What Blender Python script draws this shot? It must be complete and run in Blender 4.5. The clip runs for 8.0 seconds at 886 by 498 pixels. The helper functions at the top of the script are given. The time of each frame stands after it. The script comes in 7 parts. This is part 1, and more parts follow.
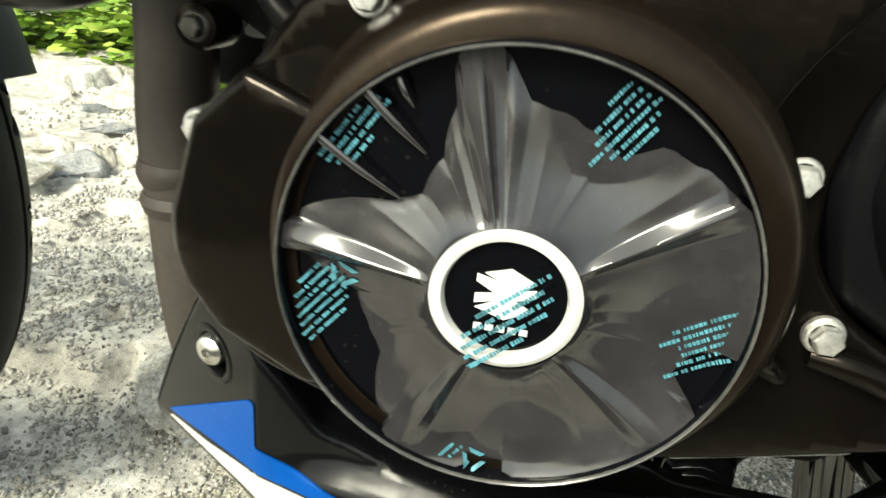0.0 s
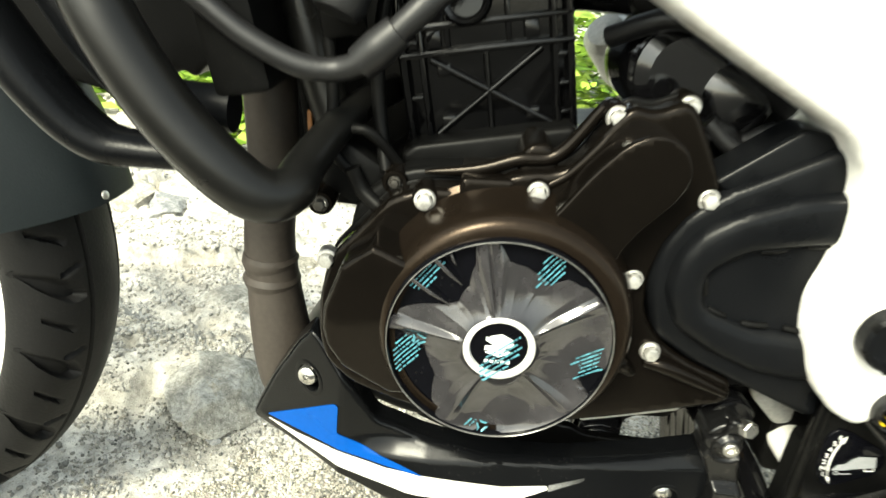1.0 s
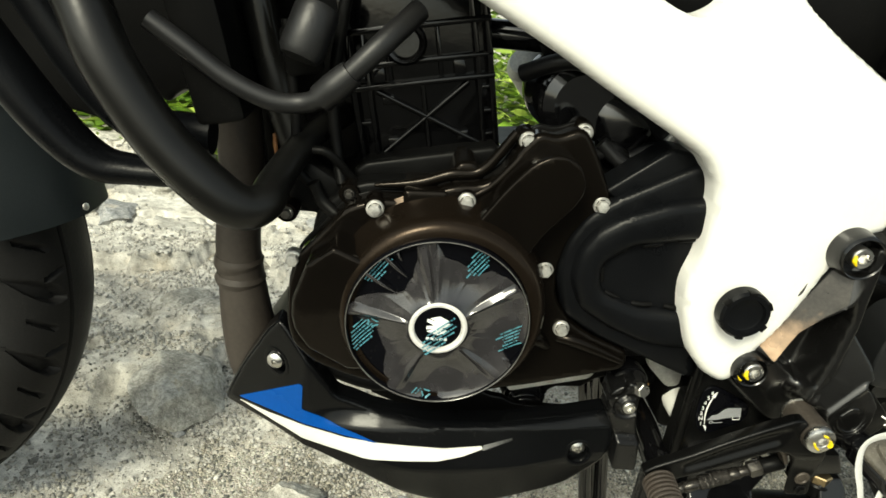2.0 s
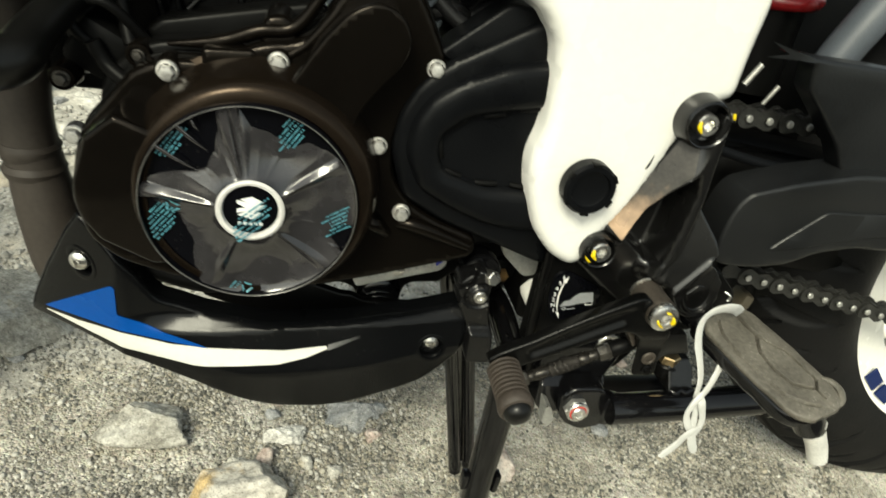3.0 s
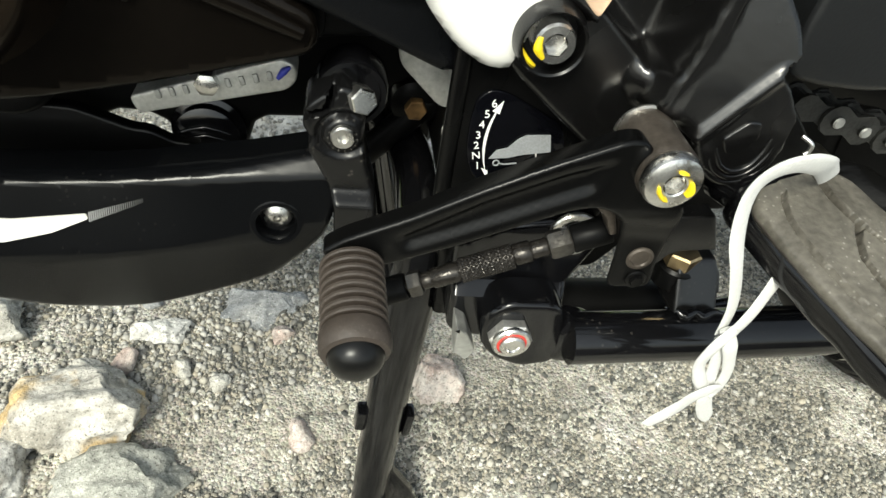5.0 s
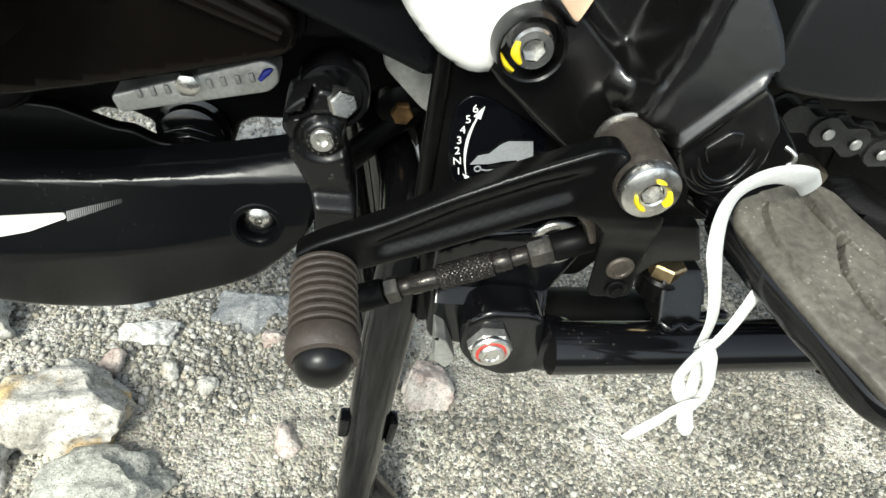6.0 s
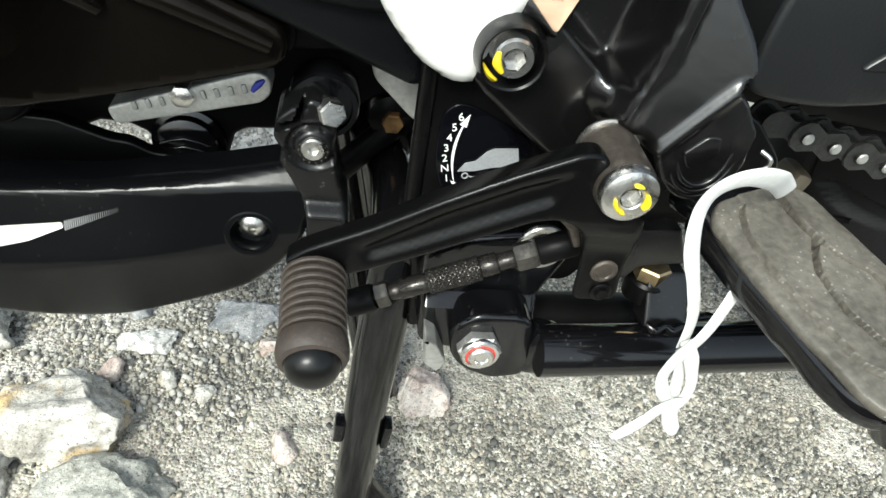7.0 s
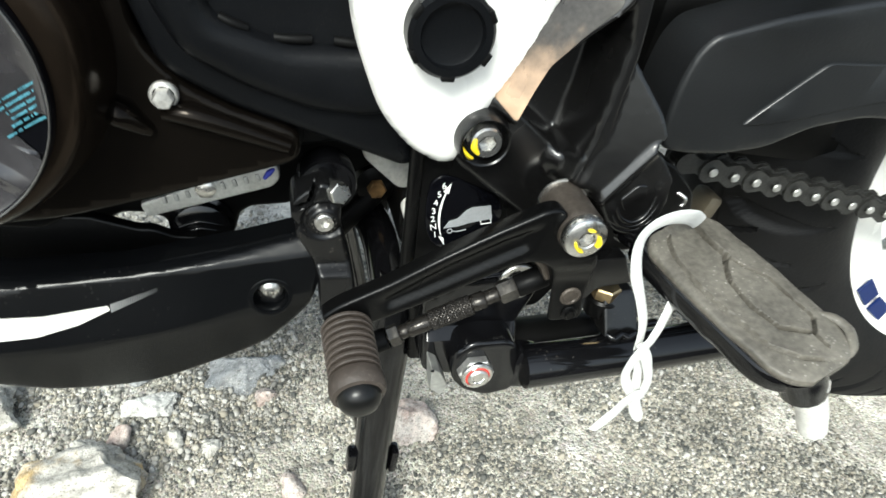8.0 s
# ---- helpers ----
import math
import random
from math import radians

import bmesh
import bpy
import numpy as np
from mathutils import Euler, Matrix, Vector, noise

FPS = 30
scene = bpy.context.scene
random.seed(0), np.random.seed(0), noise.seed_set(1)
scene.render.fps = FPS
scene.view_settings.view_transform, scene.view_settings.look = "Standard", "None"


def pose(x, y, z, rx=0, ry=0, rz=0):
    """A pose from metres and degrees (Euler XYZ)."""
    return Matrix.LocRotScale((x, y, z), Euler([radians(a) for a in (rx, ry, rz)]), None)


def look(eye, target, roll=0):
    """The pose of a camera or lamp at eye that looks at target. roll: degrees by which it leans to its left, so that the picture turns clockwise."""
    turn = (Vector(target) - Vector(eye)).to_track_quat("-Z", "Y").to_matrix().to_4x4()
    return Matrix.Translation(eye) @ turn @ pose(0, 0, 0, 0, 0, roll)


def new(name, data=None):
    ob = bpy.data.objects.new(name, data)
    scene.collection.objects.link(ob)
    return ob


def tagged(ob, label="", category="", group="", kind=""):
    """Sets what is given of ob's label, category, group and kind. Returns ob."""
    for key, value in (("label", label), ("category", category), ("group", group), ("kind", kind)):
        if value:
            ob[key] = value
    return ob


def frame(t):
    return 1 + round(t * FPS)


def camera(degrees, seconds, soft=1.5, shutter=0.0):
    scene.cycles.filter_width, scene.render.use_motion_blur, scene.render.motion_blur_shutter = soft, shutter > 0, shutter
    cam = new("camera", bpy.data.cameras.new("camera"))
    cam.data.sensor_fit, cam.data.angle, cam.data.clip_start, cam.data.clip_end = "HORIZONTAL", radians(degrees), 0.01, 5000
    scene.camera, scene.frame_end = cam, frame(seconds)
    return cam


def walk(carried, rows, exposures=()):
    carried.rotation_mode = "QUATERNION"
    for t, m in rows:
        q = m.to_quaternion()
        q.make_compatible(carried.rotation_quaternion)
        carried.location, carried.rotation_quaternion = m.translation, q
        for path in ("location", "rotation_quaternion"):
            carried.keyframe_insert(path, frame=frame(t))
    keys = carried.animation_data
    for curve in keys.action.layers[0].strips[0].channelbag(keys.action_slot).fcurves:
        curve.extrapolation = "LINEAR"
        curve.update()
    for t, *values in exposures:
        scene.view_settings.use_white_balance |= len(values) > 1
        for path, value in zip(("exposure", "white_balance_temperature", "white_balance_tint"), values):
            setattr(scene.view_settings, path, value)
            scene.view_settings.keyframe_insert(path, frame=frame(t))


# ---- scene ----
cam = camera(68.7, 8.0, shutter=0.3)
PATH = [
    (0, 0.0012, -0.1397, 0.4377, 65.5, -5.52, 9.66),
    (0.5, -0.0181, -0.205, 0.4789, 65.64, -5.64, 7.12),
    (1, -0.0338, -0.2827, 0.5435, 65.38, -5.88, 2.7),
    (1.2, -0.0356, -0.316, 0.5685, 66.28, -6.04, 1.34),
    (2.3, -0.0344, -0.3529, 0.5742, 65.17, -7.29, -3.71),
    (2.5, -0.0205, -0.3447, 0.5628, 63.62, -7.82, -5.05),
    (3, 0.0253, -0.3303, 0.5359, 60.39, -8.95, -9.61),
    (3.5, 0.0528, -0.3161, 0.5071, 57.28, -8.35, -11.07),
    (4, 0.0922, -0.263, 0.4648, 53.18, -10.13, -10.61),
    (4.2, 0.1105, -0.2342, 0.4481, 51.52, -9.7, -10.3),
    (5.3, 0.1522, -0.1839, 0.4248, 48.79, -9.03, -5.45),
    (5.5, 0.1553, -0.1833, 0.4281, 48.91, -8.97, -5.49),
    (6, 0.1572, -0.1842, 0.4246, 49.28, -9.56, -5.21),
    (6.5, 0.16, -0.1869, 0.4242, 49.95, -9.18, -5.34),
    (7, 0.1608, -0.1901, 0.4278, 50.17, -9.15, -5.53),
    (7.5, 0.1528, -0.1987, 0.4404, 51.28, -8.16, -7.4),
    (8, 0.1274, -0.2265, 0.4655, 54.07, -7.25, -13.27),
]
walk(cam, [(t, pose(*p)) for t, *p in PATH], [(0, 1.15, 6900, -3), (0.5, 1.4, 6900, -3), (1.2, 1.7, 6900, -3), (2.3, 0.4, 7000, -3), (4.2, 0.6, 6700, -2), (5.3, 0.83, 6300, 2), (8, 1.0, 6000, 2)])

# ---- world, sun, exposure ----
world = bpy.data.worlds.new("hazy_sky")
scene.world = world
world.use_nodes = True
wn = world.node_tree.nodes
sky = wn.new("ShaderNodeTexSky")
sky.sky_type = "NISHITA"
sky.sun_disc = False
sky.sun_elevation, sky.sun_rotation = radians(42), radians(-151)
sky.air_density, sky.dust_density = 1.0, 3.0
wn["Background"].inputs["Strength"].default_value = 0.15
cloud = wn.new("ShaderNodeHueSaturation")
cloud.inputs["Saturation"].default_value = 0.4
world.node_tree.links.new(sky.outputs["Color"], cloud.inputs["Color"])
world.node_tree.links.new(cloud.outputs["Color"], wn["Background"].inputs["Color"])
sun = new("sun", bpy.data.lights.new("sun", "SUN"))
sun.data.energy, sun.data.angle, sun.data.color = 2.6, radians(18), (1.0, 0.93, 0.82)
sun.matrix_world = look((-1.4, -2.5, 2.6), (0, 0, 0))


# ---- materials ----
def mat(name, col, rough=0.5, metal=0.0, var=0.2, big=14.0, fine=260.0, bump=0.15, coat=0.0, dust=0.0, dust_col=(0.32, 0.29, 0.25), rvar=0.12, spec=0.5):
    """A surface with stains at a large scale, grain at a small one, relief and specks of dust."""
    m = bpy.data.materials.new(name)
    m.use_nodes = True
    nt = m.node_tree
    n, l = nt.nodes, nt.links
    b = n["Principled BSDF"]
    tc = n.new("ShaderNodeTexCoord")
    geo = n.new("ShaderNodeObjectInfo")
    add = n.new("ShaderNodeVectorMath")
    l.new(tc.outputs["Object"], add.inputs[0])
    l.new(geo.outputs["Location"], add.inputs[1])
    nz = []
    for scale, detail in ((big, 4), (fine, 3)):
        t = n.new("ShaderNodeTexNoise")
        t.inputs["Scale"].default_value, t.inputs["Detail"].default_value = scale, detail
        l.new(add.outputs[0], t.inputs["Vector"])
        nz.append(t)
    mx = n.new("ShaderNodeMath")
    mx.operation = "MULTIPLY_ADD"
    l.new(nz[0].outputs["Fac"], mx.inputs[0])
    mx.inputs[1].default_value = 1.3
    l.new(nz[1].outputs["Fac"], mx.inputs[2])
    ramp = n.new("ShaderNodeMapRange")
    l.new(mx.outputs[0], ramp.inputs["Value"])
    ramp.inputs["From Min"].default_value, ramp.inputs["From Max"].default_value = 0.75, 1.55
    ramp.inputs["To Min"].default_value, ramp.inputs["To Max"].default_value = 1 - var, 1 + var
    mul = n.new("ShaderNodeVectorMath")
    mul.operation = "SCALE"
    mul.inputs[0].default_value = col
    l.new(ramp.outputs[0], mul.inputs["Scale"])
    out = mul.outputs[0]
    if dust:
        v = n.new("ShaderNodeTexVoronoi")
        v.inputs["Scale"].default_value = fine * 1.1
        l.new(add.outputs[0], v.inputs["Vector"])
        lt = n.new("ShaderNodeMapRange")
        l.new(v.outputs["Distance"], lt.inputs["Value"])
        lt.inputs["From Min"].default_value, lt.inputs["From Max"].default_value = 0.22, 0.1
        gate = n.new("ShaderNodeMapRange")
        l.new(nz[0].outputs["Fac"], gate.inputs["Value"])
        gate.inputs["From Min"].default_value, gate.inputs["From Max"].default_value = 0.45, 0.75
        gate.inputs["To Max"].default_value = dust
        both = n.new("ShaderNodeMath")
        both.operation = "MULTIPLY"
        l.new(lt.outputs[0], both.inputs[0])
        l.new(gate.outputs[0], both.inputs[1])
        mixc = n.new("ShaderNodeMix")
        mixc.data_type = "RGBA"
        l.new(both.outputs[0], mixc.inputs[0])
        l.new(out, mixc.inputs[6])
        mixc.inputs[7].default_value = (*dust_col, 1)
        out = mixc.outputs[2]
    l.new(out, b.inputs["Base Color"])
    rr = n.new("ShaderNodeMapRange")
    l.new(nz[0].outputs["Fac"], rr.inputs["Value"])
    rr.inputs["From Min"].default_value, rr.inputs["From Max"].default_value = 0.3, 0.7
    rr.inputs["To Min"].default_value, rr.inputs["To Max"].default_value = max(0.02, rough - rvar), min(1, rough + rvar)
    l.new(rr.outputs[0], b.inputs["Roughness"])
    b.inputs["Metallic"].default_value = metal
    b.inputs["Coat Weight"].default_value = coat
    b.inputs["Specular IOR Level"].default_value = spec
    if bump:
        bp = n.new("ShaderNodeBump")
        bp.inputs["Strength"].default_value, bp.inputs["Distance"].default_value = bump, 0.0006
        l.new(nz[1].outputs["Fac"], bp.inputs["Height"])
        l.new(bp.outputs[0], b.inputs["Normal"])
    return m


# brown sheen put into the colour of both paints, stronger on the drum
M_DRUM = mat("brown_sheen_engine_paint", (0.021, 0.015, 0.0105), 0.25, 0.75, bump=0.1, rvar=0.06, dust=0.05, spec=0.18)
M_CASE = mat("black_engine_paint", (0.0105, 0.0086, 0.007), 0.17, 0.75, bump=0.1, rvar=0.06, dust=0.04, spec=0.18)
M_LOBE = mat("satin_engine_paint", (0.002, 0.002, 0.002), 0.3, bump=0.12, rvar=0.08, dust=0.05, spec=0.17)
M_BRACKET = mat("satin_bracket_paint", (0.0035, 0.0034, 0.0034), 0.27, dust=0.1, bump=0.1, rvar=0.08, spec=0.55)
M_CASTING = mat("black_cylinder_casting", (0.0015, 0.0015, 0.0017), 0.13, dust=0.04, bump=0.12, rvar=0.05, spec=0.34)
# the bracket's reflected sheen, put into the colour of one strip
M_SHEEN = mat("bracket_sheen", (0.03, 0.0275, 0.0245), 0.34, 0.5, var=0.4, big=50, fine=500, bump=0.12)


def sheen_fade(m, low, high, bare):
    """Sheen put into the colour: coppery towards the lower end, with a ragged edge."""
    n, l = m.node_tree.nodes, m.node_tree.links
    b = n["Principled BSDF"]
    old = b.inputs["Base Color"].links[0].from_socket
    g, sep = n.new("ShaderNodeNewGeometry"), n.new("ShaderNodeSeparateXYZ")
    l.new(g.outputs["Position"], sep.inputs[0])
    t = n.new("ShaderNodeTexNoise")
    t.inputs["Scale"].default_value, t.inputs["Detail"].default_value = 130, 5
    l.new(g.outputs["Position"], t.inputs["Vector"])
    add = n.new("ShaderNodeMath")
    add.operation = "MULTIPLY_ADD"
    l.new(t.outputs["Fac"], add.inputs[0])
    add.inputs[1].default_value = 0.03
    l.new(sep.outputs["Z"], add.inputs[2])
    rg = n.new("ShaderNodeMapRange")
    rg.interpolation_type = "SMOOTHSTEP"
    l.new(add.outputs[0], rg.inputs["Value"])
    rg.inputs["From Min"].default_value, rg.inputs["From Max"].default_value = low + 0.015, high + 0.015
    mx = n.new("ShaderNodeMix")
    mx.data_type = "RGBA"
    l.new(rg.outputs[0], mx.inputs[0])
    # bare is the coppery tone of the painted sheen
    mx.inputs[6].default_value = (*bare, 1)
    l.new(old, mx.inputs[7])
    l.new(mx.outputs[2], b.inputs["Base Color"])


sheen_fade(M_SHEEN, 0.36, 0.394, (0.42, 0.29, 0.19))
M_PLASTIC = mat("matt_black_plastic", (0.003, 0.0033, 0.0039), 0.34, bump=0.2, fine=700, spec=0.1, dust=0.05)
M_SWINGP = mat("satin_swingarm_plastic", (0.006, 0.0065, 0.007), 0.36, dust=0.06, bump=0.2, fine=700, spec=0.42)
M_COWL = mat("satin_black_cowl_paint", (0.0022, 0.0024, 0.0028), 0.2, bump=0.05, rvar=0.05, dust=0.03, spec=0.17)
M_STEEL_BLACK = mat("gloss_black_steel", (0.003, 0.003, 0.0035), 0.13, dust=0.12, bump=0.05, coat=0, rvar=0.04, spec=0.42)
M_ARM = mat("satin_black_arm_paint", (0.004, 0.004, 0.0042), 0.27, dust=0.3, bump=0.15, rvar=0.08, spec=0.3)
M_DULL = mat("dull_black_metal", (0.003, 0.003, 0.003), 0.42, spec=0.08, dust=0.02)
M_GUARD = mat("black_powder_coat", (0.004, 0.004, 0.0038), 0.3, bump=0.12, spec=0.28, dust=0)
M_EXH = mat("matt_exhaust_paint", (0.03, 0.025, 0.021), 0.5, bump=0.25, var=0.3, spec=0.3)
M_WHITE = mat("white_frame_paint", (0.72, 0.712, 0.675), 0.25, var=0.03, bump=0.03, coat=0.3)
M_DWHITE = mat("white_decal", (0.62, 0.61, 0.56), 0.3, var=0.05, bump=0.03)
M_BLUE = mat("blue_decal", (0.001, 0.05, 0.24), 0.3, var=0.1, bump=0.04, spec=0.12)
M_NAVY = mat("navy_sticker", (0.004, 0.015, 0.08), 0.3, var=0.1, bump=0.04, spec=0.2)
M_LACQUER = mat("gloss_black_stand_lacquer", (0.004, 0.004, 0.0045), 0.1, dust=0.1, bump=0.06, rvar=0.03, spec=0.8)
# the sky's blue-grey reflection is put into this plastic's colour
M_INNER = mat("sky_tinted_plastic", (0.06, 0.068, 0.08), 0.4, bump=0.2, fine=900, spec=0.4)
M_GREYFADE = mat("grey_decal", (0.15, 0.15, 0.15), 0.35, var=0.25, bump=0.05, fine=900)
M_ZINC = mat("zinc_plated_bolt", (0.6, 0.59, 0.56), 0.48, 0.9, var=0.3, big=120, fine=800, bump=0.3)
M_TIP = mat("bright_zinc_bolt", (0.78, 0.77, 0.73), 0.42, 0.4, var=0.2, big=120, fine=800, bump=0.2)
M_STEEL = mat("bright_steel", (0.62, 0.61, 0.58), 0.3, 1.0, var=0.2, big=90, fine=900, bump=0.15)
M_ROD = mat("oiled_black_rod_steel", (0.028, 0.025, 0.022), 0.28, 0.6, var=0.4, big=90, fine=600, bump=0.3)
M_RODNUT = mat("oiled_steel_nut", (0.08, 0.075, 0.068), 0.34, 0.8, var=0.4, big=90, fine=600, bump=0.3)
M_DARKSTEEL = mat("oiled_dark_steel", (0.06, 0.05, 0.041), 0.42, 0.5, var=0.4, big=90, fine=600, bump=0.3)
M_BRASS = mat("brass_nut", (0.46, 0.35, 0.2), 0.4, 1.0, var=0.3, big=90)
M_RUST = mat("brown_tarnished_bolt", (0.2, 0.12, 0.05), 0.5, 0.7, var=0.5, big=200, bump=0.4)
M_ALU = mat("raw_cast_aluminium", (0.5, 0.5, 0.47), 0.5, 0.7, var=0.25, big=60, fine=500, bump=0.3)
M_YELLOW = mat("yellow_marker_paint", (0.75, 0.56, 0.01), 0.5, var=0.15, bump=0.1)
M_RED = mat("red_marker_paint", (0.5, 0.04, 0.03), 0.5, var=0.15)
M_BUSH = mat("tan_bush_rubber", (0.07, 0.058, 0.038), 0.7)
M_CHAIN = mat("oily_black_chain", (0.03, 0.03, 0.028), 0.4, 0.4, var=0.5, big=120, fine=700, bump=0.4)
M_STAMP = mat("stamped_aluminium", (0.36, 0.36, 0.34), 0.5, 0.6, var=0.3, big=200)
M_INK = mat("blue_marker_ink", (0.02, 0.03, 0.3), 0.5)
M_TYRE = mat("tyre_rubber", (0.006, 0.006, 0.0062), 0.55, bump=0.4, fine=400, var=0.3, spec=0.12, dust=0.06)
M_RUBBER = mat("dusty_footpeg_rubber", (0.094, 0.086, 0.071), 0.46, bump=0.5, fine=420, var=0.5, big=34, dust=0.75, dust_col=(0.5, 0.48, 0.43), rvar=0.1, spec=0.35)
M_PEDAL = mat("dusty_brown_pedal_rubber", (0.034, 0.026, 0.0205), 0.6, bump=0.4, fine=500, var=0.3, big=60, dust=0.12)
M_HOSE = mat("black_hose_rubber", (0.008, 0.008, 0.0085), 0.4, bump=0.2, fine=500, spec=0.35, dust=0)
M_FENDER = mat("matt_grey_fender_plastic", (0.016, 0.021, 0.024), 0.4, bump=0.25, fine=900, spec=0.35)
M_RIMWHITE = mat("white_rim_paint", (0.8, 0.79, 0.74), 0.3, var=0.05)
M_GLOSS = mat("gloss_black_lacquer", (0.002, 0.0021, 0.003), 0.07, bump=0.02, rvar=0.03, dust=0.04, spec=0.16)
M_HUB = mat("white_hub_ring", (0.56, 0.55, 0.53), 0.34, var=0.06, big=80, bump=0.05)
M_PRINT = mat("cyan_film_print", (0.06, 0.2, 0.25), 0.45, big=400, bump=0.05, var=0.6)
# paler than the film: the light its folded edge catches is in the colour
M_FILMEDGE = mat("folded_film_edge", (0.07, 0.068, 0.064), 0.2, var=0.5, big=60, fine=200, bump=0.1)
M_FILM = mat("wrinkled_clear_film", (0.02, 0.019, 0.0205), 0.15, var=0.4, big=38, fine=160, bump=0.03, rvar=0.08, dust=0.03, spec=0.75)
M_LABELW = mat("white_label_print", (0.75, 0.75, 0.73), 0.45, var=0.08)
M_LABELG = mat("grey_label_print", (0.25, 0.26, 0.27), 0.45, var=0.3, fine=1600)
M_RIBBON = mat("white_cloth_strip", (0.55, 0.55, 0.53), 0.8, var=0.08, big=60, fine=900, bump=0.4)
M_REDSPRING = mat("red_spring_paint", (0.2, 0.008, 0.01), 0.35)
M_ORANGE = mat("orange_wire_sleeve", (0.2, 0.08, 0.02), 0.5)


def stone_material(name, c1, c2, c3, scale=18.0, bump=0.6, stain=0.6):
    """Broken rock: two tones in patches, mottling, dark and pale mineral specks, and a third tone where rust or lime stains it."""
    m = bpy.data.materials.new(name)
    m.use_nodes = True
    n, l = m.node_tree.nodes, m.node_tree.links
    b = n["Principled BSDF"]
    b.inputs["Roughness"].default_value = 0.9
    b.inputs["Specular IOR Level"].default_value = 0.25
    tc = n.new("ShaderNodeTexCoord")
    oi = n.new("ShaderNodeObjectInfo")
    off = n.new("ShaderNodeVectorMath")
    off.operation = "MULTIPLY_ADD"
    l.new(oi.outputs["Random"], off.inputs[0])
    off.inputs[1].default_value = (7, 5, 3)
    l.new(tc.outputs["Object"], off.inputs[2])
    tex = []
    for s, d, r in ((scale, 5, 0.65), (scale * 6, 5, 0.65), (scale * 0.7, 4, 0.6), (620, 2, 0.6)):
        t = n.new("ShaderNodeTexNoise")
        t.inputs["Scale"].default_value, t.inputs["Detail"].default_value, t.inputs["Roughness"].default_value = s, d, r
        l.new(off.outputs[0], t.inputs["Vector"])
        tex.append(t.outputs["Fac"])

    def span(fac, lo, hi, a=0.0, z=1.0):
        rg = n.new("ShaderNodeMapRange")
        l.new(fac, rg.inputs["Value"])
        for k, v in zip(("From Min", "From Max", "To Min", "To Max"), (lo, hi, a, z)):
            rg.inputs[k].default_value = v
        return rg.outputs[0]

    def mixed(fac, a, bcol, blend="MIX"):
        mx = n.new("ShaderNodeMix")
        mx.data_type, mx.blend_type = "RGBA", blend
        for sock, v in ((0, fac), (6, a), (7, bcol)):
            if hasattr(v, "links"):
                l.new(v, mx.inputs[sock])
            else:
                mx.inputs[sock].default_value = v if sock == 0 else (*v, 1)
        return mx.outputs[2]

    out = mixed(span(tex[0], 0.42, 0.58), c1, c2)
    out = mixed(span(tex[2], stain, stain + 0.1), out, c3)
    out = mixed(1.0, out, span(tex[1], 0.33, 0.62, 0.55, 1.12), "MULTIPLY")
    out = mixed(span(tex[3], 0.4, 0.33, 0.0, 0.75), out, (0.07, 0.068, 0.06))
    out = mixed(span(tex[3], 0.62, 0.7, 0.0, 0.7), out, (0.72, 0.7, 0.64))
    l.new(out, b.inputs["Base Color"])
    for fac, dist in ((tex[1], 0.0035), (tex[3], 0.0008)):
        bp = n.new("ShaderNodeBump")
        bp.inputs["Strength"].default_value, bp.inputs["Distance"].default_value = bump, dist
        l.new(fac, bp.inputs["Height"])
        if b.inputs["Normal"].links:
            l.new(b.inputs["Normal"].links[0].from_socket, bp.inputs["Normal"])
        l.new(bp.outputs[0], b.inputs["Normal"])
    return m


M_ROCK = stone_material("pale_grey_rock", (0.31, 0.297, 0.258), (0.51, 0.495, 0.445), (0.42, 0.36, 0.25), 30)
M_ROCKWHITE = stone_material("whitish_rock", (0.46, 0.45, 0.42), (0.63, 0.62, 0.58), (0.46, 0.42, 0.34), 34)
M_ROCKSPECK = stone_material("speckled_grey_rock", (0.33, 0.33, 0.29), (0.46, 0.455, 0.4), (0.56, 0.55, 0.5), 30)
M_ROCKOCHRE = stone_material("ochre_stained_rock", (0.36, 0.335, 0.285), (0.54, 0.515, 0.46), (0.52, 0.38, 0.19), 24, 0.6, 0.51)
M_ROCKPINK = stone_material("pinkish_rock", (0.5, 0.4, 0.35), (0.58, 0.53, 0.48), (0.46, 0.32, 0.25), 30)
M_ROCKBLUE = stone_material("blue_grey_rock", (0.25, 0.26, 0.265), (0.36, 0.362, 0.355), (0.42, 0.39, 0.34), 24)


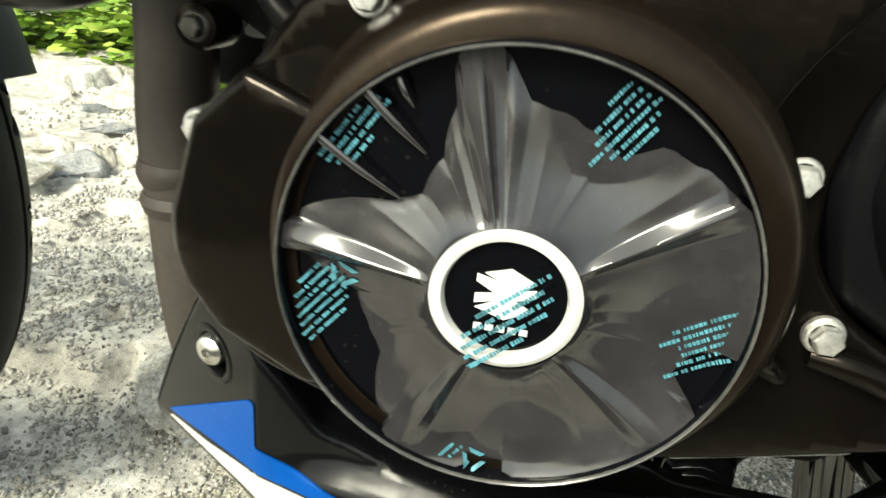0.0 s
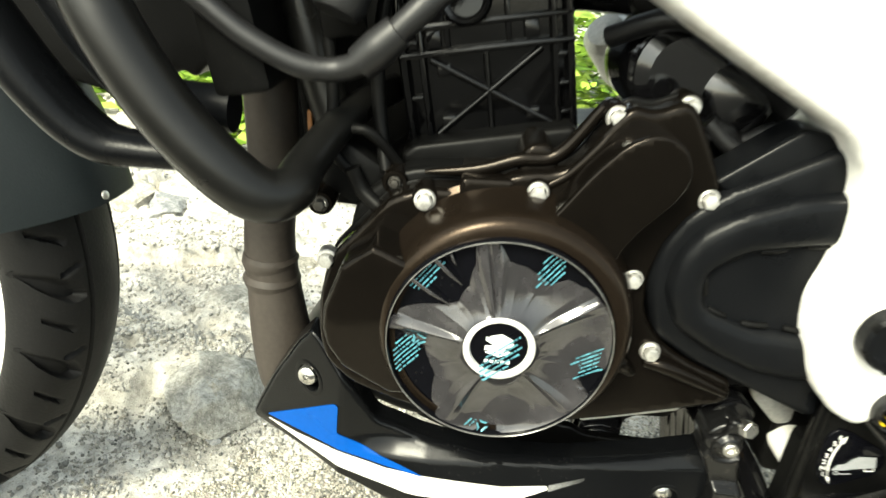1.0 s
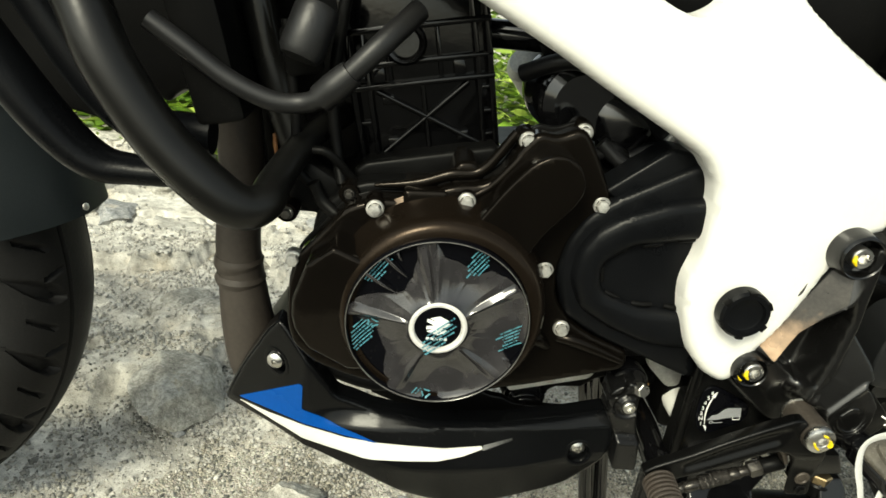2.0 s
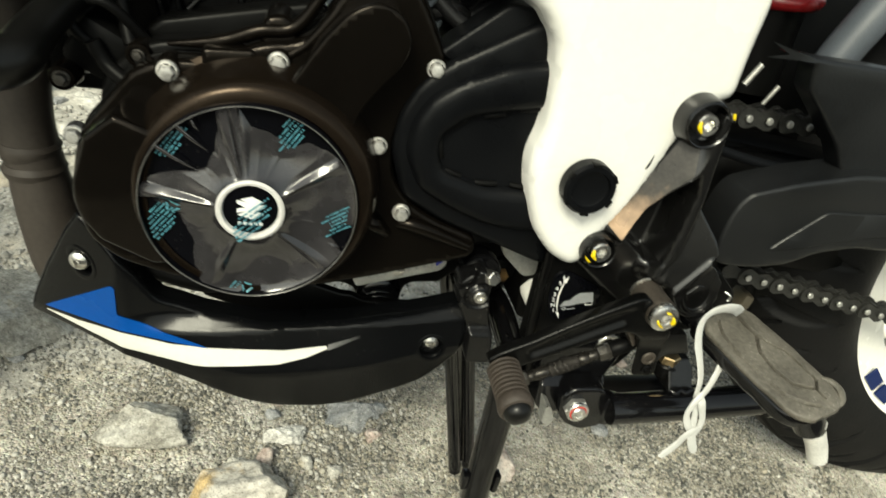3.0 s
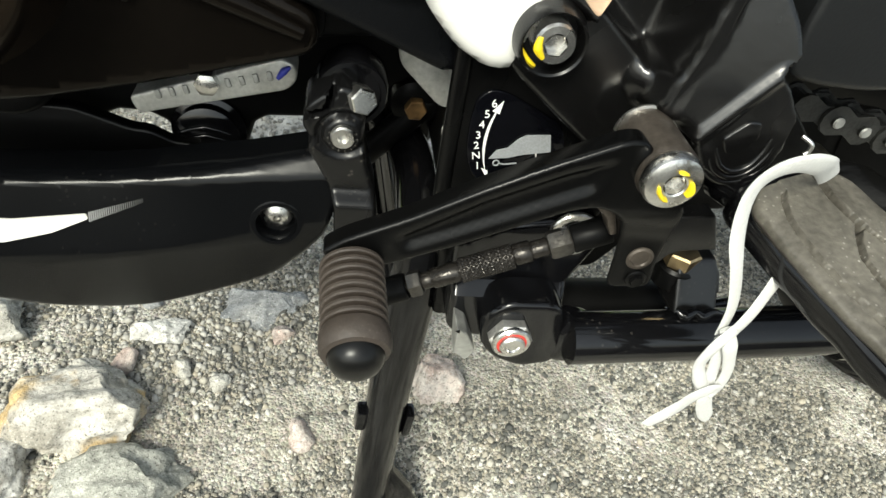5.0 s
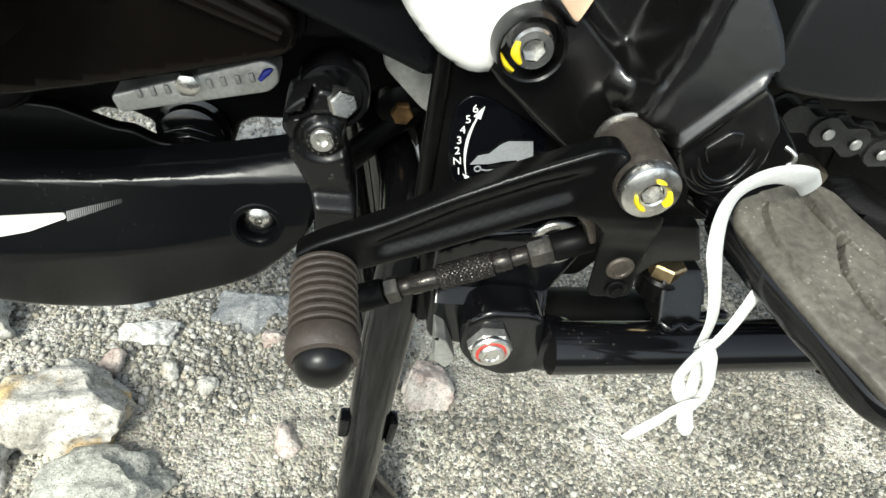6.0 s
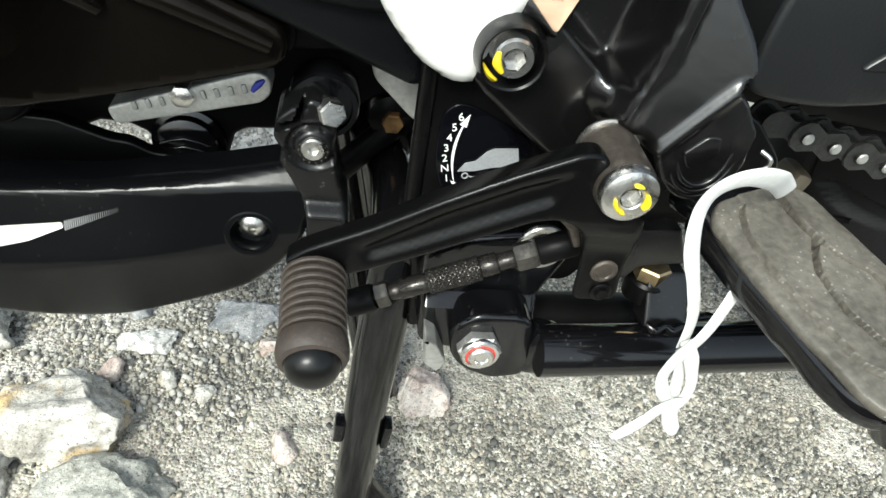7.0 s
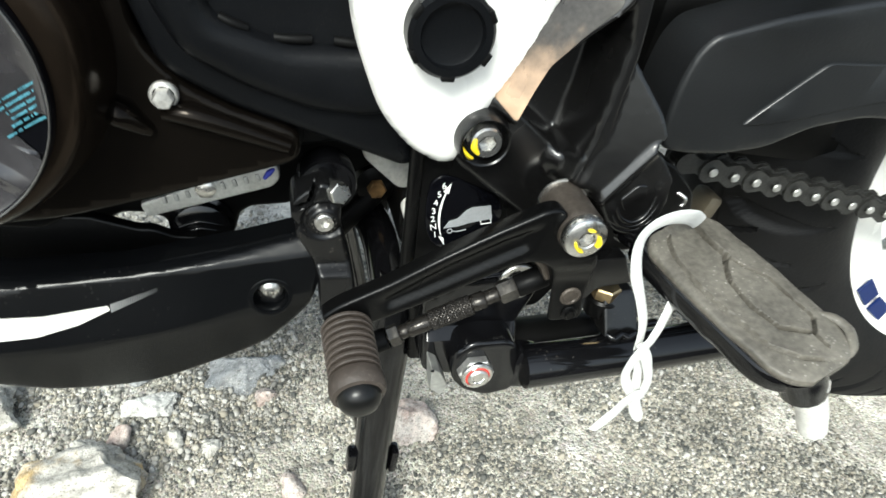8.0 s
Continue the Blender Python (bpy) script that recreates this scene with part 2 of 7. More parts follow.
def island_material(name, stops, rough=0.85, bump=0.4):
    """Colour picked per piece of a heap, with a little grain."""
    m = bpy.data.materials.new(name)
    m.use_nodes = True
    n, l = m.node_tree.nodes, m.node_tree.links
    b = n["Principled BSDF"]
    b.inputs["Roughness"].default_value = rough
    g = n.new("ShaderNodeNewGeometry")
    r = n.new("ShaderNodeValToRGB")
    while len(r.color_ramp.elements) < len(stops):
        r.color_ramp.elements.new(0.5)
    for e, (p, c) in zip(r.color_ramp.elements, stops):
        e.position, e.color = p, (*c, 1)
    l.new(g.outputs["Random Per Island"], r.inputs[0])
    t = n.new("ShaderNodeTexNoise")
    t.inputs["Scale"].default_value = 420
    mx = n.new("ShaderNodeMix")
    mx.data_type, mx.blend_type = "RGBA", "MULTIPLY"
    mx.inputs[0].default_value = 0.4
    broad = n.new("ShaderNodeTexNoise")
    broad.inputs["Scale"].default_value, broad.inputs["Detail"].default_value = 11, 4
    span = n.new("ShaderNodeMapRange")
    l.new(broad.outputs["Fac"], span.inputs["Value"])
    span.inputs["From Min"].default_value, span.inputs["From Max"].default_value = 0.35, 0.65
    span.inputs["To Min"].default_value, span.inputs["To Max"].default_value = 0.72, 1.2
    tone = n.new("ShaderNodeVectorMath")
    tone.operation = "SCALE"
    l.new(r.outputs[0], tone.inputs[0])
    l.new(span.outputs[0], tone.inputs["Scale"])
    l.new(tone.outputs[0], mx.inputs[6])
    l.new(t.outputs["Fac"], mx.inputs[7])
    l.new(mx.outputs[2], b.inputs["Base Color"])
    return m


M_GRAVEL = island_material("mixed_grit", [(0, (0.085, 0.087, 0.08)), (0.3, (0.18, 0.178, 0.156)), (0.5, (0.32, 0.302, 0.25)), (0.7, (0.42, 0.38, 0.3)), (0.88, (0.5, 0.48, 0.42)), (1, (0.64, 0.62, 0.57))])
M_CHIPS = island_material("pale_rock_chips", [(0, (0.22, 0.213, 0.19)), (0.3, (0.42, 0.405, 0.36)), (1, (0.64, 0.62, 0.57))])
M_LEAF = island_material("sunlit_leaf", [(0, (0.1, 0.2, 0.02)), (0.5, (0.24, 0.4, 0.04)), (1, (0.42, 0.55, 0.1))], 0.5)
M_LEAF.node_tree.nodes["Principled BSDF"].inputs["Transmission Weight"].default_value = 0.0


def ground_material():
    """Packed sand between the loose grains: fine grain with dark gaps, in broad pale and grey patches."""
    m = stone_material("packed_grit_ground", (0.3, 0.28, 0.235), (0.45, 0.427, 0.37), (0.52, 0.495, 0.44), 7.0, 0.7, 0.56)
    n, l = m.node_tree.nodes, m.node_tree.links
    v = n.new("ShaderNodeTexVoronoi")
    v.inputs["Scale"].default_value = 420
    tc = next(k for k in n if k.type == "TEX_COORD")
    l.new(tc.outputs["Object"], v.inputs["Vector"])
    b = n["Principled BSDF"]
    old = b.inputs["Base Color"].links[0].from_socket
    mx = n.new("ShaderNodeMix")
    mx.data_type, mx.blend_type = "RGBA", "OVERLAY"
    mx.inputs[0].default_value = 0.5
    l.new(old, mx.inputs[6])
    hs = n.new("ShaderNodeHueSaturation")
    hs.inputs["Saturation"].default_value = 0.12
    l.new(v.outputs["Color"], hs.inputs["Color"])
    l.new(hs.outputs[0], mx.inputs[7])
    l.new(mx.outputs[2], b.inputs["Base Color"])
    bp2 = n.new("ShaderNodeBump")
    bp2.inputs["Strength"].default_value, bp2.inputs["Distance"].default_value = 0.8, 0.002
    bp2.invert = True
    l.new(v.outputs["Distance"], bp2.inputs["Height"])
    l.new(b.inputs["Normal"].links[0].from_socket, bp2.inputs["Normal"])
    l.new(bp2.outputs[0], b.inputs["Normal"])
    return m


M_GROUND = ground_material()
M_BEDROCK = stone_material("pale_bedrock", (0.45, 0.43, 0.38), (0.64, 0.62, 0.56), (0.54, 0.49, 0.4), 9.0, 0.8, 0.58)
# surface of the added slab out of view, dark for the reflections
M_SLAB = mat("dark_slab_surface", (0.05, 0.049, 0.047), 0.85, var=0.3, big=3, fine=180, bump=0.6, spec=0.2)

# ---- mesh helpers ----
V = Vector


def finish(bm, name, material, angle=35):
    bmesh.ops.recalc_face_normals(bm, faces=bm.faces[:])
    me = bpy.data.meshes.new(name)
    bm.to_mesh(me)
    bm.free()
    me.materials.append(material)
    me.shade_smooth()
    me.set_sharp_from_angle(angle=radians(angle))
    return me


def part(name, bm, material, parent, label="", angle=35):
    """One mesh, given in world places, as a part under a thing or under a part."""
    ob = new(name, bm if isinstance(bm, bpy.types.Mesh) else finish(bm, name, material, angle))
    if parent is not None:
        ob.parent = parent
        base = parent.matrix_basis if parent.parent is None else parent.parent.matrix_basis
        ob.matrix_parent_inverse = base.inverted() if parent.type == "EMPTY" else Matrix.Identity(4)
    if label:
        ob["label"] = label
    return ob


def put(name, mesh, m, parent, label=""):
    """A repeat of one mesh at the pose m."""
    ob = part(name, mesh, None, parent, label)
    ob.matrix_basis = m
    return ob


def thing(name, at, label, category, **more):
    e = new(name)
    e.empty_display_size = 0.05
    e.location = at
    e.matrix_basis = Matrix.Translation(at)
    return tagged(e, label, category, **more)


def rounded(pts, r=0.006, n=4):
    """An outline with its corners rounded."""
    out = []
    k = len(pts)
    for i in range(k):
        a, b, c = V(pts[i - 1]), V(pts[i]), V(pts[(i + 1) % k])
        d1, d2 = (a - b), (c - b)
        q = min(r, d1.length * 0.45, d2.length * 0.45)
        p1, p2 = b + d1.normalized() * q, b + d2.normalized() * q
        for j in range(n + 1):
            t = j / n
            out.append(tuple((1 - t) ** 2 * p1 + 2 * t * (1 - t) * b + t * t * p2))
    return out


def edge_distance(xz, outline):
    d = np.full(len(xz), 1e9)
    o = np.array(outline)
    for a, b in zip(o, np.roll(o, -1, 0)):
        e = b - a
        t = np.clip(((xz - a) @ e) / max(e @ e, 1e-12), 0, 1)
        d = np.minimum(d, np.linalg.norm(xz - (a + t[:, None] * e), axis=1))
    return d


def relief(outline, height, back, edge=0.003, step=0.005, drop=None, rings=True):
    """A panel with that outline in x and z, whose face lies at y = height(x, z), with rounded edges and sides that go back to y = back."""
    drop = edge if drop is None else drop
    bm = bmesh.new()
    f = bm.faces.new([bm.verts.new((x, 0, z)) for x, z in outline])
    for th in (edge * 0.1, edge * 0.2, edge * 0.3, edge * 0.4) if rings else ():
        bmesh.ops.inset_region(bm, faces=[f], thickness=th, use_even_offset=True, use_boundary=True)
    o = np.array(outline)
    lo, hi = o.min(0), o.max(0)
    for axis, normal in ((0, (1, 0, 0)), (1, (0, 0, 1))):
        for v in np.arange(lo[axis] + step * 0.53, hi[axis], step):
            co = (v, 0, 0) if axis == 0 else (0, 0, v)
            bmesh.ops.bisect_plane(bm, geom=bm.verts[:] + bm.edges[:] + bm.faces[:], dist=1e-6, plane_co=co, plane_no=normal)
    bm.verts.ensure_lookup_table()
    xz = np.array([(v.co.x, v.co.z) for v in bm.verts])
    d = edge_distance(xz, outline)
    y = np.broadcast_to(np.asarray(height(xz[:, 0], xz[:, 1]), float), d.shape)
    y = y + drop * (1 - np.sqrt(np.clip(1 - (1 - np.clip(d / edge, 0, 1)) ** 2, 0, 1)))
    for v, q in zip(bm.verts, y):
        v.co.y = q
    rim = [e for e in bm.edges if e.is_boundary]
    ext = bmesh.ops.extrude_edge_only(bm, edges=rim)["geom"]
    for v in ext:
        if isinstance(v, bmesh.types.BMVert):
            v.co.y = back
    return bm


def inside(x, z, outline):
    """Distance inside an outline (positive) or outside it (negative)."""
    q = np.array(outline)
    d = edge_distance(np.stack([x, z], 1), q)
    odd = np.zeros(len(x), bool)
    for a, b in zip(q, np.roll(q, -1, 0)):
        cross = (a[1] > z) != (b[1] > z)
        odd ^= cross & (x < a[0] + (z - a[1]) * (b[0] - a[0]) / (b[1] - a[1] if b[1] != a[1] else 1e-9))
    return np.where(odd, d, -d)


def step_(d, a, b):
    t = np.clip((d - a) / (b - a), 0, 1)
    return t * t * (3 - 2 * t)


def capsule(x, z, a, b):
    """Distance from the line a to b."""
    ax, az = a
    ex, ez = b[0] - ax, b[1] - az
    t = np.clip(((x - ax) * ex + (z - az) * ez) / (ex * ex + ez * ez + 1e-12), 0, 1)
    return np.hypot(x - ax - t * ex, z - az - t * ez)


def spline(pts, res=6, closed=False):
    p = [V(q) for q in pts]
    if len(p) < 3 and not closed:
        return p
    out = []
    k = len(p)
    for i in range(k if closed else k - 1):
        if closed:
            a, b, c, d = p[i - 1], p[i], p[(i + 1) % k], p[(i + 2) % k]
        else:
            a, b, c, d = p[max(i - 1, 0)], p[i], p[i + 1], p[min(i + 2, k - 1)]
        for j in range(res):
            t = j / res
            out.append(0.5 * (2 * b + (c - a) * t + (2 * a - 5 * b + 4 * c - d) * t * t + (3 * b - a - 3 * c + d) * t ** 3))
    if not closed:
        out.append(p[-1])
    return out


def tube(pts, r, n=14, res=6, bm=None, flat=1.0, up=None):
    """A round bar along a smooth line; r may change from point to point; flat squeezes it into a strip."""
    bm = bm or bmesh.new()
    n = max(n, 12)
    line = spline(pts, res)
    rs = [r] * len(line) if not hasattr(r, "__len__") else list(np.interp(np.linspace(0, 1, len(line)), np.linspace(0, 1, len(r)), r))
    rings = []
    side = None
    for i, p in enumerate(line):
        d = (line[min(i + 1, len(line) - 1)] - line[max(i - 1, 0)]).normalized()
        if side is None:
            ref = V(up) if up else (V((0, 0, 1)) if abs(d.z) < 0.9 else V((1, 0, 0)))
            side = d.cross(ref).normalized()
        side = (side - d * side.dot(d)).normalized()
        w = d.cross(side)
        rings.append([bm.verts.new(p + (side * math.cos(a) + w * math.sin(a) * flat) * rs[i]) for a in (2 * math.pi * j / n for j in range(n))])
    for a, b in zip(rings, rings[1:]):
        for j in range(n):
            bm.faces.new((a[j], a[(j + 1) % n], b[(j + 1) % n], b[j]))
    bm.faces.new(rings[0][::-1])
    bm.faces.new(rings[-1])
    return bm


def lathe(profile, at=(0, 0, 0), axis=(0, -1, 0), n=32, bm=None):
    """A turned body: (radius, height along axis) from at."""
    bm = bm or bmesh.new()
    q = V((0, 0, 1)).rotation_difference(V(axis)).to_matrix()
    rings = []
    for r, h in profile:
        if r < 1e-6:
            rings.append([bm.verts.new(V(at) + q @ V((0, 0, h)))])
        else:
            rings.append([bm.verts.new(V(at) + q @ V((r * math.cos(2 * math.pi * j / n), r * math.sin(2 * math.pi * j / n), h))) for j in range(n)])
    for a, b in zip(rings, rings[1:]):
        if len(a) == 1 and len(b) == 1:
            continue
        for j in range(n):
            k = (j + 1) % n
            if len(a) == 1:
                bm.faces.new((a[0], b[k], b[j]))
            elif len(b) == 1:
                bm.faces.new((a[j], a[k], b[0]))
            else:
                bm.faces.new((a[j], a[k], b[k], b[j]))
    return bm


def block(at, size, turn=(0, 0, 0), bevel=0.002, bm=None, seg=2):
    bm = bm or bmesh.new()
    m = pose(*at, *turn) @ Matrix.Diagonal((*size, 1))
    made = bmesh.ops.create_cube(bm, size=1, matrix=m)["verts"]
    if bevel:
        edges = list({e for v in made for e in v.link_edges})
        bmesh.ops.bevel(bm, geom=edges, offset=bevel, segments=seg, affect="EDGES", profile=0.5)
    return bm


def face_y(at, d=(0, -1, 0)):
    """The pose of a part modelled along z that should point along d."""
    return Matrix.Translation(at) @ V((0, 0, 1)).rotation_difference(V(d)).to_matrix().to_4x4()


# ---- ground, stones, grit, plants ----
def chance(i, j, k):
    """A number from 0 to 1 that belongs to a place on a grid."""
    q = np.sin(i * 127.1 + j * 311.7 + k * 74.7) * 43758.5453
    return q - np.floor(q)


def swell(x, y, k=0):
    """Smooth noise from 0 to 1 with a grid of one unit."""
    i, j = np.floor(x), np.floor(y)
    u, v = x - i, y - j
    u, v = u * u * (3 - 2 * u), v * v * (3 - 2 * v)
    return (chance(i, j, k) * (1 - u) + chance(i + 1, j, k) * u) * (1 - v) + (chance(i, j + 1, k) * (1 - u) + chance(i + 1, j + 1, k) * u) * v


def plates(x, y):
    """Broken ledges of bedrock: tilted plates with steps between them."""
    u = x / 0.17 + 1.1 * swell(x * 14, y * 14, 5) + 0.4 * swell(x * 45, y * 45, 6)
    v = y / 0.12 + 1.1 * swell(x * 14, y * 14, 7) + 0.4 * swell(x * 45, y * 45, 8)
    best, h = np.full_like(u, 9.0), np.zeros_like(u)
    for di in (-1, 0, 1):
        for dj in (-1, 0, 1):
            i, j = np.floor(u) + di, np.floor(v) + dj
            du, dv = u - i - chance(i, j, 1), v - j - chance(i, j, 2)
            d = du * du + dv * dv
            near = d < best
            tilt = 0.012 * du * (chance(i, j, 4) - 0.5) - 0.012 * dv * chance(i, j, 9)
            h = np.where(near, 0.04 * chance(i, j, 3) ** 2 + tilt, h)
            best = np.minimum(best, d)
    return h


def ground_height(x, y):
    h = 0.012 * (swell(x * 7, y * 7) - 0.5) + 0.006 * (swell(x * 19, y * 19, 1) - 0.5) + 0.003 * (swell(x * 60, y * 60, 2) - 0.5)
    dip = 0.03 * np.exp(-((x - 0.2) ** 2 + (y - 0.015) ** 2) / 0.05 ** 2)
    return h + plates(x, y) * step_(y - 0.5 * x, 0.42, 0.62) - 0.002 - dip


def build_ground():
    def axis_(lo, hi, s, far):
        mid = list(np.arange(lo, hi, s))
        out = [lo - 0.1 * 1.5 ** k for k in range(far)][::-1]
        return np.array(out + mid + [hi + 0.1 * 1.5 ** k for k in range(far)])
    xs, ys = axis_(-1.3, 1.0, 0.009, 22), axis_(-0.3, 1.8, 0.009, 22)
    gx, gy = np.meshgrid(xs, ys, indexing="ij")
    gz = ground_height(gx, gy)
    gz = gz * (np.hypot(gx, gy) < 6)
    nx, ny = len(xs), len(ys)
    co = np.stack([gx, gy, gz], -1).reshape(-1, 3)
    i = np.arange(nx * ny).reshape(nx, ny)
    q = np.stack([i[:-1, :-1], i[1:, :-1], i[1:, 1:], i[:-1, 1:]], -1).reshape(-1, 4)
    me = bpy.data.meshes.new("ground")
    me.from_pydata(co.tolist(), [], q.tolist())
    me.materials.append(M_GROUND)
    me.materials.append(M_BEDROCK)
    mid = co[q].mean(1)
    bare = mid[:, 1] - 0.5 * mid[:, 0] + 0.25 * (swell(mid[:, 0] * 12, mid[:, 1] * 12, 3) - 0.5) + 0.12 * (swell(mid[:, 0] * 40, mid[:, 1] * 40, 4) - 0.5) + 0.5 * np.clip(-0.14 - mid[:, 0], 0, 0.3) > 0.43
    me.polygons.foreach_set("material_index", bare.astype(np.int32))
    me.shade_smooth()
    tagged(new("ground", me), "packed grey-brown grit and broken rock ground", "ground", kind="structure")


def heap(name, centres, sizes, shape_v, shape_f, material, squash, seed, label, category, tilt=math.pi, smooth=False):
    """Many small pieces joined into one mesh, each turned and stretched its own way."""
    rng = np.random.default_rng(seed)
    n, k = len(centres), len(shape_v)
    a = rng.uniform(0, 2 * np.pi, n)
    b = rng.uniform(-tilt, tilt, n) * 0.5
    ca, sa, cb, sb = np.cos(a), np.sin(a), np.cos(b), np.sin(b)
    v = np.repeat(shape_v[None], n, 0) * rng.uniform(0.65, 1.35, (n, k, 1)) * rng.uniform(0.7, 1.3, (n, 1, 3))
    v = v * sizes[:, None, None]
    x, y, z = v[..., 0], v[..., 1], v[..., 2] * squash
    y, z = y * cb[:, None] - z * sb[:, None], y * sb[:, None] + z * cb[:, None]
    x, y = x * ca[:, None] - y * sa[:, None], x * sa[:, None] + y * ca[:, None]
    co = np.stack([x, y, z], -1) + centres[:, None]
    f = (shape_f[None] + (np.arange(n) * k)[:, None, None]).reshape(-1, shape_f.shape[1])
    me = bpy.data.meshes.new(name)
    me.from_pydata(co.reshape(-1, 3).tolist(), [], f.tolist())
    me.materials.append(material)
    if smooth:
        me.shade_smooth()
    return tagged(new(name, me), label, category, kind="stuff")


OCT_V = np.array([(1, 0, 0), (-1, 0, 0), (0, 1, 0), (0, -1, 0), (0, 0, 1), (0, 0, -1)], float)
OCT_F = np.array([(0, 2, 4), (2, 1, 4), (1, 3, 4), (3, 0, 4), (2, 0, 5), (1, 2, 5), (3, 1, 5), (0, 3, 5)])


PHI = (1 + 5 ** 0.5) / 2
ICO_V = np.array([(-1, PHI, 0), (1, PHI, 0), (-1, -PHI, 0), (1, -PHI, 0), (0, -1, PHI), (0, 1, PHI), (0, -1, -PHI), (0, 1, -PHI), (PHI, 0, -1), (PHI, 0, 1), (-PHI, 0, -1), (-PHI, 0, 1)]) / 1.9
ICO_F = np.array([(0, 11, 5), (0, 5, 1), (0, 1, 7), (0, 7, 10), (0, 10, 11), (1, 5, 9), (5, 11, 4), (11, 10, 2), (10, 7, 6), (7, 1, 8), (3, 9, 4), (3, 4, 2), (3, 2, 6), (3, 6, 8), (3, 8, 9), (4, 9, 5), (2, 4, 11), (6, 2, 10), (8, 6, 7), (9, 8, 1)])


def build_grit():
    """Loose grains that lie thick in drifts and thin on the packed ground between them."""
    rng = np.random.default_rng(4)
    for name, v_, f_, seed, lots in (
            ("sand", OCT_V, OCT_F, 5, ((110000, (-0.42, 0.7, -0.05, 0.5), 0.0006, 0.0013, 0.35),)),
            ("gravel", ICO_V, ICO_F, 6, ((92000, (-0.42, 0.66, -0.02, 0.46), 0.001, 0.0021, 0.06), (5000, (-0.42, 0.66, -0.02, 0.5), 0.002, 0.0036, 0.1))),
            ("rock_chips", ICO_V, ICO_F, 7, ((6000, (-1.2, 0.3, 0.42, 1.4), 0.0016, 0.006, 0.1), (26000, (-0.75, 0.15, 0.1, 0.85), 0.001, 0.0034, 0.3)))):
        pts, sizes = [], []
        for n, (x0, x1, y0, y1), lo, hi, floor_ in lots:
            x, y = rng.uniform(x0, x1, n), rng.uniform(y0, y1, n)
            drift = 0.55 * swell(x * 13, y * 13, 11) + 0.3 * swell(x * 34, y * 34, 12) + 0.15 * swell(x * 90, y * 90, 13)
            keep = rng.uniform(0, 1, n) < (floor_ + (1 - floor_) * step_(drift, 0.34, 0.56)) * (1 - (0.88 if name != "rock_chips" else 0) * step_(y - 0.5 * x + 0.2 * drift + 0.4 * np.clip(-0.14 - x, 0, 0.3), 0.4, 0.56))
            x, y = x[keep], y[keep]
            s = lo + (hi - lo) * rng.uniform(0, 1, len(x)) ** 1.6
            pts.append(np.stack([x, y, ground_height(x, y) + s * 0.3], -1))
            sizes.append(s)
        heap(name, np.concatenate(pts), np.concatenate(sizes), v_, f_, M_CHIPS if name == "rock_chips" else M_GRAVEL, 0.8, seed, "loose grey and tan grit over the ground", "gravel", smooth=True)


def stone(at, size, seed, material=None, label="pale grey broken rock lying on the grit", turn=0, sink=0.3, sharp=False, fine=5):
    """A broken rock: a rough ball cut by a few planes, with worn, chipped edges."""
    rng = random.Random(seed)
    bm = bmesh.new()
    bmesh.ops.create_icosphere(bm, subdivisions=fine, radius=1)
    cuts = [(V((rng.gauss(0, 1), rng.gauss(0, 1), rng.gauss(0.25, 0.8))).normalized(), rng.uniform(*((0.42, 0.72) if sharp else (0.55, 0.85)))) for _ in range(11)]
    off = V((seed * 3.1, seed * 1.7, seed * 0.9))
    for v in bm.verts:
        for n_, d in cuts:
            over = v.co.dot(n_) - d * (1 + 0.12 * noise.noise(v.co * 3 + off))
            if over > 0:
                v.co -= n_ * over * 0.97
        q = v.co.copy()
        v.co += q.normalized() * (0.1 * noise.noise(q * 1.8 + off) + 0.06 * noise.noise(q * 4.2 + off) + 0.035 * noise.noise(q * 9 + off) + 0.02 * noise.noise(q * 21 + off) - 0.07 * max(0.0, noise.noise(q * 5 - off) - 0.25))
    for v in bm.verts:
        v.co = V((v.co.x * size[0] * 0.62, v.co.y * size[1] * 0.62, v.co.z * size[2] * 0.75))
    ob = new("stone", finish(bm, "stone", material or M_ROCK, 55))
    ob.matrix_basis = pose(at[0], at[1], float(ground_height(np.array([at[0]]), np.array([at[1]]))[0]) + size[2] * (0.5 - sink), 0, 0, turn)
    return tagged(ob, label, "stone")


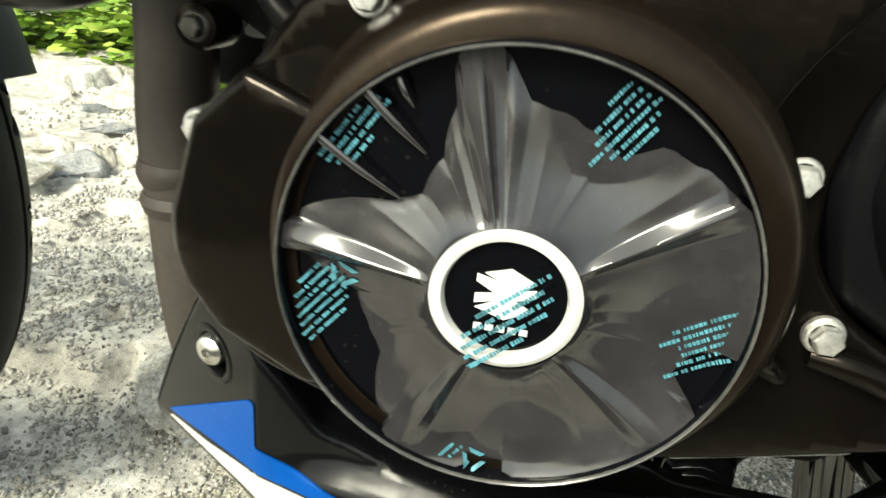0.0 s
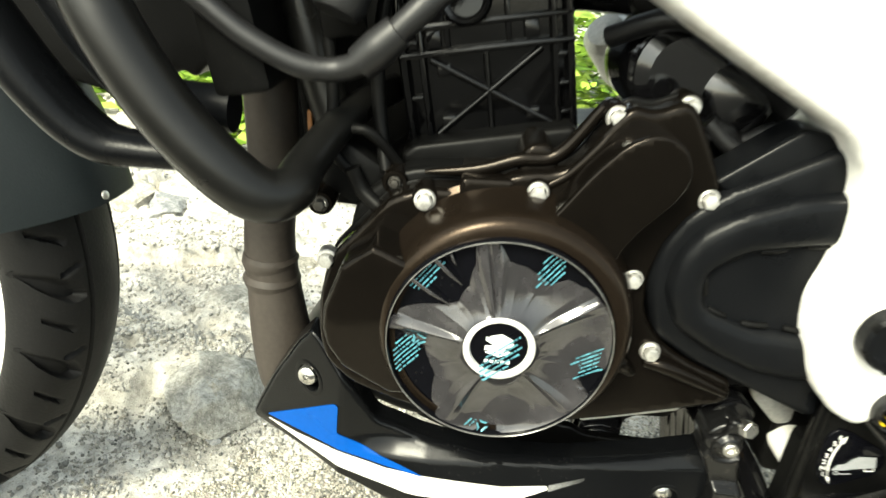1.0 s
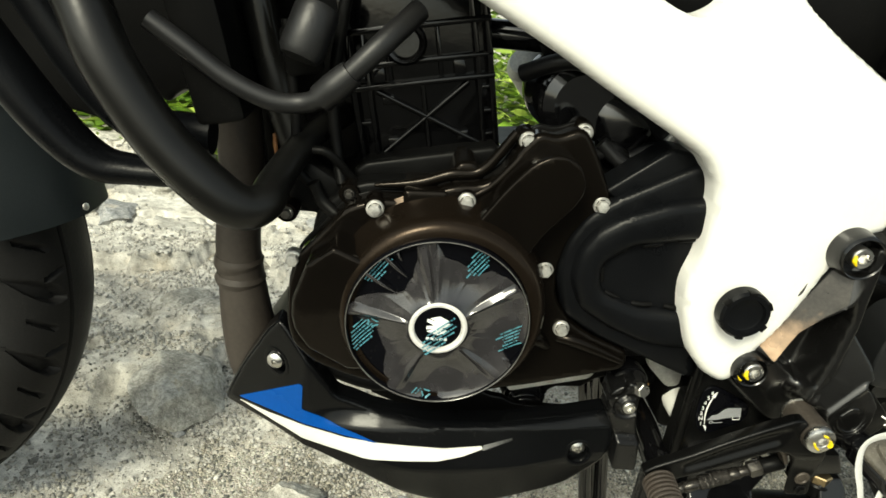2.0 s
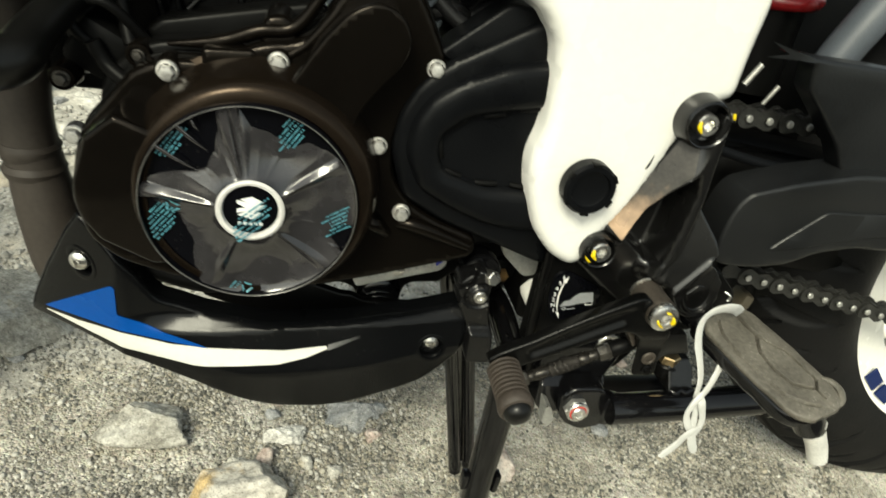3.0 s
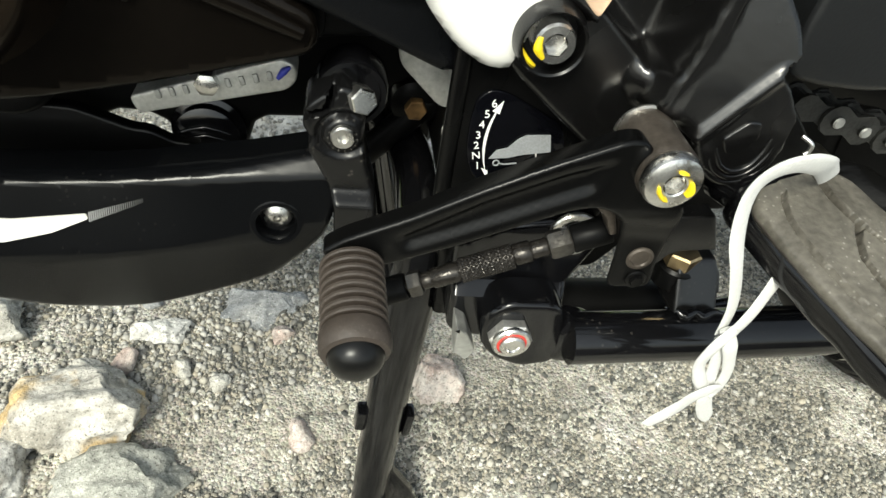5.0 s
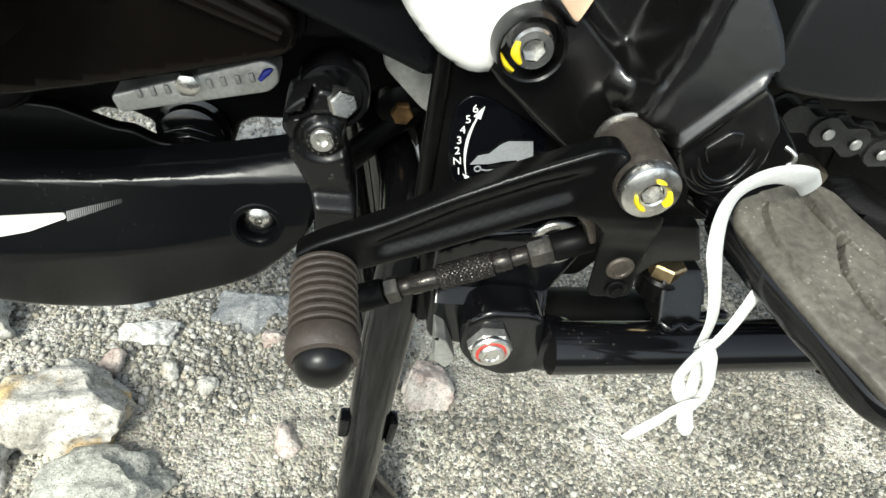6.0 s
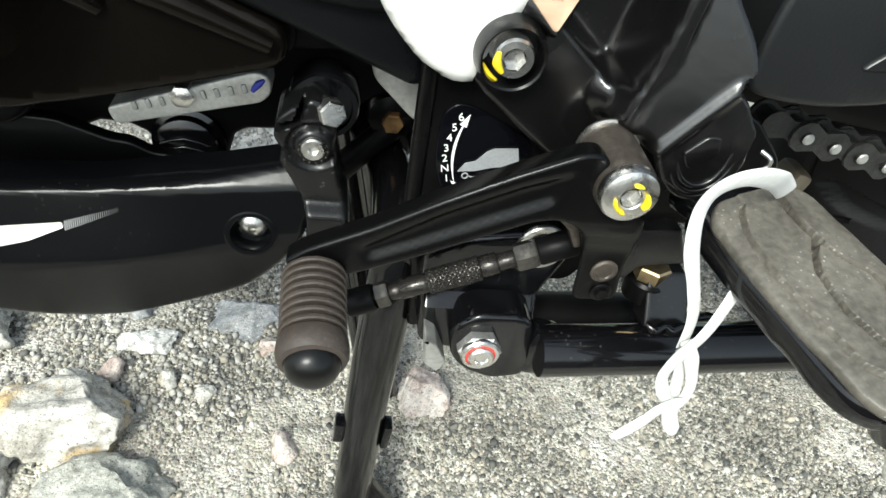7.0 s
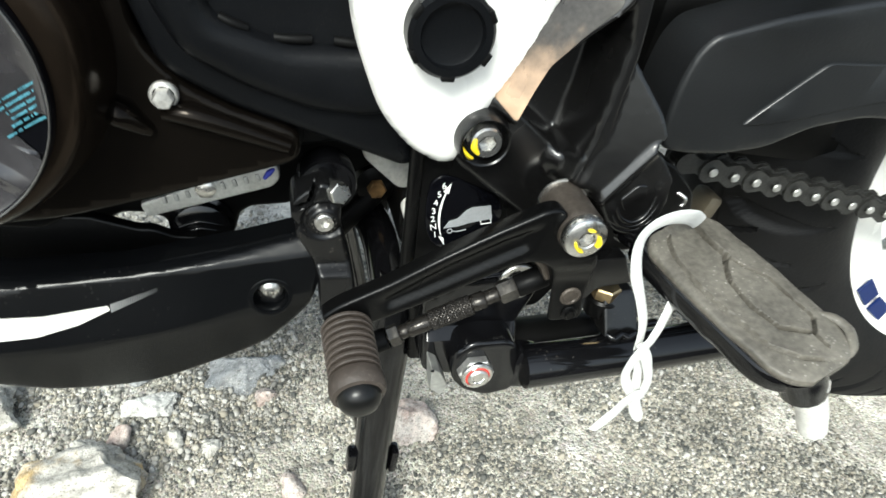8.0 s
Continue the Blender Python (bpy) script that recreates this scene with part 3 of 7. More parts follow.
def build_stones():
    stone((-0.01, 0.1), (0.08, 0.068, 0.044), 3, M_ROCKOCHRE, label="pale grey rock with an ochre stain on the grit", turn=10)
    stone((0.024, 0.043), (0.092, 0.056, 0.036), 5, M_ROCKSPECK, label="broad grey speckled rock half sunk in grit", turn=12, sink=0.4)
    stone((-0.058, 0.06), (0.06, 0.05, 0.036), 26, M_ROCKWHITE, label="whitish jagged rock on the grit", turn=50)
    stone((0.026, 0.177), (0.042, 0.034, 0.02), 8, M_ROCKWHITE, label="small whitish rock chip on the grit", turn=30, sharp=True)
    stone((0.241, 0.13), (0.038, 0.042, 0.028), 11, M_ROCKPINK, "small pinkish rock beside the stand leg", 40)
    stone((0.14, 0.1), (0.11, 0.075, 0.014), 14, M_GROUND, label="flat grey slab of rock sunk in grit", turn=8, sink=0.75)
    stone((-0.113, 0.19), (0.096, 0.05, 0.034), 17, label="long pale rock under the engine cowl", turn=2, sharp=True, sink=0.2)
    stone((-0.285, 0.35), (0.1, 0.15, 0.07), 20, label="large pale angular rock behind the front wheel", turn=-10, sharp=True)
    stone((0.097, 0.213), (0.07, 0.058, 0.02), 23, M_ROCKBLUE, "bluish grey rock half buried in grit", 15, 0.6)
    stone((-0.28, 0.172), (0.055, 0.032, 0.016), 29, label="flat greyish rock chip on the grit", turn=10, sink=0.5)
    stone((-0.06, 0.29), (0.07, 0.05, 0.02), 31, label="low grey rock half buried in grit", turn=25, sink=0.5)
    for x, y, s, k in ((0.118, 0.182, 0.014, 1), (0.005, 0.146, 0.016, 2), (0.045, 0.142, 0.013, 3), (-0.02, 0.14, 0.014, 4), (0.075, 0.13, 0.012, 5)):
        stone((x, y), (s * 1.3, s, s * 0.8), 200 + k, M_ROCKPINK if k < 3 else M_ROCK, "small tan stone among the grit", 40 * k, 0.3, False, 4)
    rng = random.Random(12)
    for k in range(46):
        x, y = rng.uniform(-1.15, 0.1), rng.uniform(0.42, 1.5)
        s = rng.uniform(0.03, 0.12) * (0.6 + 0.5 * y)
        stone((x, y), (s * 1.4, s, s * rng.uniform(0.25, 0.5)), 40 + k, rng.choice((M_ROCK, M_ROCK, M_ROCKBLUE)), "sunlit broken rock on the stony slope", rng.uniform(0, 180), 0.38, True, 4)
    for k in range(14):
        x, y = rng.uniform(-0.3, 0.5), rng.uniform(0.08, 0.4)
        s = rng.uniform(0.008, 0.02)
        stone((x, y), (s * 1.3, s, s * 0.7), 120 + k, rng.choice((M_ROCK, M_ROCKPINK, M_ROCKBLUE)), "small angular stone on the grit", rng.uniform(0, 180), 0.25, False, 3)


def build_plants():
    rng = np.random.default_rng(9)
    n = 26000
    x = rng.uniform(-3.6, 3.0, n)
    y = 1.55 + rng.gamma(1.6, 0.35, n) + 0.25 * np.sin(x * 3.1)
    z = rng.uniform(0, 1, n) ** 1.3 * (0.25 + 0.55 * np.clip(y - 1.5, 0, 1.4)) * (0.75 + 0.35 * np.sin(x * 5 + y * 3))
    leaf_v = np.array([(-1, 0, 0), (-0.3, 0.45, 0.12), (0.5, 0.38, 0.1), (1, 0, -0.1), (0.5, -0.38, 0.1), (-0.3, -0.45, 0.12)], float)
    leaf_f = np.array([(0, 1, 5), (1, 2, 4), (1, 4, 5), (2, 3, 4)])
    heap("shrubs", np.stack([x, y, np.abs(z) + 0.01], -1), rng.uniform(0.014, 0.045, n), leaf_v, leaf_f, M_LEAF, 1.0, 10, "bright green low shrubs behind the stony ground", "shrub", 1.6)


def build_dark_slab():
    """Dark slab added on the unseen open side to darken the black paint's reflections."""
    bm = block((0.0, -5.4, -0.03), (60.0, 10.0, 0.09), bevel=0.02)
    tagged(new("road", finish(bm, "road", M_SLAB)), "dark slab on the unseen side, added for the reflections", "road", kind="structure")


build_dark_slab()
build_ground()
build_stones()
build_plants()

# ---- motorcycle ----
bike = thing("motorcycle", (0.12, 0.13, 0.0), "black, white and blue motorcycle parked on its centre stand", "motorcycle")


def flange_bolt():
    bm = lathe([(0.0058, -0.006), (0.0058, 0.0008), (0.0052, 0.0016), (0.0043, 0.0017)], axis=(0, 0, 1), n=24)
    lathe([(0.0043, 0.0014), (0.0043, 0.0048), (0.0037, 0.0056), (0.002, 0.0058), (0, 0.0058)], axis=(0, 0, 1), n=6, bm=bm)
    return finish(bm, "bolt", M_ZINC, 30)


def socket_bolt(name, r, h, material):
    bm = lathe([(r, -0.004), (r, h * 0.8), (r * 0.9, h), (r * 0.55, h)], axis=(0, 0, 1), n=28)
    lathe([(r * 0.55, h), (r * 0.5, h * 0.35), (0, h * 0.3)], axis=(0, 0, 1), n=6, bm=bm)
    return finish(bm, name, material, 30)


def cross_screw():
    bm = lathe([(0.0066, -0.004), (0.0066, 0.0006), (0.006, 0.0022), (0.004, 0.0036), (0.0018, 0.004)], axis=(0, 0, 1), n=28)
    lathe([(0.0018, 0.004), (0.0014, 0.0022), (0, 0.002)], axis=(0, 0, 1), n=4, bm=bm)
    return finish(bm, "screw", M_STEEL, 30)


BOLT = flange_bolt()
SCREW = cross_screw()


def hexagon(r, h, material, name="nut", bore=0.0):
    bm = lathe([(r * 0.98, 0), (r, 0.0004), (r, h - 0.0008), (r * 0.88, h), (bore, h)] + ([(bore, h * 0.4), (0, h * 0.4)] if bore else []), axis=(0, 0, 1), n=6)
    return finish(bm, name, material, 25)


# -- engine --
def case_height(x, z):
    return 0.034 + 0 * x


CASE = [(-0.1, 0.338), (-0.1, 0.362), (-0.094, 0.388), (-0.08, 0.405), (-0.066, 0.424), (-0.048, 0.432), (-0.02, 0.434), (0.0, 0.446), (0.018, 0.448), (0.03, 0.455), (0.04, 0.474), (0.05, 0.486), (0.062, 0.484), (0.078, 0.492), (0.09, 0.474), (0.104, 0.448), (0.1, 0.435), (0.084, 0.42), (0.078, 0.395), (0.082, 0.372), (0.095, 0.356), (0.11, 0.347), (0.142, 0.335), (0.143, 0.32), (0.079, 0.301), (0.04, 0.291), (-0.005, 0.288), (-0.05, 0.294), (-0.08, 0.305), (-0.096, 0.32)]
case = part("engine_cover", relief(rounded(CASE, 0.008), case_height, 0.05, 0.004, 0.004), M_CASE, bike, "gloss black cast engine side cover with a brown sheen")
DRUM = [(0.0745, -0.001), (0.0715, 0.001), (0.0704, 0.005), (0.0692, 0.014), (0.0676, 0.022), (0.066, 0.0268), (0.0642, 0.0298), (0.0622, 0.0316), (0.06, 0.0324), (0.056, 0.0326)]
part("cover_drum", lathe(DRUM, (0.0022, 0.035, 0.3678), n=96), M_DRUM, case, "round gloss black drum of the engine cover")
part("cover_lobe", relief(rounded([(0.0, 0.41), (0.018, 0.432), (0.032, 0.455), (0.046, 0.472), (0.06, 0.479), (0.074, 0.474), (0.0805, 0.46), (0.076, 0.447), (0.058, 0.425), (0.048, 0.4), (0.02, 0.39)], 0.012), lambda x, z: 0.0135 + 0 * x, 0.04, 0.0018, 0.004, 0.0026), M_CASE, case, "flat satin black lobe of the engine cover")
part("cover_lobe", relief(rounded([(-0.091, 0.345), (-0.0935, 0.356), (-0.093, 0.368), (-0.0845, 0.3945), (-0.0688, 0.4092), (-0.052, 0.4035), (-0.035, 0.4), (-0.02, 0.41), (-0.02, 0.32), (-0.055, 0.318), (-0.082, 0.3315)], 0.0022), lambda x, z: 0.0042 + 0.13 * np.clip(-0.055 - x, 0, 1) + 0.12 * np.clip(0.362 - z + 0.25 * (x + 0.09), 0, 1), 0.04, 0.0035, 0.006, 0.004), M_CASE, case, "flat satin black lobe of the engine cover")
part("cover_rib", tube([(0.088, 0.034, 0.3435), (0.098, 0.031, 0.3435), (0.112, 0.031, 0.339), (0.137, 0.033, 0.3285)], [0.0035, 0.0045, 0.0045, 0.003], 12), M_CASE, case)
part("cover_rib", tube([(0.064, 0.034, 0.346), (0.072, 0.03, 0.3435), (0.082, 0.034, 0.335)], [0.003, 0.005, 0.003], 12), M_CASE, case)
part("gasket", relief([(0.0 + (x - 0.0) * 1.015, 0.37 + (z - 0.37) * 1.015) for x, z in rounded(CASE, 0.008)], lambda x, z: 0 * x + 0.05, 0.053, 0.001, 0.05), M_DULL, case)
part("crankcase", relief(rounded([(-0.095, 0.33), (-0.085, 0.415), (-0.06, 0.436), (0.1, 0.455), (0.17, 0.46), (0.19, 0.36), (0.18, 0.322), (0.145, 0.318), (0.06, 0.297), (-0.07, 0.3)], 0.012), lambda x, z: 0 * x + 0.053, 0.2, 0.004, 0.02), M_DULL, bike, "dull black crankcase behind the side covers")
for x, y, z in ((-0.046, 0.0325, 0.4265), (0.011, 0.0315, 0.4375), (0.098, 0.035, 0.443), (0.07, 0.035, 0.394), (0.089, 0.033, 0.351), (0.045, 0.041, 0.478), (0.08, 0.045, 0.486), (-0.097, 0.038, 0.384)):
    if x > -0.09:
        part("bolt_boss", lathe([(0.0074, -0.014), (0.0072, -0.001), (0.0066, 0.0002), (0.0052, 0.0004)], (x, y + 0.0012, z), n=24), M_CASE, case)
    put("bolt", BOLT, face_y((x, y, z)), case, "zinc-plated flange bolt")
# darker copy of the bolt for the two set further back
DARK_BOLT = BOLT.copy()
DARK_BOLT.materials[0] = M_RODNUT
for x, y, z, k in ((-0.064, 0.05, 0.428, 0.62), (-0.104, 0.05, 0.411, 0.8)):
    part("bolt_boss", lathe([(0.0075, -0.014), (0.0072, 0.0), (0.0065, 0.0016), (0.0045, 0.0018)], (x, y + 0.0012, z), n=24), M_CASE, case)
    put("bolt", DARK_BOLT, face_y((x, y, z)) @ Matrix.Scale(k, 4), case, "small dark flange bolt")
part("ridge", tube([(0.016, 0.036, 0.4405), (0.026, 0.036, 0.448), (0.037, 0.036, 0.462), (0.043, 0.037, 0.471)], 0.0028, 8), M_CASE, case)
part("ridge", tube([(-0.048, 0.047, 0.437), (-0.02, 0.046, 0.442), (0.0, 0.045, 0.45), (0.02, 0.045, 0.455), (0.038, 0.044, 0.482)], [0.001, 0.004, 0.004, 0.004, 0.003], 8), M_CASE, case)

# the round cap: black disc, film star, white hub, printed marks
CX, CZ, CR = 0.0, 0.365, 0.0575
cap = part("round_cap", lathe([(0.059, -0.004), (0.059, -0.0002), (0.0587, 0.0015), (0.0583, 0.0024), (0.0578, 0.0028), (0.0573, 0.0022), (0.0567, -0.002), (0.054, -0.0026), (0.02, -0.0026), (0, -0.0026)], (CX, 0.001, CZ), n=72), M_GLOSS, case, "round gloss black engine cap covered with wrinkled clear film")
part("cap_rim", lathe([(0.0581, 0.0022), (0.058, 0.003), (0.0577, 0.0033), (0.0574, 0.003), (0.0573, 0.002)], (CX, 0.001, CZ), n=96), M_FILMEDGE, cap, "folded edge of the clear film round the cap, caught light in its colour")


EDGE = ((0, 1), (27, 1), (34, 0.97), (45, 0.895), (54, 0.845), (60, 0.715), (77, 0.755), (91, 0.79), (96, 0.93), (99, 1), (107, 1), (110, 0.93), (111.5, 0.8), (121.5, 0.62), (137.6, 0.535), (149, 0.6), (156, 0.75), (166, 0.93), (172, 1), (177, 1), (181, 0.855), (192, 0.665), (206, 0.66), (220, 0.69), (237, 0.94), (243, 1), (262, 1), (267, 0.95), (276, 0.96), (281, 1), (333, 1), (336, 0.9), (340, 0.8), (349, 0.83), (352, 1), (360, 1))


def film_y(x, z):
    """How far the stretched film stands out at a place: a cone from hub to rim, pulled into flat facets between five creases, with pleats under the upper tip."""
    a, r = math.atan2(z - CZ, x - CX), math.hypot(x - CX, z - CZ)
    c, sn = math.cos(a), math.sin(a)
    u = ((a - radians(103)) / radians(72)) % 1
    du = min(u, 1 - u)
    q = min(1.0, max(0.0, (r - 0.0185) / 0.039))
    body = (4 * q * (1 - q)) ** 0.7
    sag = 0.0062 * (0.42 * min(1, du / 0.07) + 0.58 * min(1, du / 0.45)) * body
    off = math.degrees((a - radians(102.5) + math.pi) % (2 * math.pi) - math.pi)
    pleat = sum(w * max(0.0, 1 - abs(off - c0 - 3 * q * k) / half) for c0, half, w, k in ((5.0, 4.0, 0.0016, 0.3), (-6.0, 4.5, 0.0014, -0.6), (14.0, 5.0, 0.0008, -0.5), (0.0, 1.6, -0.0026, 0.0)))
    streak = 1 - abs(noise.noise(V((c * 3.4, sn * 3.4, q * 0.5 + 6)))) * 3.0
    f3 = noise.noise(V((x * 70, z * 70, 3.0)))
    y = -0.0046 + 0.0052 * q + sag - (pleat + 0.0003 * max(0, streak) ** 2) * body + 0.0002 * f3
    return min(y, 0.0032)


def film_star():
    bm = bmesh.new()
    nt, nr = 600, 34
    rings = []
    ex, ey = [e[0] for e in EDGE], [e[1] for e in EDGE]
    for j in range(nr + 1):
        s = j / nr
        ring = []
        for i in range(nt):
            a = 2 * math.pi * i / nt
            c, sn = math.cos(a), math.sin(a)
            wob = 0.014 * noise.noise(V((c * 8, sn * 8, 2))) + 0.004 * noise.noise(V((c * 22, sn * 22, 5)))
            full = 0.0578 * min(0.995, float(np.interp(360 * i / nt, ex, ey)) + wob)
            r = 0.0185 + (full - 0.0185) * s
            x, z = CX + r * c, CZ + r * sn
            cling = max(0.0, (s - 0.68) / 0.32) ** 2.2 * (1 if full < 0.0558 else 0.3)
            ring.append(bm.verts.new((x, film_y(x, z) * (1 - cling) + (0.0031 if full < 0.0558 else -0.0014) * cling, z)))
        rings.append(ring)
    for p, q in zip(rings, rings[1:]):
        for i in range(nt):
            bm.faces.new((p[i], p[(i + 1) % nt], q[(i + 1) % nt], q[i]))
    return bm


film = part("plastic_film", film_star(), M_FILM, cap, "wrinkled clear protective film stretched in a star", 60)
hub = part("hub_ring", lathe([(0.019, 0.0), (0.019, 0.0036), (0.0183, 0.0052), (0.0168, 0.006), (0.0153, 0.0056), (0.0147, 0.004), (0.0146, 0.0)], (CX, 0.001, CZ), n=56), M_HUB, cap, "white ring round the hub")
for (r0, a0), (r1, a1), w0 in (((0.0575, 146), (0.034, 145), 0.0011), ((0.057, 130), (0.0385, 126), 0.0011), ((0.056, 122), (0.049, 122.5), 0.0007)):
    p0, p1 = [V((CX + r * math.cos(radians(a)), 0.0, CZ + r * math.sin(radians(a)))) for r, a in ((r0, a0), (r1, a1))]
    part("film_crease", tube([p0 + V((0, -0.0005, 0)), (p0 + p1) / 2 + V((0, -0.0008, 0)), p1 + V((0, 0.0012, 0))], [w0, w0 * 0.9, 0.0003], 10, 6, flat=0.5, up=(0, 1, 0)), M_FILM, film)
part("hub_disc", lathe([(0.0147, 0.0), (0.0147, 0.0034), (0, 0.0036)], (CX, 0.001, CZ), n=40), M_GLOSS, cap)


def flat_shape(polys, y, thick=0.0004):
    """Thin flat printed shapes, each given as an outline in x and z, at y or at the place's own y(x, z)."""
    bm = bmesh.new()
    for p in polys:
        lift = [y(x, z) for x, z in p] if callable(y) else [y] * len(p)
        front = [bm.verts.new((x, q - thick, z)) for (x, z), q in zip(p, lift)]
        rear = [bm.verts.new((x, q, z)) for (x, z), q in zip(p, lift)]
        bm.faces.new(front)
        bm.faces.new(rear[::-1])
        for j in range(len(p)):
            k = (j + 1) % len(p)
            bm.faces.new((front[j], rear[j], rear[k], front[k]))
    return bm


def on_film(x, z):
    return (film_y(x, z) if math.hypot(x - CX, z - CZ) > 0.02 else -0.0056) - 0.0003


def emblem():
    k = 0.0072
    wing = [(-1, 0.35), (-0.35, 0.0), (-1, -0.12), (-1, -0.45), (-0.2, -0.25), (-0.95, -0.62), (0.05, -0.95), (0.95, -0.5), (0.35, -0.2), (1.0, 0.02), (1.0, 0.3), (0.4, 0.18), (0.98, 0.52), (0.1, 0.95), (-0.75, 0.68), (-0.1, 0.4), (-1, 0.62)]
    bars = [[(CX - 0.0066 + 0.0028 * i, CZ - 0.0094), (CX - 0.0046 + 0.0028 * i, CZ - 0.0094), (CX - 0.0046 + 0.0028 * i, CZ - 0.0078), (CX - 0.0066 + 0.0028 * i, CZ - 0.0078)] for i in range(5)]
    return flat_shape([[(CX + k * x, CZ + 0.001 + k * z) for x, z in wing]] + bars, -0.0026)


part("emblem", emblem(), M_LABELW, cap, "plain white winged shape")


def print_block(cx, cz, ang, lines, y=-0.0035, pitch=0.0022, seed=1):
    """Lines of tiny unreadable print as short bars, slanting."""
    rng = random.Random(seed)
    c, s = math.cos(radians(ang)), math.sin(radians(ang))
    polys = []
    for i, (u0, u1) in enumerate(lines):
        v = -i * pitch
        u = u0
        while u < u1:
            w = rng.uniform(0.0004, 0.001)
            h = pitch * 0.24 * rng.uniform(0.72, 1)
            q = [(u, v - h), (u + w, v - h), (u + w, v + h), (u, v + h)]
            q = [(cx + a * c - b * s, cz + a * s + b * c) for a, b in q]
            if all(math.hypot(a - CX, b - CZ) < 0.0565 for a, b in q):
                polys.append(q)
            u += w + rng.choice((0.0002, 0.0002, 0.00028, 0.0003, 0.0009))
    return flat_shape(polys, y, 0.0003)


for k, (x, z, ang, lines) in enumerate((
        (-0.048, 0.392, 55, ((0, 0.016), (0, 0.02), (0.001, 0.021), (0.004, 0.012))),
        (0.012, 0.407, 55, ((0.006, 0.013), (0, 0.014), (-0.002, 0.014), (-0.006, 0.014), (-0.002, 0.012), (0.0, 0.009))),
        (-0.054, 0.356, 50, ((0.002, 0.01), (-0.002, 0.012), (-0.004, 0.012), (-0.006, 0.012), (-0.008, 0.01), (-0.009, 0.008), (-0.009, 0.005))),
        (0.041, 0.36, 32, ((0, 0.016), (-0.004, 0.018), (0, 0.018), (0.0, 0.016), (-0.002, 0.014), (-0.006, 0.012))),
        (-0.012, 0.31, 50, ((0, 0.006), (0, 0.007), (0, 0.006), (0.003, 0.006))))):
    part("film_print", print_block(x, z, ang, lines, on_film, seed=k), M_PRINT, film, "tiny unreadable cyan print")
part("film_print", print_block(-0.012, 0.355, 42, ((0.008, 0.028), (0.002, 0.026), (0.0, 0.026), (-0.001, 0.022), (-0.002, 0.014)), on_film, 0.0026, 9), M_PRINT, film, "tiny unreadable cyan print")


def triangle_mark(x, z, k, ang):
    polys = []
    for i in range(3):
        a0, a1 = radians(ang + 120 * i), radians(ang + 120 * i + 84)
        polys.append([(x + k * math.cos(a0), z + k * math.sin(a0)), (x + k * math.cos(a1), z + k * math.sin(a1)), (x + 0.62 * k * math.cos(a1), z + 0.62 * k * math.sin(a1)), (x + 0.62 * k * math.cos(a0), z + 0.62 * k * math.sin(a0))])
    return flat_shape(polys, on_film, 0.0003)


part("film_print", triangle_mark(-0.041, 0.362, 0.0042, 20), M_PRINT, film, "small cyan triangle of arrows")
part("film_print", triangle_mark(-0.002, 0.311, 0.0036, 30), M_PRINT, film, "small cyan triangle of arrows")

# sprocket cover
SPR = [(0.078, 0.392), (0.079, 0.415), (0.088, 0.434), (0.106, 0.449), (0.13, 0.463), (0.155, 0.478), (0.168, 0.478), (0.173, 0.44), (0.176, 0.4), (0.19, 0.36), (0.195, 0.32), (0.188, 0.318), (0.15, 0.333), (0.115, 0.346), (0.088, 0.362)]


part("cover_shelf", relief(rounded([(0.098, 0.452), (0.136, 0.484), (0.152, 0.482), (0.168, 0.466), (0.16, 0.44), (0.12, 0.44)], 0.004), lambda x, z: 0.036 + 0 * x, 0.06, 0.003, 0.03), M_PLASTIC, bike)
cover = part("sprocket_cover", relief(rounded(SPR, 0.008), lambda x, z: 0.031 + 0 * x, 0.06, 0.006, 0.02), M_PLASTIC, bike, "matt black plastic sprocket cover with a recessed panel")
BAND = [(0.086, 0.392), (0.0875, 0.413), (0.096, 0.4285), (0.113, 0.4405), (0.14, 0.452), (0.17, 0.458), (0.174, 0.43), (0.16, 0.4275), (0.121, 0.418), (0.1055, 0.404), (0.109, 0.385), (0.136, 0.3755), (0.166, 0.375), (0.181, 0.3755), (0.1875, 0.349), (0.17, 0.345), (0.145, 0.348), (0.118, 0.358), (0.097, 0.37)]
part("cover_band", relief(rounded(BAND, 0.007), lambda x, z: 0.0235 + 0 * x, 0.033, 0.0085, 0.02, 0.0075), M_PLASTIC, cover)
for a, b in (((0.108, 0.392), (0.105, 0.404)), ((0.11, 0.411), (0.12, 0.417)), ((0.13, 0.42), (0.142, 0.423)), ((0.152, 0.426), (0.164, 0.428)), ((0.112, 0.384), (0.122, 0.38)), ((0.132, 0.377), (0.146, 0.377)), ((0.155, 0.377), (0.168, 0.376))):
    part("slot", tube([(a[0], 0.0305, a[1]), ((a[0] + b[0]) / 2, 0.0295, (a[1] + b[1]) / 2), (b[0], 0.0305, b[1])], 0.0019, 6, 3), M_DULL, cover)
part("backing_bracket", relief(rounded([(0.13, 0.46), (0.15, 0.492), (0.165, 0.49), (0.205, 0.34), (0.206, 0.286), (0.196, 0.284), (0.176, 0.303), (0.17, 0.33)], 0.004), lambda x, z: 0 * x + 0.069, 0.075, 0.0015, 0.03), M_ALU, bike, "bare aluminium bracket behind the sprocket cover")

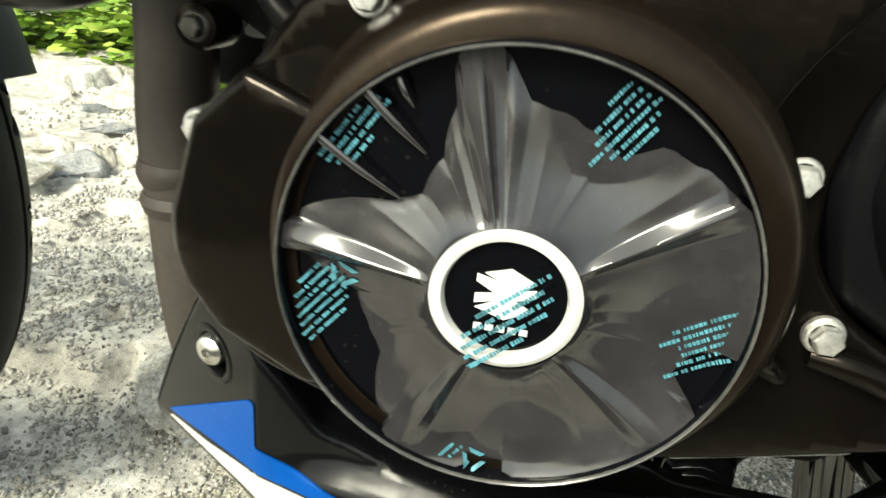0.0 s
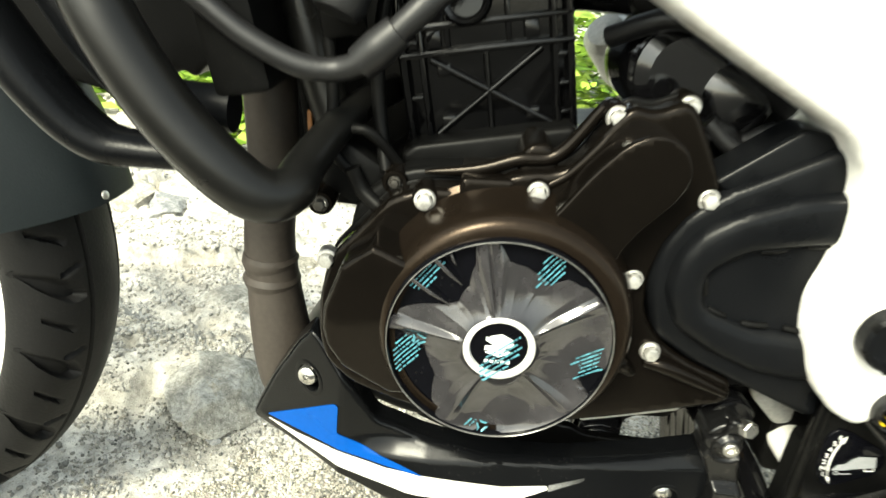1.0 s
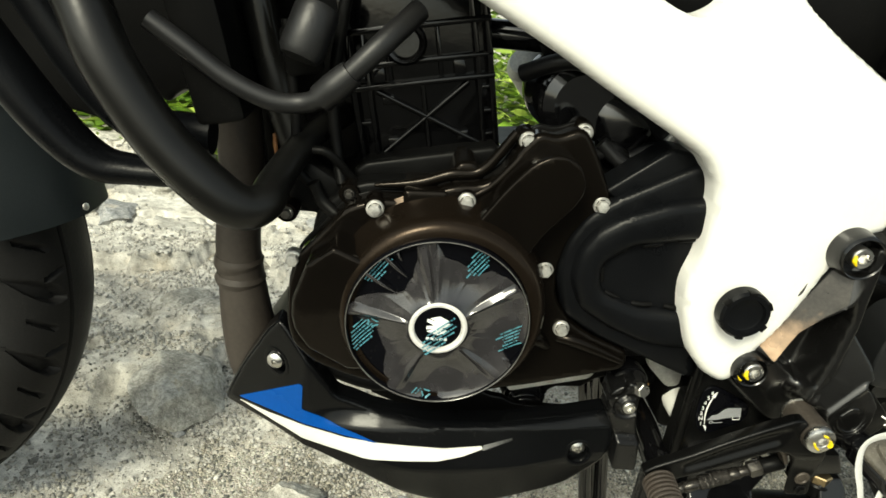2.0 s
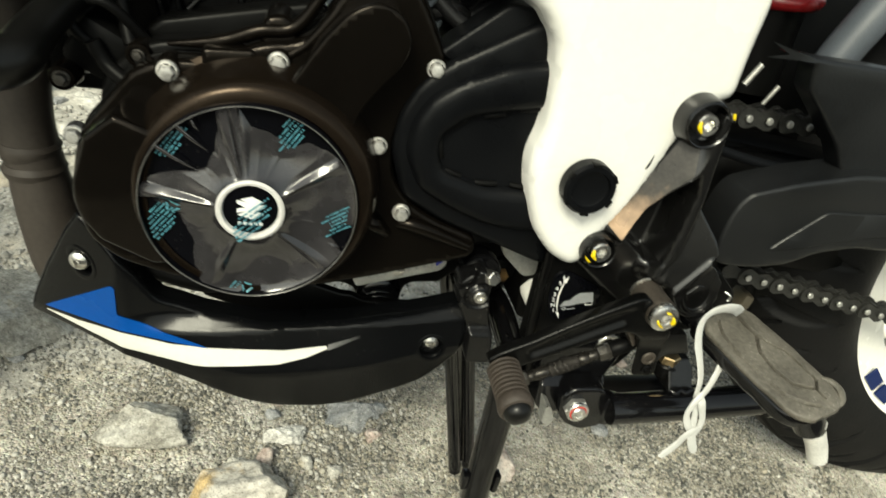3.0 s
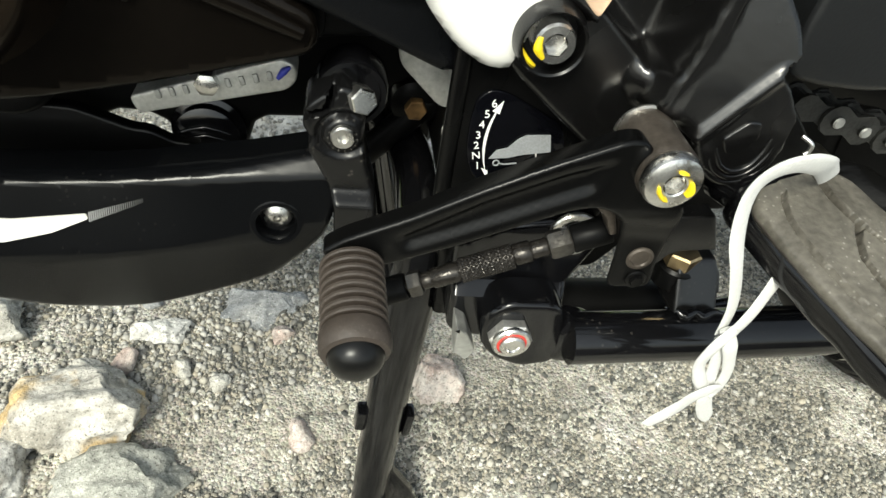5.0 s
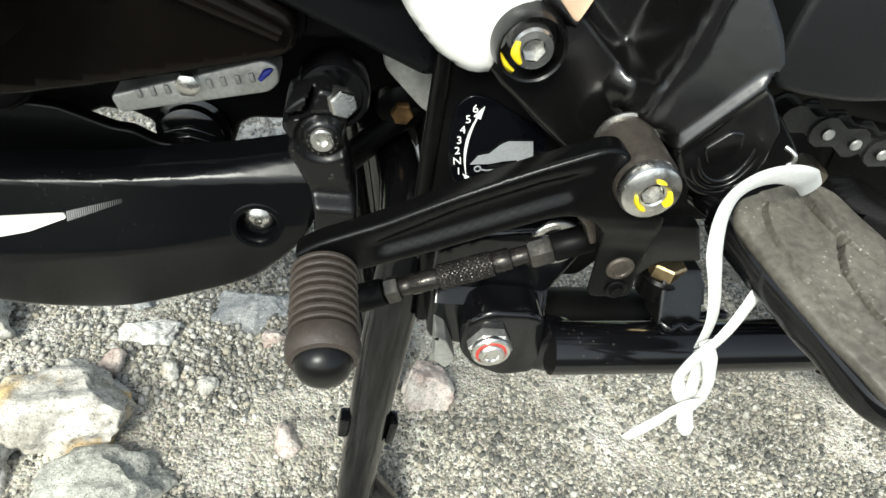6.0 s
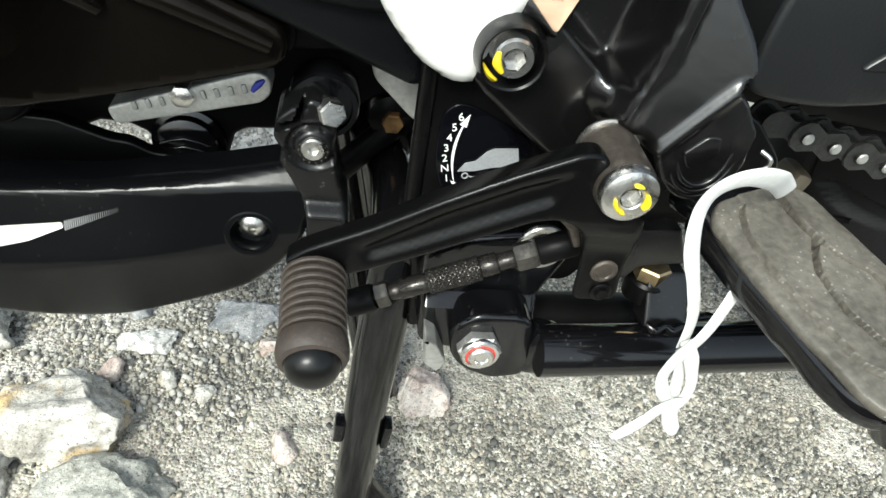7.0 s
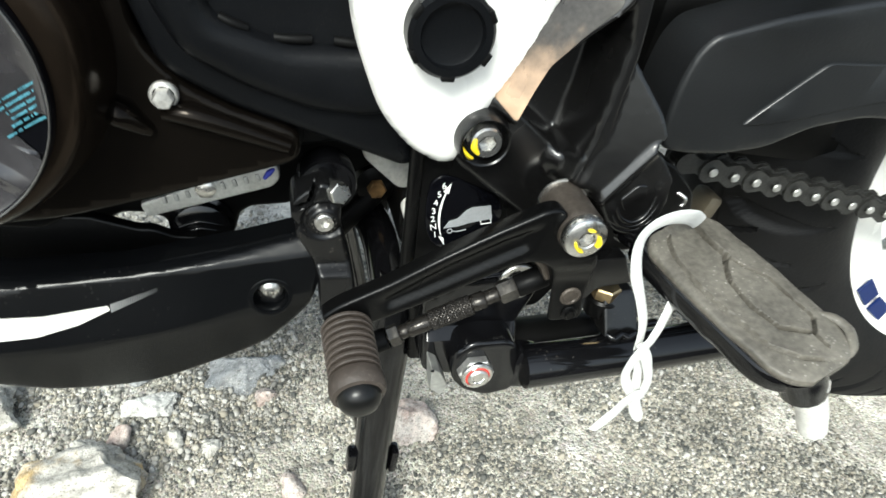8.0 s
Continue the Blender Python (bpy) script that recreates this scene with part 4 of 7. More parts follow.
# number plate boss on the crankcase, lower
tag = part("engine_number_pad", relief(rounded([(0.066, 0.279), (0.069, 0.271), (0.13, 0.288), (0.134, 0.293), (0.133, 0.3), (0.127, 0.302)], 0.003), lambda x, z: 0 * x + 0.066, 0.08, 0.0012, 0.03), M_ALU, bike, "bare aluminium pad with stamped marks")
for i in range(9):
    if i in (3,):
        continue
    x = 0.078 + 0.0056 * i
    part("stamped_mark", block((x, 0.0655, 0.2815 + (x - 0.078) * 0.28), (0.0022, 0.001, 0.0042), (0, -15, 0), 0.0006), M_STAMP, tag)
part("ink_mark", tube([(0.126, 0.0652, 0.2935), (0.1285, 0.065, 0.297), (0.131, 0.0652, 0.299)], [0.0009, 0.0016, 0.0006], 8), M_INK, tag)
part("pad_bolt", lathe([(0.005, -0.004), (0.005, 0.004), (0.003, 0.005), (0, 0.005)], (0.098, 0.066, 0.289), n=6), M_STEEL, tag)
part("gearbox_casing", relief(rounded([(-0.01, 0.31), (-0.01, 0.25), (0.03, 0.246), (0.042, 0.247), (0.05, 0.2515), (0.063, 0.251), (0.071, 0.247), (0.075, 0.236), (0.108, 0.236), (0.112, 0.25), (0.118, 0.254), (0.139, 0.2555), (0.15, 0.265), (0.171, 0.272), (0.2, 0.29), (0.2, 0.33)], 0.002), lambda x, z: 0 * x + 0.1, 0.19, 0.003, 0.02), M_DULL, bike)
drain = part("oil_drain_plug", lathe([(0.0175, -0.02), (0.0175, 0.008), (0.015, 0.009), (0.015, 0.0145), (0.012, 0.016), (0, 0.016)], (0.091, 0.104, 0.246), (0, -1, 0.05), 30), M_STEEL_BLACK, bike, "black ribbed plug under the engine")
for k in range(4):
    z = 0.2375 + 0.0045 * k
    part("plug_chevron", tube([(0.08, 0.0885, z - 0.0015), (0.091, 0.0875, z + 0.0025), (0.102, 0.0885, z - 0.0015)], 0.0011, 6, 2), M_STEEL_BLACK, drain)
part("sump", relief(rounded([(-0.05, 0.285), (-0.02, 0.262), (0.02, 0.258), (0.035, 0.27), (0.03, 0.29), (0.0, 0.3)], 0.01), lambda x, z: 0 * x + 0.075, 0.19, 0.004, 0.02), M_DULL, bike)
part("lower_rail", tube([(-0.11, 0.085, 0.3), (-0.075, 0.08, 0.275), (-0.04, 0.08, 0.262), (-0.02, 0.085, 0.26)], 0.008, 12), M_DULL, bike)

# cylinder
CYL = Matrix.Translation((-0.018, 0.0875, 0.475)) @ Matrix.Rotation(radians(-12.5), 4, "Y")


def cyl_at(u, w, y=0.0):
    return CYL @ V((u, y, w))


def cyl_block(u0, u1, w0, w1, y0, y1, bevel):
    bm = block(((u0 + u1) / 2, (y0 + y1) / 2, (w0 + w1) / 2), (u1 - u0, y1 - y0, w1 - w0), (0, 0, 0), bevel)
    bm.transform(CYL)
    return bm


cyl = part("cylinder", cyl_block(-0.049, 0.049, -0.034, 0.12, 0.004, 0.11, 0.003), M_CASTING, bike, "black engine cylinder with raised crossed ribs")
for (a, b), (c, d), r in (((-0.031, 0.0205), (0.034, -0.0215), 0.0021), ((-0.031, -0.0215), (0.031, 0.0205), 0.0021), ((0.0, 0.021), (0.0, -0.022), 0.0018)):
    part("rib", tube([cyl_at(a, b, 0.003), cyl_at(c, d, 0.003)], r, 8), M_CASTING, cyl)
for u0, u1, w0, w1, y0 in ((-0.05, 0.05, -0.031, -0.025, -0.006), (-0.049, 0.049, 0.022, 0.0255, -0.002), (-0.049, 0.049, 0.036, 0.0395, -0.001), (-0.049, 0.049, 0.058, 0.062, -0.002), (-0.0485, -0.044, -0.028, 0.11, -0.001), (-0.0375, -0.034, -0.026, 0.06, 0.0), (0.0365, 0.04, -0.026, 0.1, 0.0), (0.0445, 0.0485, -0.026, 0.11, -0.001), (-0.022, -0.019, 0.024, 0.06, 0.001), (0.012, 0.015, 0.024, 0.06, 0.001), (0.022, 0.03, 0.026, 0.036, 0.001), (-0.032, -0.024, 0.026, 0.036, 0.001)):
    part("rib", cyl_block(u0, u1, w0, w1, y0, 0.008, 0.0011), M_CASTING, cyl)
for u, w in ((-0.0415, 0.0), (0.0415, 0.0), (0.0415, -0.016), (0.0415, 0.016), (-0.0415, 0.03)):
    part("rib", cyl_block(u - 0.004, u + 0.004, w - 0.0012, w + 0.0012, 0.001, 0.006, 0.0004), M_CASTING, cyl)
for u, w in ((-0.024, -0.015), (0.024, -0.015), (-0.024, 0.014)):
    part("rib", cyl_block(u - 0.004, u + 0.004, w - 0.003, w + 0.003, 0.0015, 0.006, 0.0008), M_CASTING, cyl)
part("cylinder_base", relief(rounded([(-0.064, 0.438), (-0.056, 0.4445), (0.03, 0.4645), (0.038, 0.456), (0.022, 0.443), (0.004, 0.434), (-0.012, 0.425), (-0.058, 0.42)], 0.003), lambda x, z: 0 * x + 0.071, 0.19, 0.004, 0.03), M_DULL, bike)
part("base_lug", relief(rounded([(0.0, 0.432), (0.0, 0.452), (0.004, 0.459), (0.014, 0.4605), (0.02, 0.455), (0.022, 0.444), (0.018, 0.43)], 0.003), lambda x, z: 0 * x + 0.043, 0.08, 0.004, 0.01), M_CASE, bike)
part("filler_box", relief(rounded([(-0.029, 0.428), (-0.029, 0.4405), (-0.0005, 0.4425), (-0.001, 0.428)], 0.003), lambda x, z: 0 * x + 0.0325, 0.07, 0.003, 0.01), M_CASE, bike)
part("spark_plug_well", lathe([(0.014, -0.01), (0.014, 0.006), (0.0125, 0.008), (0.0105, 0.0075), (0.009, 0.0), (0.0, 0.0)], tuple(cyl_at(-0.008, 0.05)), (0, -1, 0.1), 32), M_CASTING, cyl)
part("cylinder_head", block((-0.03, 0.14, 0.625), (0.1, 0.11, 0.1), (0, -3, 0), 0.01), M_DULL, bike)
part("spark_lead_boot", lathe([(0.012, 0.0), (0.0135, 0.004), (0.0135, 0.028), (0.011, 0.032), (0, 0.032)], (-0.088, 0.05, 0.541), (-0.28, -0.35, -0.9), 22), M_HOSE, bike)
part("starter_motor", lathe([(0.0, 0.0), (0.028, 0.0), (0.031, 0.004), (0.031, 0.02), (0.027, 0.028), (0.027, 0.07), (0.02, 0.075), (0, 0.075)], (0.085, 0.15, 0.497), (0, -1, 0), 32), M_LACQUER, bike, "black starter motor behind the engine")
part("throttle_body", lathe([(0.0, 0.0), (0.016, 0.0), (0.016, 0.03), (0.02, 0.034), (0.02, 0.045), (0.012, 0.05), (0, 0.05)], (0.115, 0.12, 0.488), (0, -1, 0), 24), M_LACQUER, bike)
part("metal_canister", lathe([(0.0, -0.03), (0.016, -0.03), (0.018, -0.02), (0.018, 0.02), (0.013, 0.026), (0, 0.027)], (0.078, 0.23, 0.49), (-0.5, -0.6, 0.55), 28), M_ALU, bike, "bare metal canister behind the engine")
for p, r in ((((0.045, 0.1, 0.51), (0.075, 0.075, 0.525), (0.11, 0.07, 0.51), (0.15, 0.08, 0.48)), 0.006), (((0.1, 0.07, 0.475), (0.12, 0.066, 0.462), (0.14, 0.064, 0.468), (0.16, 0.066, 0.475)), 0.005), (((0.06, 0.16, 0.56), (0.1, 0.13, 0.53), (0.16, 0.12, 0.5)), 0.008)):
    part("hose", tube(p, r, 10), M_HOSE, bike)
part("intake_manifold", tube([(0.0, 0.15, 0.528), (0.035, 0.14, 0.53), (0.07, 0.14, 0.532), (0.1, 0.15, 0.54)], [0.011, 0.0105, 0.011, 0.014], 16), M_LACQUER, bike, "gloss black intake pipe behind the cylinder")
for x, y, z, r in ((0.128, 0.128, 0.47, 0.0062), (0.101, 0.118, 0.5, 0.005), (0.146, 0.132, 0.49, 0.0045)):
    part("mount_washer", lathe([(r * 1.7, -0.006), (r * 1.7, 0.0), (r * 1.5, 0.0012), (0, 0.0012)], (x, y, z), n=28), M_LACQUER, bike)
    put("mount_nut", hexagon(r, 0.005, M_RODNUT, "mount_nut", r * 0.45), face_y((x, y - 0.001, z)), bike, "oiled dark steel nut")
for k in range(6):
    part("starter_rib", lathe([(0.0272, 0.0), (0.0284, 0.0012), (0.0272, 0.0024)], (0.085, 0.115 - 0.006 * k, 0.497), (0, -1, 0), 32), M_LACQUER, bike)
part("wiring_loom", tube([(0.094, 0.075, 0.462), (0.108, 0.07, 0.471), (0.122, 0.075, 0.466), (0.136, 0.07, 0.474), (0.152, 0.075, 0.47)], [0.004, 0.0052, 0.0042, 0.0052, 0.0045], 12), M_HOSE, bike)
part("engine_mount_plate", relief(rounded([(0.1, 0.5), (0.155, 0.53), (0.17, 0.48), (0.16, 0.44), (0.11, 0.455)], 0.008), lambda x, z: 0 * x + 0.1, 0.11, 0.002, 0.03), M_DULL, bike)
part("intake_box", block((0.13, 0.17, 0.56), (0.12, 0.1, 0.12), (0, 20, 0), 0.012), M_DULL, bike)
part("frame_spine", block((-0.02, 0.15, 0.72), (0.34, 0.14, 0.1), (0, 20, 0), 0.02), M_DULL, bike)
part("fuel_tank_shroud", block((-0.14, 0.13, 0.68), (0.26, 0.22, 0.12), (0, 25, 0), 0.03), M_DULL, bike)
part("radiator_shroud_back", relief(rounded([(-0.42, 0.62), (-0.39, 0.49), (-0.31, 0.44), (-0.26, 0.43), (-0.243, 0.443), (-0.222, 0.4535), (-0.213, 0.449), (-0.208, 0.456), (-0.2, 0.4615), (-0.187, 0.453), (-0.178, 0.448), (-0.165, 0.447), (-0.16, 0.37), (-0.09, 0.37), (-0.08, 0.62)], 0.004), lambda x, z: 0.155 + 0 * x, 0.2, 0.004, 0.03), M_DULL, bike)
part("radiator", block((-0.165, 0.13, 0.56), (0.03, 0.18, 0.19), (0, -14, 0), 0.004), M_DULL, bike, "black radiator behind the crash guard")
part("frame_downtube", tube([(-0.15, 0.1, 0.62), (-0.127, 0.095, 0.51), (-0.104, 0.09, 0.445), (-0.09, 0.08, 0.41)], 0.012, 14), M_GUARD, bike)
part("engine_front_mount", block((-0.1, 0.16, 0.5), (0.1, 0.03, 0.18), (0, -8, 0), 0.01), M_DULL, bike)
part("mount_lug", block((-0.088, 0.075, 0.425), (0.03, 0.03, 0.03), (0, 30, 0), 0.005), M_DULL, bike)
part("coil", block((-0.1, 0.07, 0.513), (0.024, 0.02, 0.028), (10, -12, 10), 0.004), M_DULL, bike)
part("coolant_hose", tube([(-0.18, 0.035, 0.525), (-0.158, 0.035, 0.511), (-0.137, 0.035, 0.497), (-0.113, 0.036, 0.487), (-0.095, 0.038, 0.4865), (-0.081, 0.035, 0.493), (-0.067, 0.035, 0.507), (-0.05, 0.04, 0.525), (-0.03, 0.06, 0.545)], [0.006, 0.006, 0.006, 0.006, 0.006, 0.0065, 0.0065, 0.007, 0.007], 14), M_HOSE, bike, "black rubber hose")
part("hose_joint", tube([(-0.083, 0.035, 0.491), (-0.075, 0.034, 0.499), (-0.066, 0.034, 0.508)], [0.0088, 0.0094, 0.0082], 14), M_HOSE, bike)
for p, r, m_ in ((((-0.11, 0.07, 0.53), (-0.102, 0.066, 0.47), (-0.1, 0.06, 0.44), (-0.085, 0.062, 0.425)), 0.0035, M_DULL), (((-0.075, 0.08, 0.55), (-0.08, 0.075, 0.49), (-0.075, 0.07, 0.45), (-0.07, 0.062, 0.43)), 0.004, M_DULL), (((-0.098, 0.062, 0.45), (-0.08, 0.058, 0.452), (-0.062, 0.066, 0.432)), 0.003, M_DULL), (((-0.12, 0.09, 0.452), (-0.118, 0.085, 0.442), (-0.115, 0.085, 0.432)), 0.0015, M_ORANGE), (((-0.088, 0.055, 0.432), (-0.082, 0.055, 0.42), (-0.07, 0.05, 0.412)), 0.0045, M_DULL)):
    part("cable", tube(p, r, 8), m_, bike)

# exhaust pipe
exh = part("exhaust_pipe", tube([(-0.157, 0.117, 0.53), (-0.149, 0.117, 0.42), (-0.152, 0.117, 0.36), (-0.1495, 0.117, 0.325), (-0.1445, 0.117, 0.285), (-0.1375, 0.117, 0.25), (-0.125, 0.119, 0.225)], [0.0165, 0.0165, 0.017, 0.018, 0.021, 0.0225, 0.0225], 26), M_EXH, bike, "matt brown-black exhaust header pipe")
part("exhaust_collar", tube([(-0.1515, 0.117, 0.345), (-0.1515, 0.117, 0.34), (-0.1505, 0.117, 0.335)], [0.018, 0.0195, 0.018], 26, 2), M_EXH, exh)
part("exhaust_collar", tube([(-0.1505, 0.117, 0.33), (-0.1505, 0.117, 0.326), (-0.1505, 0.117, 0.321)], [0.018, 0.02, 0.0185], 26, 2), M_EXH, exh)

part("cowl_inner_wall", relief(rounded([(-0.155, 0.235), (-0.118, 0.3), (-0.1, 0.32), (-0.085, 0.31), (-0.06, 0.262), (-0.1, 0.225)], 0.004), lambda x, z: 0.082 + 0 * x, 0.16, 0.004, 0.02), M_DULL, bike)

# crash guard
guard = part("crash_guard", tube([(-0.235, 0.03, 0.58), (-0.205, 0.012, 0.535), (-0.19, 0.003, 0.505), (-0.165, 0.0, 0.468), (-0.138, 0.0, 0.441), (-0.122, 0.004, 0.43), (-0.111, 0.014, 0.431), (-0.108, 0.03, 0.438), (-0.1, 0.055, 0.45), (-0.09, 0.085, 0.459), (-0.075, 0.12, 0.465)], [0.0145, 0.0145, 0.0145, 0.0145, 0.0142, 0.0135, 0.012, 0.0105, 0.0095, 0.009, 0.009], 18), M_GUARD, bike, "black tubular crash guard beside the engine")
part("radiator_shroud", tube([(-0.33, 0.03, 0.6), (-0.275, 0.03, 0.515), (-0.238, 0.03, 0.463), (-0.214, 0.03, 0.441), (-0.19, 0.03, 0.4375), (-0.15, 0.03, 0.438)], [0.018, 0.018, 0.017, 0.015, 0.012, 0.01], 16, flat=0.75), M_PLASTIC, bike, "satin black plastic shroud ahead of the crash guard")
part("shroud_inner", tube([(-0.29, 0.05, 0.6), (-0.243, 0.05, 0.52), (-0.215, 0.05, 0.478), (-0.19, 0.05, 0.46), (-0.15, 0.05, 0.458)], 0.0125, 14), M_PLASTIC, bike)

# engine cowl
COWL = [(-0.157, 0.228), (-0.15, 0.247), (-0.139, 0.272), (-0.121, 0.306), (-0.11, 0.322), (-0.104, 0.318), (-0.092, 0.303), (-0.08, 0.288), (-0.064, 0.263), (-0.034, 0.2535), (0.006, 0.25), (0.06, 0.254), (0.115, 0.263), (0.148, 0.27), (0.156, 0.26), (0.148, 0.228), (0.139, 0.213), (0.126, 0.1965), (0.112, 0.189), (0.084, 0.179), (0.066, 0.173), (0.048, 0.171), (0.014, 0.1735), (-0.01, 0.182), (-0.038, 0.197), (-0.075, 0.21), (-0.12, 0.222)]


def cowl_height(x, z):
    top = 0.25 + 0.1 * np.clip(x, -0.05, 0.15)
    crease = 0.2135 + 0.2 * np.clip(x - 0.03, 0, 0.12) + 0.16 * np.clip(-x, 0, 0.15)
    y = 0.044 + 0.5 * np.clip(-0.088 - x, 0, 1) + 0.1 * np.clip(-0.03 - x, 0, 0.06)
    bulge = step_(x, -0.11, 0.0) * (1 - 0.6 * step_(x, 0.06, 0.15))
    y = y - 0.30 * np.clip(top - z, 0, 0.035) * bulge
    below = np.clip(crease - z, 0, 1)
    above = np.clip(z - top + 0.004, 0, 0.01) * step_(x, -0.09, -0.05)
    return y + 0.3 * below + 0.8 * above


def trim_back(bm, depth=0.0012):
    """Keep a decal thin: pull its far rim up to just under the surface."""
    for v in bm.verts:
        if v.co.y > 0.19:
            near = min((e.other_vert(v).co.y for e in v.link_edges if e.other_vert(v).co.y < 0.19), default=0.06)
            v.co.y = near + depth
    return bm


def screw_holes(bm, holes):
    """Open the panel where its screws sit in cups; the cups' rims cover the edge."""
    gone = [f for f in bm.faces if any(all(math.hypot(v.co.x - x, (v.co.z - z) / k) < r for v in f.verts) for x, z, r, k in holes)]
    bmesh.ops.delete(bm, geom=gone, context="FACES")
    return bm


HOLES = ((0.127, 0.2365, 0.0112, 1.0), (-0.1108, 0.285, 0.0102, 1.25))
cowl = part("belly_cowl", screw_holes(trim_back(relief(rounded(COWL, 0.006), cowl_height, 0.2, 0.0035, 0.0022), 0.014), HOLES), M_COWL, bike, "satin black belly cowl with blue and white stripes")


def decal(pts, lift, r=0.003):
    return relief(rounded(pts, r, 3), lambda x, z: cowl_height(x, z) - lift, 0.2, 0.0005, 0.0036, 0.0)


part("blue_stripe", trim_back(decal([(-0.1425, 0.2395), (-0.0925, 0.2735), (-0.0895, 0.273), (-0.0895, 0.252), (-0.06, 0.241), (-0.03, 0.2325), (-0.055, 0.2345), (-0.088, 0.2395)], 0.0008, 0.0012)), M_BLUE, cowl, "blue stripe")
part("white_stripe", trim_back(decal([(-0.142, 0.2365), (-0.118, 0.2355), (-0.088, 0.2375), (-0.055, 0.2325), (-0.02, 0.233), (0.021, 0.2335), (0.05, 0.238), (0.051, 0.2362), (0.036, 0.229), (0.017, 0.2235), (-0.02, 0.2205), (-0.041, 0.2185), (-0.07, 0.222), (-0.11, 0.229)], 0.0009, 0.0012)), M_DWHITE, cowl, "white stripe")
part("cowl_flange", relief(rounded([(-0.04, 0.25), (-0.03, 0.262), (0.017, 0.264), (0.038, 0.2632), (0.05, 0.2588), (0.06, 0.255), (0.068, 0.2545), (0.077, 0.2495), (0.092, 0.248), (0.128, 0.2475), (0.147, 0.249), (0.147, 0.24), (0.08, 0.228), (0.02, 0.225)], 0.003), lambda x, z: 0 * x + 0.08, 0.086, 0.002, 0.03), M_LOBE, cowl)
dots = []
for i in range(26):
    for j in range(6):
        q = 0.00034 * (1 - i / 30)
        x, z = 0.0515 + 0.00085 * i, 0.237 + 0.00034 * i + 0.00068 * (j - 2.5) * (1 - i / 45)
        dots.append([(x - q, z - q), (x + q, z - q), (x + q, z + q), (x - q, z + q)])
tagged(part("halftone_dots", flat_shape(dots, lambda x, z: float(cowl_height(np.array([x]), np.array([z]))[0]) - 0.0004, 0.0005), M_GREYFADE, cowl, "fading dotted end of the stripe"), kind="stuff")
for x, z, r, k in HOLES:
    y0, y1, y2 = [float(cowl_height(np.array([x + dx]), np.array([z + dz]))[0]) for dx, dz in ((0, 0), (0.006, 0), (0, 0.006))]
    lean = V(((y1 - y0) / 0.006, -1, (y2 - y0) / 0.006)).normalized()
    bm = lathe([(r + 0.0006, -0.002), (r + 0.0004, 0.0002), (r - 0.0006, 0.0006), (r - 0.0022, 0.0003), (r - 0.003, -0.001), (r - 0.0036, -0.0075), (0, -0.008)], (0, 0, 0), (0, 0, 1), 40)
    bm.transform(face_y((x, y0, z), lean) @ Matrix.Diagonal((1, k, 1, 1)))
    part("screw_cup", bm, M_COWL, cowl)
put("cowl_screw", SCREW, face_y((-0.1115, 0.0615, 0.287), (-0.25, -1, 0.05)), cowl, "bright cross-head screw")
put("cowl_screw", SCREW, face_y((0.127, 0.047, 0.237)), cowl, "bright cross-head screw")

# -- frame --
FRAME = [(-0.06, 0.585), (0.01, 0.552), (0.051, 0.533), (0.088, 0.514), (0.125, 0.496), (0.147, 0.485), (0.159, 0.469), (0.1625, 0.444), (0.1635, 0.421), (0.1585, 0.401), (0.1625, 0.379), (0.173, 0.352), (0.188, 0.336), (0.2, 0.3305), (0.208, 0.332), (0.214, 0.35), (0.232, 0.375), (0.25, 0.425), (0.262, 0.446), (0.277, 0.45), (0.277, 0.48), (0.279, 0.508), (0.272, 0.524), (0.25, 0.537), (0.218, 0.556), (0.185, 0.576), (0.165, 0.605), (0.15, 0.6), (0.146, 0.571), (0.128, 0.56), (0.108, 0.565), (0.03, 0.605), (-0.05, 0.64)]


def frame_height(x, z):
    beam = capsule(x, z, (-0.05, 0.61), (0.2, 0.5))
    return 0.013 + 0.012 * step_(beam, 0.02, 0.06) * step_(z, 0.52, 0.56) - 0.004 * np.cos(np.clip((x - 0.21) * 18, -1.5, 1.5))


frame_ = part("perimeter_frame", relief(rounded(FRAME, 0.011), frame_height, 0.055, 0.008, 0.0035, rings=False), M_WHITE, bike, "glossy white painted perimeter frame")
plug = part("frame_plug", lathe([(0.0165, -0.004), (0.0165, 0.004), (0.015, 0.006), (0.0122, 0.006), (0.0115, 0.0035), (0.0105, 0.003), (0.0, 0.0034)], (0.1935, 0.002, 0.392), (0, -1, 0), 40), M_PLASTIC, frame_, "round black plastic plug")
for k in range(6):
    a = radians(30 + 60 * k)
    part("plug_notch", block((0.1935 + 0.0158 * math.cos(a), -0.0015, 0.392 + 0.0158 * math.sin(a)), (0.0052, 0.006, 0.0022), (0, 90 - 30 - 60 * k, 0), 0.0006), M_DULL, plug)
part("frame_plate", relief(rounded([(0.192, 0.345), (0.194, 0.26), (0.2, 0.232), (0.203, 0.196), (0.22, 0.193), (0.235, 0.21), (0.265, 0.26), (0.285, 0.31), (0.265, 0.33), (0.225, 0.345)], 0.006), lambda x, z: 0.026 + 0 * x, 0.034, 0.0025, 0.02), M_LOBE, bike, "black frame plate below the frame")
part("plate_edge", tube([(0.193, 0.027, 0.335), (0.195, 0.027, 0.26), (0.2015, 0.027, 0.235), (0.204, 0.027, 0.2)], 0.0035, 8), M_LOBE, bike)

